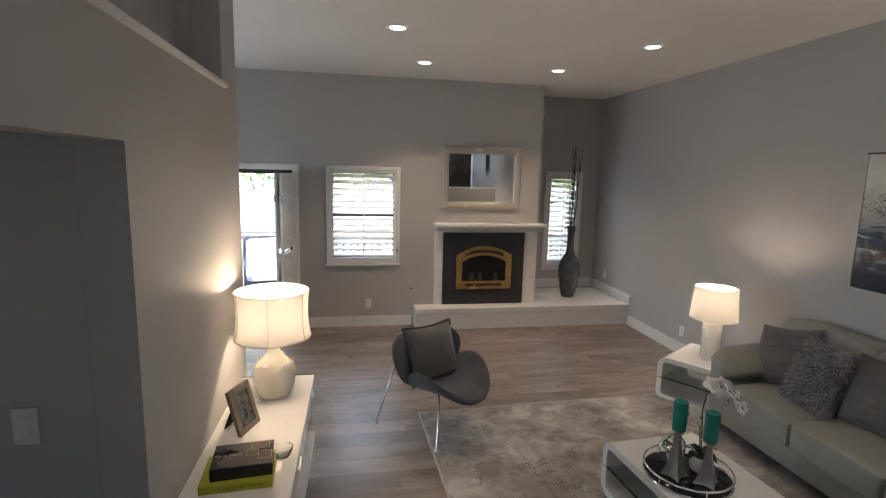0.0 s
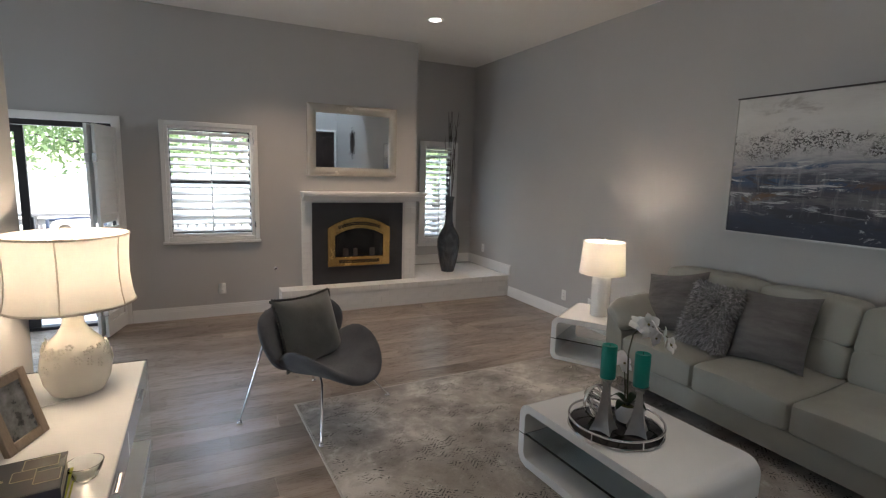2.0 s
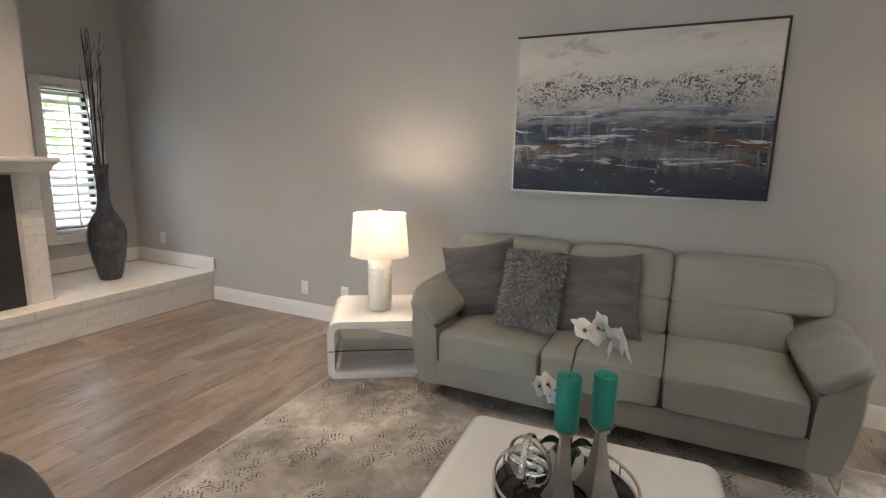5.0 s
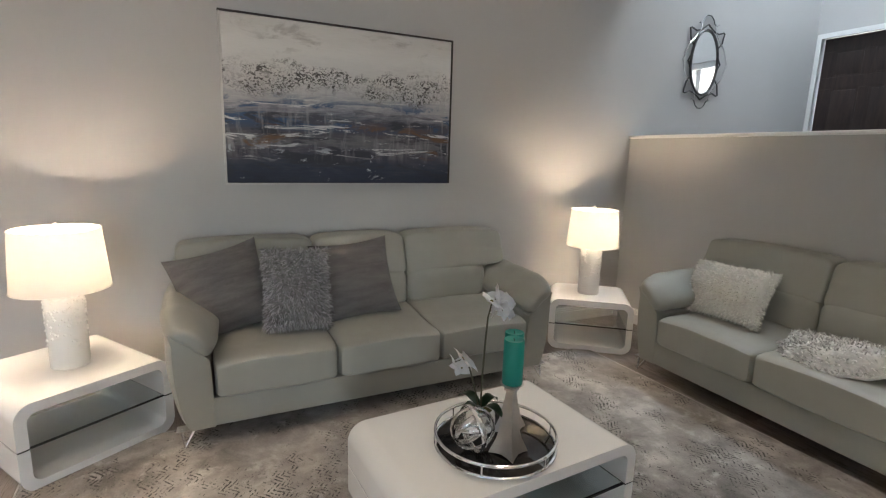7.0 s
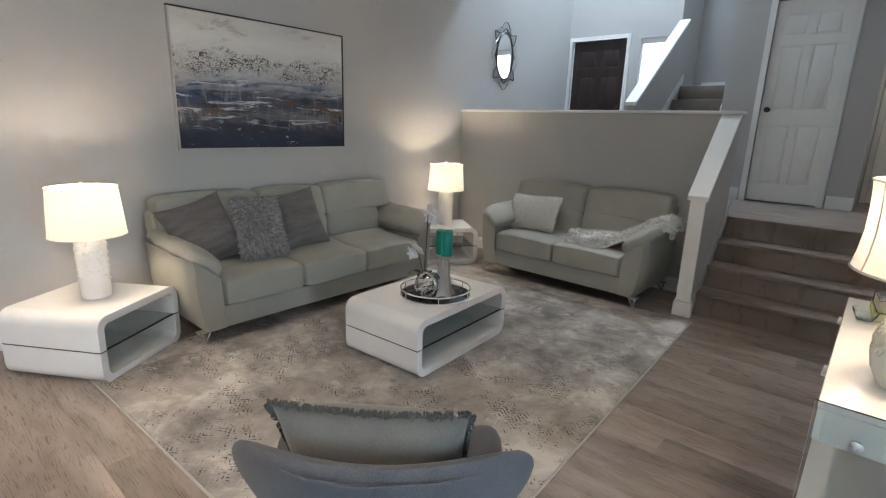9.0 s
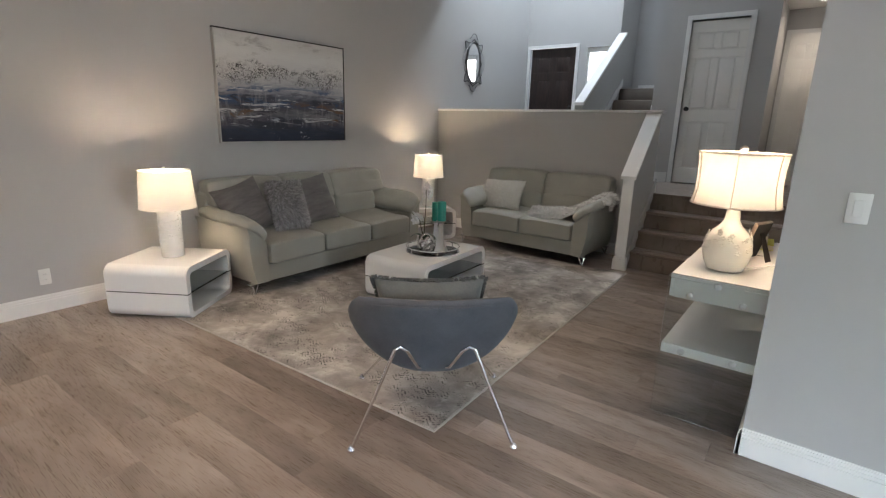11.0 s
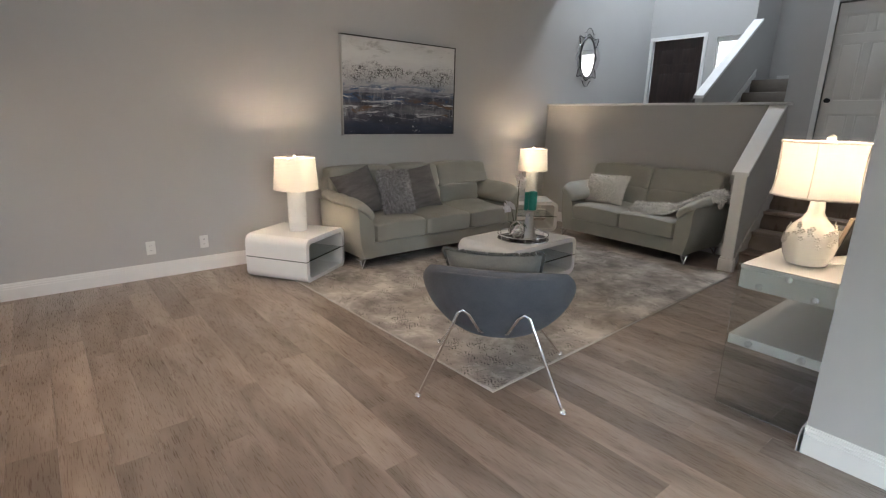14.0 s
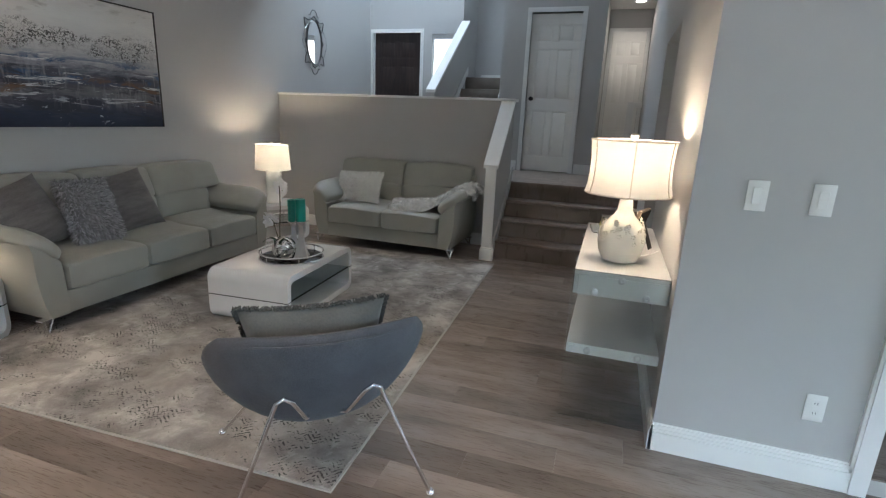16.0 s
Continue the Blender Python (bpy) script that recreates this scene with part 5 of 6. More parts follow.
for i in range(900):
    f = rng.random() * 3
    side, u = int(f), (f - int(f)) * 2 - 1
    k = 1 - 0.10 * (1 - u * u)
    if side == 0:
        p, d = Vector((u * 0.26, 0, 0.235 + 0.235 * k)), Vector((0, 0, 1))
    else:
        s = 1 if side == 1 else -1
        p, d = Vector((s * 0.26 * k, 0, 0.235 + u * 0.235)), Vector((s, 0, 0))
    j = Vector((rng.uniform(-0.5, 0.5), rng.uniform(-0.9, 0.9), rng.uniform(-0.5, 0.5)))
    tube([p - d * 0.004, p + (d + j).normalized() * 0.008, p + (d + j * 1.8).normalized() * 0.015], [0.004, 0.004, 0.002], 4, bm)
M_FRINGE = fabric("charcoal_fringe", (0.045, 0.048, 0.046), (0.11, 0.115, 0.11), 200)
part("fringe", bm, M_FRINGE, pl, "dark fringe")["kind"] = "stuff"

# ---- desk with glass ends ----
M_BOLT = plain("brushed_steel_bolt", (0.55, 0.57, 0.57), 0.32, 1.0, vary=0.12, scale=60, bump=0.0)
M_CLEAR = glass_material("clear_tempered_glass", (0.94, 0.985, 0.98), 0.0, 1.45)
desk = thing("desk", (-0.315, 2.625, 0.0), 0, "gloss white desk with glass end panels and a lower shelf", "desk")
DL, DW = 0.628, 0.213
part("top", box(-DW, DW, -DL + 0.012, DL - 0.012, 0.752, 0.776, 0.003, 1), M_LACQUER, desk)
part("drawer_case", box(-DW, DW - 0.022, -DL + 0.012, DL - 0.012, 0.655, 0.7515), M_LACQUER, desk, smooth=False)
for y0, y1 in ((-DL + 0.014, -0.003), (0.003, DL - 0.014)):
    dr = part("drawer_front", box(DW - 0.021, DW - 0.002, y0, y1, 0.657, 0.750, 0.002, 1), M_LACQUER, desk)
    part("handle", box(DW - 0.002, DW + 0.014, (y0 + y1) / 2 - 0.05, (y0 + y1) / 2 + 0.05, 0.742, 0.749, 0.002, 1), M_CHROME, dr, "slim chrome pull")
part("lower_shelf", box(-DW, DW, -DL + 0.012, DL - 0.012, 0.348, 0.400, 0.002, 1), M_LACQUER, desk)
for sy in (-1, 1):
    y0, y1 = sorted((sy * DL, sy * (DL - 0.011)))
    g = part("glass_end", box(-DW - 0.004, DW + 0.006, y0, y1, 0.0, 0.776, 0.001, 1), M_CLEAR, desk, "clear glass end panel", smooth=False)
    for x, z in ((-0.118, 0.677), (-0.004, 0.748), (0.113, 0.679), (-0.118, 0.377), (0.113, 0.375)):
        b = moved(lathe([(0.017, 0), (0.017, 0.005), (0.0145, 0.007), (0.006, 0.0075), (0.005, 0.0055)], 24), pose(x, sy * (DL + 0.0005), z, -90 * sy, 0, 0))
        part("glass_bolt", b, M_BOLT, g, "round steel glass bolt")

M_FRAMEWOOD = wood("grey_brown_frame_wood", (0.20, 0.155, 0.115), (0.34, 0.27, 0.205), (4, 4, 1), 0.5)
M_PHOTO = plain("grey_photo_print", (0.16, 0.165, 0.17), 0.3, vary=0.75, scale=22, bump=0)
M_BACKING = plain("black_frame_back", (0.02, 0.018, 0.017), 0.7, vary=0.2)
pf = thing("photo_frame", (-0.36, 2.60, 0.776), 70, "wooden photo frame with grey picture standing on the desk", "photo frame")
tilt = Matrix.Rotation(radians(-16), 4, 'X')
bm = bmesh.new()
w2, h = 0.085, 0.225
for a in ((-w2, -w2 + 0.03, 0, h), (w2 - 0.03, w2, 0, h), (-w2 + 0.03, w2 - 0.03, h - 0.03, h), (-w2 + 0.03, w2 - 0.03, 0, 0.03)):
    box(a[0], a[1], -0.010, 0.010, a[2], a[3], 0.002, 1, bm=bm)
part("frame", moved(bm, tilt), M_FRAMEWOOD, pf, "grey-brown wood border")
part("picture", moved(box(-w2 + 0.028, w2 - 0.028, -0.003, 0.0, 0.028, h - 0.028), tilt), M_PHOTO, pf, "dark grey abstract picture", smooth=False)
part("back", moved(box(-w2 + 0.006, w2 - 0.006, 0.0105, 0.014, 0.006, h - 0.006), tilt), M_BACKING, pf, "black backing", smooth=False)
strut = bmesh.new()
a = [strut.verts.new(p) for p in ((-0.02, 0.058, 0.155), (0.02, 0.058, 0.155), (0.03, 0.115, 0.0), (-0.03, 0.115, 0.0))]
b = [strut.verts.new(p) for p in ((-0.02, 0.062, 0.156), (0.02, 0.062, 0.156), (0.03, 0.119, 0.0), (-0.03, 0.119, 0.0))]
for q in ((a[0], a[1], a[2], a[3]), (b[3], b[2], b[1], b[0]), *[(a[i], b[i], b[(i + 1) % 4], a[(i + 1) % 4]) for i in range(4)]):
    strut.faces.new(q)
bmesh.ops.recalc_face_normals(strut, faces=strut.faces[:])
part("easel_strut", strut, M_BACKING, pf, "black easel strut", smooth=False)
part("strut_cord", tube([(0, 0.02, 0.03), (0, 0.06, 0.024), (0, 0.105, 0.03)], 0.0015, 5), M_BACKING, pf)


def book(loc, rz, w, d, h, cover, label):
    """A closed hardback lying flat: cover boards, a rounded spine and a block of pages."""
    b = thing("book", loc, rz, label, "book")
    part("cover", box(-w / 2, w / 2, -d / 2, d / 2, h - 0.003, h, 0.001, 1), cover, b)
    part("cover", box(-w / 2, w / 2, -d / 2, d / 2, 0, 0.003, 0.001, 1), cover, b)
    part("spine", box(-w / 2, w / 2, -d / 2 - 0.004, -d / 2 + 0.001, 0.0002, h - 0.0002, 0.0018, 2), cover, b)
    part("pages", box(-w / 2 + 0.004, w / 2 - 0.004, -d / 2 + 0.0015, d / 2 - 0.004, 0.0032, h - 0.0032), M_PAGES, b, "cream page block", smooth=False)
    return b


def words(name, text, size, mat, parent, m, label=""):
    """Raised lettering in the built-in font, turned into a mesh part."""
    cu = bpy.data.curves.new(name, 'FONT')
    cu.body, cu.size, cu.extrude, cu.align_x, cu.align_y = text, size, 0.0002, 'CENTER', 'CENTER'
    tmp = bpy.data.objects.new(name, cu)
    scene.collection.objects.link(tmp)
    me = bpy.data.meshes.new_from_object(tmp.evaluated_get(bpy.context.evaluated_depsgraph_get()))
    bpy.data.objects.remove(tmp)
    bm = bmesh.new()
    bm.from_mesh(me)
    bpy.data.meshes.remove(me)
    return part(name, moved(bm, m), mat, parent, label, smooth=False)


M_PAGES = plain("cream_pages", (0.62, 0.58, 0.48), 0.9, vary=0.08, fine=400, bump=0.3)
M_LIME = plain("lime_book_cloth", (0.42, 0.44, 0.035), 0.5, vary=0.06)
M_NAVY = plain("navy_book_jacket", (0.018, 0.018, 0.028), 0.3, vary=0.2)
M_BROWNJ = plain("dark_brown_book_jacket", (0.055, 0.032, 0.028), 0.35, vary=0.25)
M_GOLDINK = plain("pale_gold_ink", (0.45, 0.38, 0.26), 0.5, vary=0.1, bump=0)
M_GREYINK = plain("dark_olive_ink", (0.06, 0.06, 0.02), 0.6, vary=0.1, bump=0)
b1 = book((-0.325, 2.215, 0.776), 4, 0.275, 0.215, 0.036, M_LIME, "lime-green hardback book lying under another book")
words("spine_title", "ATLAS OF ADVENTURE", 0.016, M_GREYINK, b1, pose(0.02, -0.1118, 0.018, 90, 0, 0))
b2 = book((-0.310, 2.225, 0.8122), 6, 0.235, 0.180, 0.052, M_NAVY, "thick dark blue hardback book with pictures on its jacket")
words("cover_title", "First Dads", 0.026, M_GOLDINK, b2, pose(-0.055, 0.0, 0.0525, 0, 0, 0))
for k, (x, y, w, d) in enumerate(((0.065, 0.055, 0.07, 0.05), (0.035, 0.005, 0.045, 0.045), (0.085, -0.02, 0.05, 0.055))):
    pic = part("jacket_picture", box(x - w / 2, x + w / 2, y - d / 2, y + d / 2, 0.0521, 0.0526), M_BROWNJ, b2, "brown jacket picture", smooth=False)
    bm = bmesh.new()
    for q in ((x - w / 2, x + w / 2, y - d / 2 - 0.002, y - d / 2), (x - w / 2, x + w / 2, y + d / 2, y + d / 2 + 0.002), (x - w / 2 - 0.002, x - w / 2, y - d / 2, y + d / 2), (x + w / 2, x + w / 2 + 0.002, y - d / 2, y + d / 2)):
        box(q[0], q[1], q[2], q[3], 0.0521, 0.0528, bm=bm)
    part("picture_border", bm, M_GOLDINK, pic, smooth=False)
bow = thing("glass_dish", (-0.17, 2.33, 0.776), 0, "small clear cut-glass dish beside the books", "dish")
part("bowl", lathe([(0.025, 0.0), (0.03, 0.003), (0.042, 0.03), (0.046, 0.045), (0.043, 0.045), (0.038, 0.03), (0.024, 0.008), (0.004, 0.007)], 24), M_CLEAR, bow)
cord = tagged(part("lamp_cord", tube([(-0.31, 2.90, 0.779), (-0.40, 2.86, 0.779), (-0.47, 2.78, 0.779), (-0.505, 2.70, 0.779), (-0.524, 2.66, 0.74), (-0.524, 2.66, 0.40)], 0.0025, 6), M_PLASTIC), "thin white lamp cord on the desk", "cord")

# ---- fireplace mirror ----
M_MIRROR = Nodes("silvered_mirror")
M_MIRROR.set((0.90, 0.91, 0.91), 0.02, Metallic=1.0)
M_MIRROR = M_MIRROR.mat
M_CHAMPAGNE = plain("champagne_gloss_frame", (0.50, 0.47, 0.42), 0.22, 0.25, vary=0.05, bump=0.0)


def frame_bars(x0, x1, z0, z1, w, profile_depth, y):
    """Four mitred bars with a domed face, each its own bmesh."""
    out = []
    cx, cz = (x0 + x1) / 2, (z0 + z1) / 2
    for k in range(4):
        horiz = k % 2 == 0
        L = (x1 - x0) if horiz else (z1 - z0)
        bm = bmesh.new()
        n = 8
        ra, rb = [], []
        for i in range(n + 1):
            t = i / n
            dep = profile_depth * (0.35 + 0.65 * math.sin(math.pi * min(1.0, t * 0.9 + 0.1)) ** 0.6)
            ra.append(bm.verts.new((-L / 2 + t * w, -dep, -t * w)))
            rb.append(bm.verts.new((L / 2 - t * w, -dep, -t * w)))
        for t, lst, sg in ((1, ra, -1), (1, rb, 1)):
            lst.append(bm.verts.new((sg * (L / 2 - w), 0, -w)))
            lst.append(bm.verts.new((sg * L / 2, 0, 0)))
        m = len(ra)
        for i in range(m):
            j = (i + 1) % m
            bm.faces.new((ra[i], rb[i], rb[j], ra[j]))
        bm.faces.new(ra), bm.faces.new(rb[::-1])
        bmesh.ops.recalc_face_normals(bm, faces=bm.faces[:])
        off = (z1 - cz) if horiz else (x1 - cx)
        out.append(moved(bm, Matrix.Translation((cx, y, cz)) @ Matrix.Rotation(radians(90 * k), 4, 'Y') @ Matrix.Translation((0, 0, off))))
    return out


fm = thing("wall_mirror", (0, 0, 0), 0, "rectangular mirror in a wide champagne frame over the mantel", "mirror")
for bm in frame_bars(1.268, 2.352, 1.572, 2.392, 0.105, 0.05, YF - 0.001):
    part("frame_bar", bm, M_CHAMPAGNE, fm)
part("mirror_glass", box(1.365, 2.255, YF - 0.022, YF - 0.012, 1.67, 2.295, 0.004, 1), M_MIRROR, fm, "bevelled mirror glass", smooth=False)

# ---- painting ----
n = Nodes("abstract_seascape_paint")
v = n.coords()
sep = n.add("ShaderNodeSeparateXYZ")
n.link(v, sep.inputs[0])
level = arith('DIVIDE', sep.outputs[2], 1.012)


def strokes(stretch, scale, lo, hi, most, band, shift=0.0, rough=0.66, twist=0.7):
    """A mask of brush strokes: stretched noise over a threshold, within a band of heights."""
    mp = n.add("ShaderNodeMapping")
    mp.inputs["Location"].default_value = (shift, shift * 0.7, shift * 1.3)
    n.link(n.coords("Object", stretch), mp.inputs[0])
    m = n.ramp(n.noise(mp.outputs[0], scale, 8, rough, twist), [(lo, (0, 0, 0)), (hi, (most,) * 3)])
    b0, b1, b2, b3 = band
    return n.mix(1.0, m, n.ramp(level, [(b0, (0, 0, 0)), (b1, (1, 1, 1)), (b2, (1, 1, 1)), (b3, (0, 0, 0))]), 'MULTIPLY')


broad = n.noise(n.coords("Object", (1.5, 1, 4.0)), 1.9, 7, 0.62, 0.5)
fine_s = n.noise(n.coords("Object", (3.2, 1, 26.0)), 2.4, 8, 0.70, 0.5)
hgt = arith('ADD', level, arith('MULTIPLY', arith('SUBTRACT', broad, 0.5), 0.26))
hgt = arith('ADD', hgt, arith('MULTIPLY', arith('SUBTRACT', fine_s, 0.5), 0.20))
c = n.ramp(hgt, [(0.0, (0.012, 0.018, 0.040)), (0.10, (0.022, 0.030, 0.060)), (0.20, (0.060, 0.062, 0.085)), (0.28, (0.150, 0.146, 0.160)), (0.33, (0.075, 0.074, 0.092)), (0.40, (0.060, 0.066, 0.094)),
                 (0.46, (0.19, 0.195, 0.23)), (0.51, (0.36, 0.36, 0.39)), (0.58, (0.50, 0.495, 0.50)), (0.68, (0.60, 0.59, 0.58)), (0.82, (0.70, 0.69, 0.67)), (0.99, (0.60, 0.58, 0.56))])
c = n.mix(strokes((0.9, 1, 3.6), 2.2, 0.47, 0.52, 0.92, (0.33, 0.40, 0.50, 0.57), 3.0), c, (0.026, 0.076, 0.170))
c = n.mix(strokes((1.0, 1, 5.0), 2.2, 0.53, 0.58, 0.85, (0.02, 0.12, 0.44, 0.50), 9.0), c, (0.026, 0.027, 0.042))
c = n.mix(strokes((9.0, 1, 1.6), 2.0, 0.52, 0.66, 0.60, (0.14, 0.24, 0.58, 0.72), 5.0, 0.6, 0.2), c, (0.34, 0.335, 0.36))
c = n.mix(strokes((1.4, 1, 5.0), 2.1, 0.55, 0.62, 0.85, (0.16, 0.22, 0.36, 0.42), 14.0), c, (0.150, 0.078, 0.034))
c = n.mix(strokes((1.1, 1, 8.5), 2.1, 0.57, 0.60, 0.92, (0.14, 0.22, 0.52, 0.62), 21.0, 0.72), c, (0.62, 0.62, 0.63))
c = n.mix(strokes((2.2, 1, 6.0), 2.4, 0.60, 0.62, 0.90, (0.02, 0.06, 0.20, 0.28), 27.0, 0.75), c, (0.48, 0.51, 0.56))
c = n.mix(strokes((1.4, 1, 3.0), 2.6, 0.55, 0.66, 0.60, (0.74, 0.82, 0.96, 1.0), 33.0), c, (0.33, 0.305, 0.285))
spk = n.noise(n.coords("Object", (1.0, 1, 1.25)), 44, 3, 0.62, 1.3)
line_n = n.noise(n.coords("Object", (1.5, 1, 1.0)), 2.4, 4)
band_pos = arith('ADD', level, arith('MULTIPLY', arith('SUBTRACT', line_n, 0.5), 0.34))
band = n.ramp(band_pos, [(0.545, (0, 0, 0)), (0.585, (1, 1, 1)), (0.715, (1, 1, 1)), (0.75, (0, 0, 0))])
band = n.mix(1.0, band, n.ramp(n.noise(n.coords("Object", (2.2, 1, 5.0)), 2.0, 4), [(0.38, (0.25,) * 3), (0.50, (1, 1, 1))]), 'MULTIPLY')
c = n.mix(n.mix(1.0, n.ramp(spk, [(0.505, (0, 0, 0)), (0.535, (0.95,) * 3)]), band, 'MULTIPLY'), c, (0.045, 0.040, 0.038))
n.set(c, 0.55)
n.bump(n.mix(0.5, fine_s, spk), 0.35, 0.004)
M_PAINTING = n.mat
# Frame bars differ by side: pale bottom and left, dark top and right.
M_CANVASFRAME = plain("dark_floater_frame", (0.035, 0.03, 0.028), 0.5, vary=0.1)
M_PALEFRAME = plain("pale_frame_edge", (0.55, 0.54, 0.52), 0.35, 0.6, vary=0.06)
pt = thing("painting", (XR - 0.001, 3.335, 1.243), -90, "large abstract seascape painting in navy, grey and white above the sofa", "painting")
part("canvas", box(0.012, 1.523, -0.036, -0.001, 0.012, 1.006, 0.003, 1), M_PAINTING, pt, "textured painted canvas")
for nm, q, mt in (("frame_top", (0, 1.535, 1.007, 1.018), M_CANVASFRAME), ("frame_bottom", (0, 1.535, 0.0, 0.011), M_PALEFRAME), ("frame_side", (0, 0.011, 0.0115, 1.0065), M_PALEFRAME), ("frame_side", (1.524, 1.535, 0.0115, 1.0065), M_CANVASFRAME)):
    part(nm, box(q[0], q[1], -0.040, -0.0005, q[2], q[3], 0.001, 1), mt, pt)

# ---- ornate mirror in the entry ----
M_IRON = plain("antique_silver_iron", (0.10, 0.10, 0.10), 0.35, 0.85, vary=0.3, scale=30)
om = thing("ornate_mirror", (XR - 0.001, -0.86, 2.385), -90, "oval entry mirror in a wavy dark metal scroll frame", "mirror")


def ring(a, b, y, r, n=48, wav=0.0, k=0, ph=0.0):
    pts = []
    for i in range(n):
        t = 2 * math.pi * i / n
        f = 1 + wav * math.cos(k * t + ph)
        pts.append((a * f * math.cos(t), y, b * f * math.sin(t)))
    return tube(pts, r, 6, closed=True)


bm = moved(lathe([(1.0, 0), (1.0, 0.006), (0.96, 0.009), (0.001, 0.009)], 48), Matrix.Translation((0, -0.004, 0)) @ Matrix.Rotation(radians(90), 4, "X") @ Matrix.Diagonal((0.180, 0.284, 1, 1)))
part("mirror_glass", bm, M_MIRROR, om, "oval mirror glass", smooth=False)
part("inner_ring", ring(0.183, 0.288, -0.014, 0.012), M_IRON, om, "dark iron oval ring")


def iron_line(name, pts, r, mat, label=""):
    part(name, tube([(0.183 * u, -0.014 if mat is M_IRON else -0.022, 0.288 * w) for u, w in pts], r, 6), mat, om, label)


for sv in (-1, 1):
    for su in (-1, 1):
        iron_line("corner_scroll", [(su * u, sv * w) for u, w in ((0.92, 0.48), (1.18, 0.66), (1.30, 0.98), (1.20, 1.00), (0.85, 0.93), (0.55, 0.97), (0.22, 1.08), (0.0, 1.17))], 0.0075, M_IRON, "pointed dark iron scroll")
        iron_line("corner_wave", [(su * u, sv * w) for u, w in ((1.28, 0.52), (1.05, 0.62), (0.80, 0.80), (0.55, 0.98), (0.50, 1.16), (0.72, 1.20))], 0.005, M_CHROME, "bright metal wave")
    iron_line("crest", [(-0.66, sv * 1.17), (-0.46, sv * 1.20), (-0.34, sv * 1.34), (-0.14, sv * 1.44), (0.14, sv * 1.44), (0.34, sv * 1.34), (0.46, sv * 1.20), (0.66, sv * 1.17)], 0.0055, M_IRON)
for su in (-1, 1):
    iron_line("side_wave", [(su * u, w) for u, w in ((1.10, 0.58), (1.34, 0.44), (1.52, 0.22), (1.66, 0.0), (1.52, -0.22), (1.34, -0.44), (1.10, -0.58))], 0.005, M_CHROME, "bright metal wave")
    iron_line("side_point", [(su * u, w) for u, w in ((0.94, 0.42), (1.02, 0.18), (1.22, 0.0), (1.02, -0.18), (0.94, -0.42))], 0.0075, M_IRON)

# ---- floor vase on the hearth ----
n = Nodes("smoky_blue_glass_vase")
v = n.coords()
sw = n.noise(n.coords("Object", (1, 1, 0.5)), 9, 5, 0.6, 1.4)
n.set(n.ramp(sw, [(0.3, (0.022, 0.028, 0.036)), (0.7, (0.085, 0.098, 0.115))]), 0.12, **{"Coat Weight": 0.5})
M_VASE = n.mat
vase = thing("floor_vase", (3.24, 6.93, HZ + 0.001), 0, "tall smoky blue-grey glass vase with bare branches on the hearth", "vase")
part("body", lathe([(0.085, 0), (0.092, 0.006), (0.11, 0.08), (0.135, 0.20), (0.155, 0.34), (0.158, 0.42), (0.145, 0.50), (0.11, 0.57), (0.072, 0.63), (0.054, 0.70), (0.048, 0.80), (0.050, 0.92), (0.058, 1.0), (0.068, 1.035), (0.066, 1.04), (0.055, 1.02), (0.046, 0.9), (0.044, 0.8)], 40), M_VASE, vase)
M_TWIG = wood("dark_twig_bark", (0.018, 0.012, 0.010), (0.06, 0.045, 0.036), (9, 9, 2), 0.8)
rng = random.Random(5)
for k in range(9):
    a = rng.random() * 6.28
    top = (0.02 + 0.07 * rng.random()) * (1 if k else 0.3)
    pts = []
    for i in range(9):
        t = i / 8
        wob = 0.012 * math.sin(t * 9 + k)
        pts.append((0.018 * math.cos(a) + (top * math.cos(a) + 0.015) * t ** 1.4 + wob, 0.018 * math.sin(a) + top * math.sin(a) * t ** 1.4 + wob * 0.5, 0.75 + t * (0.95 + 0.50 * rng.random() if k > 4 else 1.42 * t + (1 - t) * 1.2)))
    pts = sorted(pts, key=lambda p: p[2])
    bm = tube(pts, [0.0055 * (1 - 0.7 * i / 8) + 0.0008 for i in range(9)], 6)
    for i in (3, 4, 5, 6, 7):
        p = Vector(pts[i])
        d = Vector((rng.uniform(-1, 1), rng.uniform(-1, 1), 2.2)).normalized()
        tube([p, p + d * 0.05, p + d * 0.09 + Vector((0, 0, 0.02))], [0.0028, 0.002, 0.0009], 5, bm)
    part("branch", bm, M_TWIG, vase, "bare dark twig")

# ---- things on the coffee table ----
CT = RUG_Z + 0.365
M_SILVER = plain("hammered_silver", (0.72, 0.71, 0.69), 0.22, 1.0, vary=0.12, scale=40, bump=0.35, fine=70)
M_TRAYDARK = plain("dark_mirror_tray_glass", (0.016, 0.014, 0.014), 0.06, vary=0.2, bump=0)
tray = thing("tray", (2.0, 2.51, CT + 0.0005), 0, "round dark mirror tray with a chrome rail, on the table", "tray")
part("tray_base", lathe([(0.224, 0), (0.228, 0.002), (0.228, 0.008), (0.224, 0.010)], 64), M_TRAYDARK, tray, "dark mirrored base")
for z in (0.008, 0.052):
    part("rail_ring", tube([(0.232 * math.cos(2 * math.pi * i / 64), 0.232 * math.sin(2 * math.pi * i / 64), z) for i in range(64)], 0.0055, 8, closed=True), M_CHROME, tray, "chrome ring")
for k in range(6):
    a = k * math.pi / 3 + 0.3
    part("rail_post", tube([(0.232 * math.cos(a), 0.232 * math.sin(a), 0.010), (0.232 * math.cos(a), 0.232 * math.sin(a), 0.050)], 0.004, 8), M_CHROME, tray)
TZ = CT + 0.0115
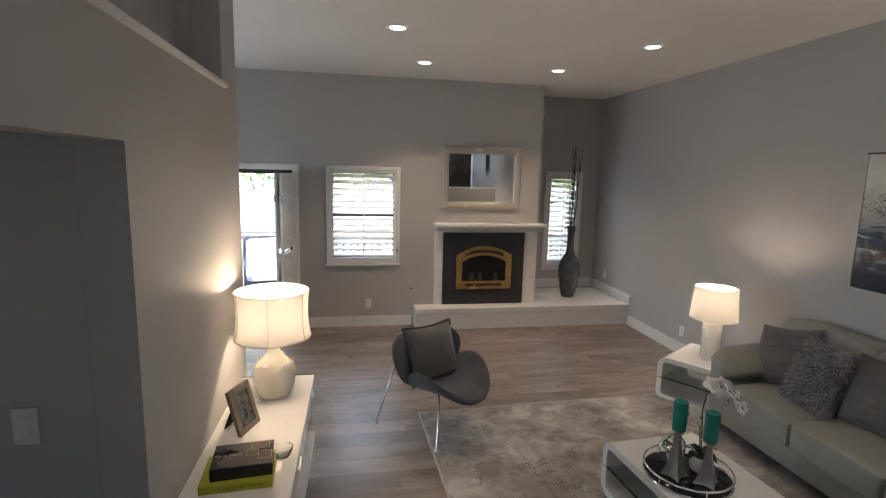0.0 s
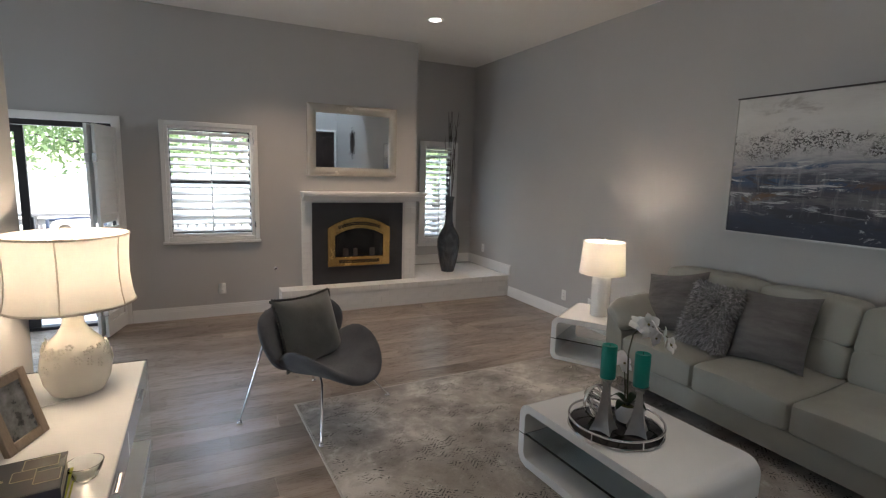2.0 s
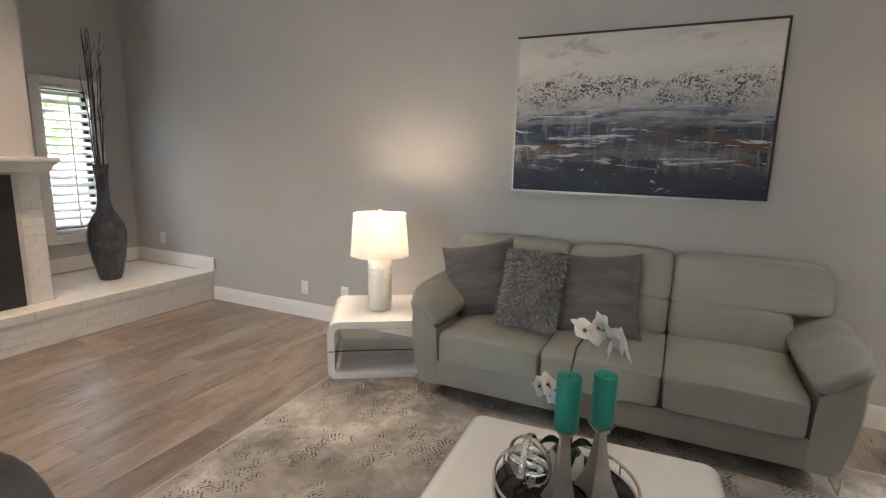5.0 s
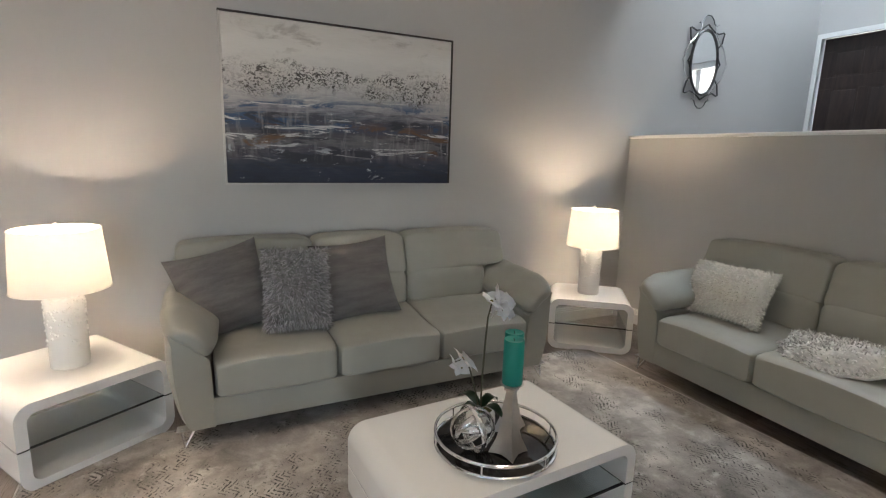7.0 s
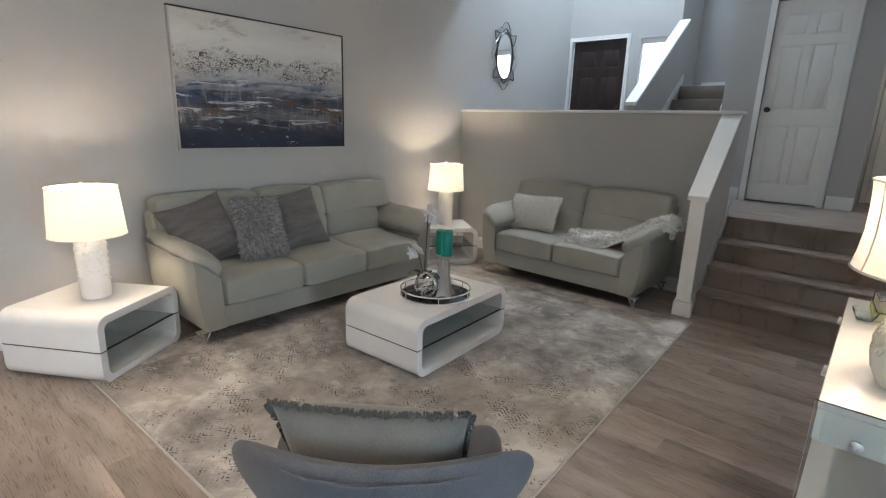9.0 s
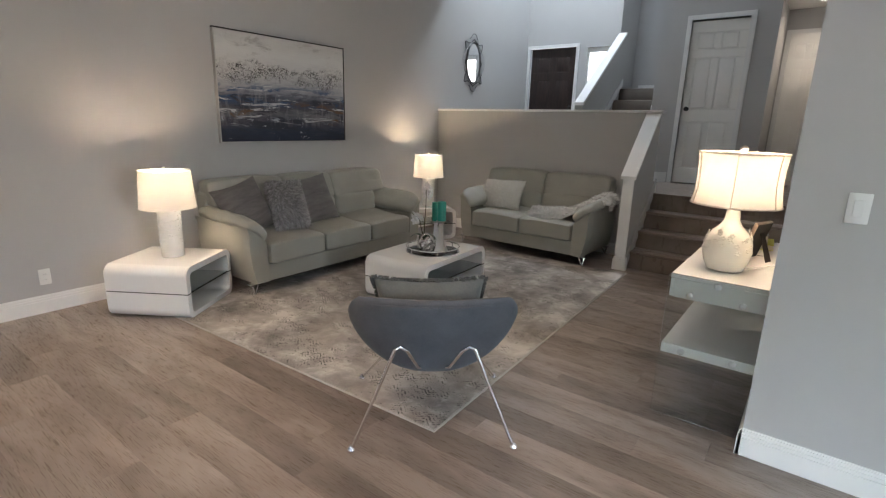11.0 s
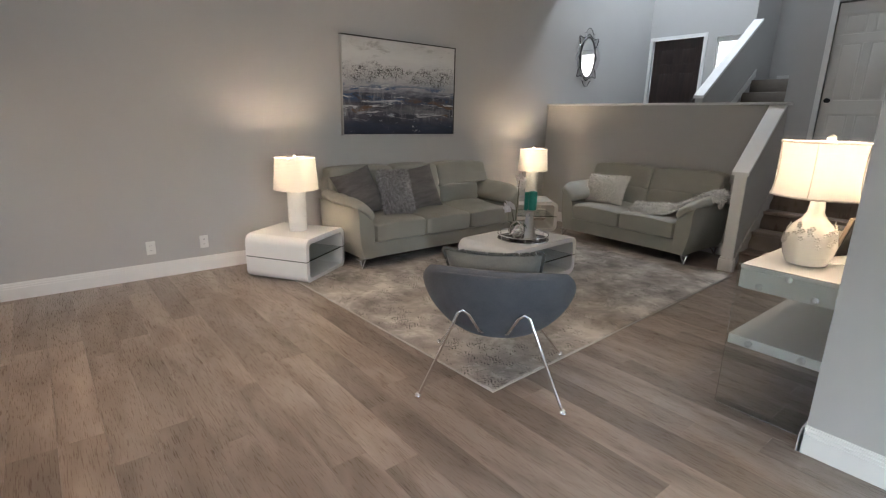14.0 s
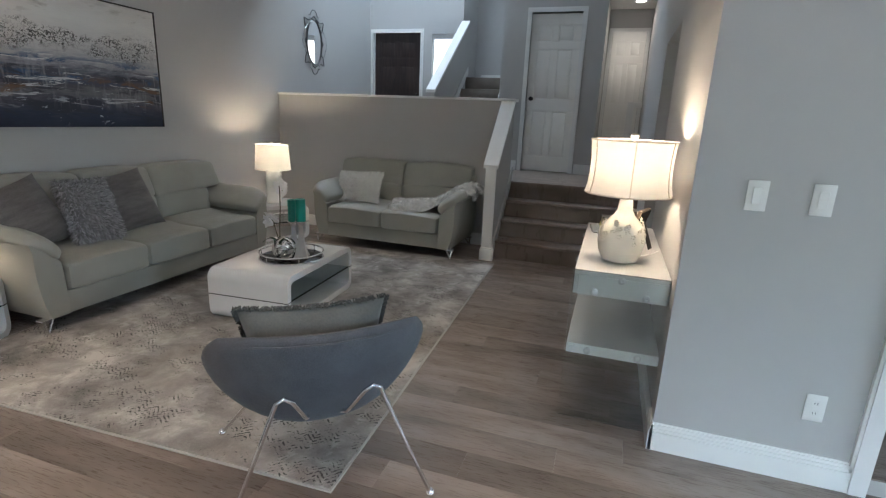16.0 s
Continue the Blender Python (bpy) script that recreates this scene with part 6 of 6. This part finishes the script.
M_WAX = plain("teal_candle_wax", (0.006, 0.235, 0.19), 0.45, vary=0.08, scale=9, bump=0.1, **{"Subsurface Weight": 0.15, "Subsurface Radius": (0.01, 0.02, 0.02)})
M_PEWTER = plain("brushed_pewter", (0.52, 0.50, 0.48), 0.34, 1.0, vary=0.12, scale=12, bump=0.1)


def candlestick(loc, rz, h, ch, label):
    c = thing("candlestick", loc, rz, label, "candlestick", "pewter candlesticks")
    bm = bmesh.new()
    rows = []
    for s, z in ((0.075, 0), (0.070, 0.012), (0.048, 0.055), (0.034, 0.11), (0.026, h * 0.6), (0.020, h - 0.05), (0.019, h - 0.03)):
        row = []
        for k in range(4):
            a0, a1 = radians(45 + 90 * k), radians(135 + 90 * k)
            p0, p1 = Vector((math.cos(a0), math.sin(a0), 0)) * s, Vector((math.cos(a1), math.sin(a1), 0)) * s
            for i in range(4):
                t = i / 4
                q = p0.lerp(p1, t)
                bow = 1 - 0.16 * math.sin(math.pi * t) * (1 if z < 0.10 else 0.4)
                zz = z + (0.008 * math.sin(math.pi * t) if z == 0 else 0)
                row.append(bm.verts.new((q.x * bow, q.y * bow, zz)))
        rows.append(row)
    for a, b in zip(rows, rows[1:]):
        for i in range(16):
            j = (i + 1) % 16
            bm.faces.new((a[i], a[j], b[j], b[i]))
    bm.faces.new(rows[-1])
    bm.faces.new(rows[0][::-1])
    part("stem", bm, M_PEWTER, c, "flared square pewter stem")
    part("collar", box(-0.021, 0.021, -0.021, 0.021, h - 0.03, h - 0.018, 0.003, 1), M_PEWTER, c)
    part("cup", lathe([(0.014, h - 0.018), (0.018, h - 0.010), (0.040, h - 0.004), (0.043, h), (0.030, h)], 28), M_PEWTER, c)
    cd = thing("candle", (loc[0], loc[1], loc[2] + h + 0.0005), 10, "teal green pillar candle on a pewter candlestick", "candle", "teal pillar candles")
    part("wax", lathe([(0.036, 0), (0.037, 0.002), (0.037, ch - 0.003), (0.035, ch), (0.030, ch - 0.001), (0.022, ch - 0.006), (0.004, ch - 0.007)], 32), M_WAX, cd)
    part("wick", tube([(0, 0, ch - 0.008), (0.001, 0, ch + 0.001), (0.003, 0.001, ch + 0.005)], 0.0012, 5), M_BACKING, cd)
    return c


candlestick((1.915, 2.505, TZ), 25, 0.275, 0.165, "tall flared pewter candlestick on the tray")
candlestick((2.045, 2.415, TZ), 40, 0.245, 0.165, "shorter flared pewter candlestick on the tray")
orb = thing("ring_orb", (1.975, 2.625, TZ), 0, "sculpture of interlocking hammered silver rings on the tray", "ornament")
for k, (rx, ry, rr) in enumerate(((84, 8, 0.084), (28, 62, 0.072), (100, 75, 0.080), (14, -20, 0.066))):
    bm = bmesh.new()
    nseg, ns = 40, 8
    ra = []
    for i in range(nseg):
        a = 2 * math.pi * i / nseg
        ra.append([bm.verts.new(((rr + 0.0045 * math.cos(2 * math.pi * q / ns)) * math.cos(a), (rr + 0.0045 * math.cos(2 * math.pi * q / ns)) * math.sin(a), 0.0115 * math.sin(2 * math.pi * q / ns))) for q in range(ns)])
    for i in range(nseg):
        a, b = ra[i], ra[(i + 1) % nseg]
        for j in range(ns):
            bm.faces.new((a[j], b[j], b[(j + 1) % ns], a[(j + 1) % ns]))
    bmesh.ops.recalc_face_normals(bm, faces=bm.faces[:])
    part("ring", moved(bm, Matrix.Translation((0, 0, 0.089)) @ pose(0, 0, 0, rx, ry, k * 40)), M_SILVER, orb, "hammered silver band")

M_PETAL = plain("white_orchid_petal", (0.80, 0.79, 0.80), 0.55, vary=0.04, bump=0.1, **{"Subsurface Weight": 0.1})
M_STEM = plain("green_brown_stem", (0.075, 0.075, 0.045), 0.6, vary=0.2)
M_LEAF = plain("dark_orchid_leaf", (0.018, 0.055, 0.022), 0.35, vary=0.25)
M_CORE = plain("yellow_green_core", (0.18, 0.17, 0.05), 0.6, vary=0.2)
orch = thing("orchid", (2.09, 2.525, TZ), 86, "white orchid in a white pot standing on the tray", "plant")
part("pot", lathe([(0.035, 0), (0.050, 0.008), (0.060, 0.04), (0.058, 0.075), (0.050, 0.092), (0.047, 0.092), (0.052, 0.07), (0.02, 0.065)], 28), M_CERAMIC, orch, "round white ceramic pot")
part("moss", lathe([(0.050, 0.074), (0.03, 0.082), (0.006, 0.085)], 16), M_CORE, orch)
for k, (a, L) in enumerate(((200, 0.13), (20, 0.12), (110, 0.10), (290, 0.10))):
    bm = bmesh.new()
    rows = []
    for i in range(9):
        t = i / 8
        w = 0.024 * math.sin(math.pi * min(1, t * 0.92 + 0.08)) ** 0.7
        y, z = L * t, 0.085 + 0.05 * math.sin(t * 2.4) - 0.03 * t * t
        rows.append([bm.verts.new((-w, y, z + 0.006)), bm.verts.new((0, y, z)), bm.verts.new((w, y, z + 0.006))])
    for p, q in zip(rows, rows[1:]):
        for j in range(2):
            bm.faces.new((p[j], p[j + 1], q[j + 1], q[j]))
    bmesh.ops.solidify(bm, geom=bm.faces[:], thickness=0.0025)
    part("leaf", moved(bm, Matrix.Rotation(radians(a), 4, 'Z')), M_LEAF, orch, "dark green strap leaf")


def blossom(m, size, parent):
    bm = bmesh.new()
    for k in range(5):
        wide = 1.25 if k in (1, 4) else 0.85
        rows = []
        for i in range(6):
            t = i / 5
            w = size * 0.42 * wide * math.sin(math.pi * (0.12 + 0.88 * t) ** 0.9) ** 0.8
            r, z = size * (0.08 + 0.92 * t), size * 0.22 * math.sin(t * 2.6)
            rows.append([bm.verts.new((-w, r, z - 0.12 * w)), bm.verts.new((0, r * 1.02, z)), bm.verts.new((w, r, z - 0.12 * w))])
        new_faces = []
        for p, q in zip(rows, rows[1:]):
            for j in range(2):
                new_faces.append(bm.faces.new((p[j], p[j + 1], q[j + 1], q[j])))
        bmesh.ops.rotate(bm, verts=[v for r in rows for v in r], cent=(0, 0, 0), matrix=Matrix.Rotation(radians(72 * k), 3, 'Z'))
    bmesh.ops.solidify(bm, geom=bm.faces[:], thickness=0.0012)
    fl = part("blossom", moved(bm, m), M_PETAL, parent, "white orchid blossom")
    core = bmesh.new()
    bmesh.ops.create_icosphere(core, subdivisions=1, radius=size * 0.13, matrix=m @ Matrix.Translation((0, 0, size * 0.10)))
    part("core", core, M_CORE, fl, "yellow-green flower centre")


part("stem", tube([(0, 0, 0.08), (0.005, 0.008, 0.22), (0.004, 0.02, 0.37), (-0.008, 0.010, 0.47), (-0.04, -0.02, 0.525), (-0.09, -0.055, 0.525), (-0.135, -0.085, 0.485), (-0.155, -0.10, 0.44)], [0.004, 0.004, 0.0038, 0.0035, 0.003, 0.0025, 0.002, 0.0015], 8), M_STEM, orch, "long flower stem")
part("stem", tube([(0.01, 0.01, 0.08), (0.025, 0.0, 0.16), (0.052, -0.008, 0.265), (0.080, -0.012, 0.305), (0.115, -0.015, 0.295)], [0.0035, 0.0033, 0.003, 0.0022, 0.0015], 8), M_STEM, orch, "short flower stem")
rng = random.Random(31)
for p, s in (((-0.025, -0.005, 0.525), 0.046), ((-0.060, -0.03, 0.535), 0.048), ((-0.090, -0.055, 0.515), 0.046), ((-0.120, -0.075, 0.490), 0.042), ((-0.147, -0.095, 0.450), 0.036), ((-0.055, -0.045, 0.500), 0.042), ((-0.100, -0.045, 0.475), 0.036),
             ((0.060, -0.01, 0.290), 0.042), ((0.088, -0.012, 0.305), 0.040), ((0.078, -0.025, 0.262), 0.040), ((0.118, -0.015, 0.290), 0.032)):
    m = Matrix.Translation(p) @ pose(0, 0, 0, 70 + rng.uniform(-35, 35), 0, -70 + rng.uniform(-55, 55)) @ pose(0, 0, 0, 0, 0, rng.uniform(0, 72))
    blossom(m, s * 1.25, orch)

# ---- outside the sliding door ----
deck = structure("deck", box(-6.0, 5.0, YF + T + 0.005, 9.6, -0.20, -0.06), plain("weathered_deck_boards", (0.42, 0.40, 0.37), 0.7, vary=0.2), "weathered grey wooden deck", "deck")
M_GROUND = plain("pale_sunlit_paving", (0.42, 0.42, 0.38), 0.95, vary=0.3, scale=0.6, fine=20, bump=0.5)
bm = bmesh.new()
bmesh.ops.create_grid(bm, x_segments=8, y_segments=8, size=400, matrix=Matrix.Translation((0, 0, -0.65)))
structure("ground", bm, M_GROUND, "pale sunlit paved ground around the house", "ground")
M_RAIL = plain("grey_painted_rail", (0.34, 0.33, 0.32), 0.6, vary=0.12)
rail = thing("deck_railing", (0, 9.45, -0.06), 0, "grey painted wooden deck railing with square balusters", "railing")
part("top_rail", box(-6.0, 5.0, -0.07, 0.07, 0.96, 1.0, 0.006, 1), M_RAIL, rail)
part("lower_rail", box(-6.0, 5.0, -0.02, 0.02, 0.84, 0.92, 0.004, 1), M_RAIL, rail)
part("bottom_rail", box(-6.0, 5.0, -0.02, 0.02, 0.10, 0.18, 0.004, 1), M_RAIL, rail)
first = None
for i in range(84):
    x = -5.9 + 10.8 * i / 83
    if first is None:
        first = part("baluster", box(-0.018, 0.018, -0.018, 0.018, 0.18, 0.84), M_RAIL, rail, smooth=False, loc=(x, 0, 0))
    else:
        ob = new("baluster", first.data)
        ob.parent, ob.location = rail, (x, 0, 0)
for x in (-5.95, -3.8, -1.95, 0.6, 2.8, 4.95):
    part("post", box(x - 0.045, x + 0.045, -0.045, 0.045, 0, 0.959), M_RAIL, rail, smooth=False)

M_CHAIRFRAME = plain("dark_blue_grey_chair_frame", (0.035, 0.045, 0.075), 0.4, 0.2, vary=0.15)
M_OUTCUSHION = fabric("white_outdoor_cushion", (0.72, 0.72, 0.74), (0.82, 0.82, 0.83), 200)
pc = thing("patio_chair", (-1.22, 8.25, -0.06), 12, "dark metal patio chair with white cushions on the deck", "patio chair")
part("seat_cushion", cushion(0.56, 0.56, 0.12, 6, 7, lambda c: Vector((c.x, c.y, c.z + 0.45))), M_OUTCUSHION, pc)
part("back_cushion", cushion(0.56, 0.13, 0.50, 6, 7, lambda c: Vector((c.x, c.y + 0.26 + 0.15 * c.z, c.z + 0.74))), M_OUTCUSHION, pc)
for sx in (-1, 1):
    bm = tube([(sx * 0.31, -0.30, 0), (sx * 0.31, -0.29, 0.58), (sx * 0.31, -0.25, 0.64), (sx * 0.31, 0.22, 0.66), (sx * 0.30, 0.36, 0.98)], 0.02, 8)
    part("arm_frame", bm, M_CHAIRFRAME, pc)
    part("back_leg", tube([(sx * 0.30, 0.24, 0.66), (sx * 0.31, 0.30, 0.3), (sx * 0.31, 0.36, 0)], 0.018, 8), M_CHAIRFRAME, pc)
part("seat_frame", box(-0.30, 0.30, -0.28, 0.30, 0.34, 0.385, 0.008), M_CHAIRFRAME, pc)
part("top_bar", tube([(-0.30, 0.36, 0.98), (0, 0.38, 1.0), (0.30, 0.36, 0.98)], 0.018, 8), M_CHAIRFRAME, pc)

n = Nodes("bright_tree_leaves")
gi = n.add("ShaderNodeNewGeometry")
leaf_c = n.ramp(gi.outputs["Random Per Island"], [(0.0, (0.13, 0.19, 0.09)), (0.5, (0.20, 0.27, 0.13)), (1.0, (0.28, 0.36, 0.19))])
n.set(leaf_c, 0.6)
glow = n.add("ShaderNodeBsdfTranslucent")
n.link(n.ramp(gi.outputs["Random Per Island"], [(0.0, (0.24, 0.36, 0.12)), (1.0, (0.46, 0.58, 0.26))]), glow.inputs[0])
both = n.add("ShaderNodeMixShader")
both.inputs[0].default_value = 0.5
n.link(n.bsdf.outputs[0], both.inputs[1])
n.link(glow.outputs[0], both.inputs[2])
n.link(both.outputs[0], n.tree.nodes["Material Output"].inputs[0])
M_LEAVES = n.mat
M_BARK = wood("grey_tree_bark", (0.05, 0.042, 0.036), (0.14, 0.12, 0.10), (2, 2, 0.6), 0.9)


def tree(loc, height, spread, count, seed, trunk_r=0.16):
    t = thing("tree", (loc[0], loc[1], -0.65), 0, "leafy green garden tree beyond the deck", "tree", "garden trees")
    rng = random.Random(seed)
    bm = tube([(0, 0, 0), (0.05, 0.02, height * 0.2), (-0.03, 0, height * 0.4), (0.08, 0.05, height * 0.65), (0.05, 0, height * 0.9)], [trunk_r * 1.3, trunk_r, trunk_r * 0.8, trunk_r * 0.45, 0.03], 9)
    tips = []
    for k in range(13):
        a, z0 = k * 2.4, height * (0.32 + 0.045 * k)
        L = spread * rng.uniform(0.6, 1.0) * (1.1 - 0.045 * k)
        p1 = Vector((math.cos(a) * L * 0.5, math.sin(a) * L * 0.5, z0 + L * 0.25))
        p2 = Vector((math.cos(a + 0.2) * L, math.sin(a + 0.2) * L, z0 + L * rng.uniform(0.25, 0.55)))
        tube([(0, 0, z0), p1, p2], [trunk_r * 0.4, trunk_r * 0.25, 0.015], 6, bm)
        tips += [p1, p2, p1.lerp(p2, 0.5)]
    part("trunk", bm, M_BARK, t)
    bm = bmesh.new()
    for _ in range(count):
        c = tips[rng.randrange(len(tips))]
        g = Vector((rng.gauss(0, 1), rng.gauss(0, 1), rng.gauss(0, 0.8))) * spread * 0.17
        p = c + g
        s = rng.uniform(0.05, 0.10)
        d = Vector((rng.uniform(-1, 1), rng.uniform(-1, 1), rng.uniform(-1, 1))).normalized()
        e = d.orthogonal().normalized() * s * 0.5
        q = [bm.verts.new(x) for x in (p - d * s, p + e, p + d * s, p - e)]
        bm.faces.new(q)
    part("crown", bm, M_LEAVES, t, smooth=False)["kind"] = "stuff"
    return t


tree((-1.6, 15.5), 6.2, 2.3, 9000, 1)
tree((1.8, 17.5), 6.0, 2.4, 7000, 2)
tree((-6.2, 19.0), 7.0, 3.0, 7000, 3)
tree((5.2, 13.5), 5.4, 2.4, 7000, 4)
tree((8.2, 18.0), 6.5, 2.8, 5000, 6)

# ---- painted bricks ----
def brick_mesh(sx, sy, sz, name="brick"):
    bm = box(-sx / 2, sx / 2, -sy / 2, sy / 2, -sz / 2, sz / 2, 0.0022, 1)
    me = bpy.data.meshes.new(name)
    bm.to_mesh(me)
    bm.free()
    me.materials.append(M_BRICKPAINT)
    return me


def pieces(name, me, places, parent, rng, jitter=0.0012):
    for p in places:
        ob = new(name, me)
        ob.parent = parent
        ob.location = (p[0] + rng.uniform(-jitter, jitter), p[1] + rng.uniform(-jitter, jitter), p[2])


rng = random.Random(41)
course = 0.0655
left_full, left_half = brick_mesh(0.114, 0.018, 0.0630), brick_mesh(0.0555, 0.018, 0.0630)
for k in range(8):
    z = HZ + 0.034 + course * k
    if k % 2:
        pieces("brick", left_half, [(1.219, YF - 0.0490, z), (1.278, YF - 0.0490, z)], surround, rng)
    else:
        pieces("brick", left_full, [(1.249, YF - 0.0490, z)], surround, rng)
right_full, right_half = brick_mesh(0.150, 0.018, 0.0630), brick_mesh(0.0735, 0.018, 0.0630)
for k in range(15):
    z = HZ + 0.034 + course * k
    if k % 2:
        pieces("brick", right_half, [(2.501, YF - 0.0490, z), (2.578, YF - 0.0490, z)], surround, rng)
    else:
        pieces("brick", right_full, [(2.540, YF - 0.0490, z)], surround, rng)
# hearth: a rowlock edge course over stretchers, and pavers on top
edge = brick_mesh(0.1024, 0.232, 0.063)
nx = 29
x_a, x_b = 0.925, XR - 0.004
pieces("brick", edge, [(x_a + (x_b - x_a) * (i + 0.5) / nx, 6.520, HZ - 0.031) for i in range(nx)], hearth, rng)
face = brick_mesh(0.2082, 0.02, 0.0635)
for row in range(3):
    off = 0.107 if row % 2 else 0.0
    pieces("brick", face, [(0.930 + 0.1035 + 0.2105 * i + off, 6.4225, 0.035 + 0.066 * row) for i in range(14 if row % 2 == 0 else 13)], hearth, rng)
side_face = brick_mesh(0.02, 0.205, 0.0635)
for row in range(3):
    pieces("brick", side_face, [(0.9375, 6.415 + 0.12, 0.035 + 0.066 * row)], hearth, rng)
paver = brick_mesh(0.2082, 0.1005, 0.03)
spots = []
for j in range(11):
    y = 6.685 - 0.02 + 0.103 * j - 0.0
    if y > YN - 0.06:
        break
    x0 = 0.93 if y < YF - 0.09 else 2.64
    i = 0
    while x0 + 0.2105 * (i + 1) < XR - 0.002:
        spots.append((x0 + 0.105 + 0.2105 * i, y, HZ - 0.0155))
        i += 1
pieces("brick", paver, spots, hearth, rng, 0.0008)

# ---- floor planks ----
plank_w, plank_l = 0.178, 1.22
me_full = bpy.data.meshes.new("plank")
bm = box(-0.5, 0.5, -plank_w / 2 + 0.0002, plank_w / 2 - 0.0002, -0.012, 0.0)
for vtx in bm.verts:
    if vtx.co.z > -0.001:
        vtx.co.y *= 0.9975
bm.to_mesh(me_full)
bm.free()
me_full.materials.append(M_PLANK)
floor_ob = bpy.data.objects["floor"]
rng = random.Random(77)
near, rest = [], []
row = 0
y = -0.02
while y < YF + T:
    x_lo = XL - 0.02 if y < YE - 0.1 else XB
    x_hi = XR
    if y > 6.42:
        x_hi = 0.94
    x = x_lo - rng.random() * plank_l
    while x < x_hi:
        a, b = max(x, x_lo), min(x + plank_l, x_hi)
        if b - a > 0.02:
            (near if a > -2.6 else rest).append(((a + b) / 2, y + plank_w / 2, b - a))
        x += plank_l
    y += plank_w
    row += 1
near.sort(key=lambda p: abs(p[0] - 1.0) + abs(p[1] - 4.5))
for cx, cy, L in near[:300]:
    ob = new("plank", me_full)
    ob.parent = floor_ob
    ob.location, ob.scale = (cx, cy, rng.uniform(-0.0004, 0.0)), (L - 0.0006, 1, 1)
bm = bmesh.new()
for cx, cy, L in near[300:] + rest:
    box(cx - L / 2 + 0.0006, cx + L / 2 - 0.0006, cy - plank_w / 2 + 0.0002, cy + plank_w / 2 - 0.0002, -0.012, 0.0, bm=bm)
if bm.verts:
    part("planks", bm, M_PLANKS_REST, floor_ob, smooth=False)["kind"] = "stuff"
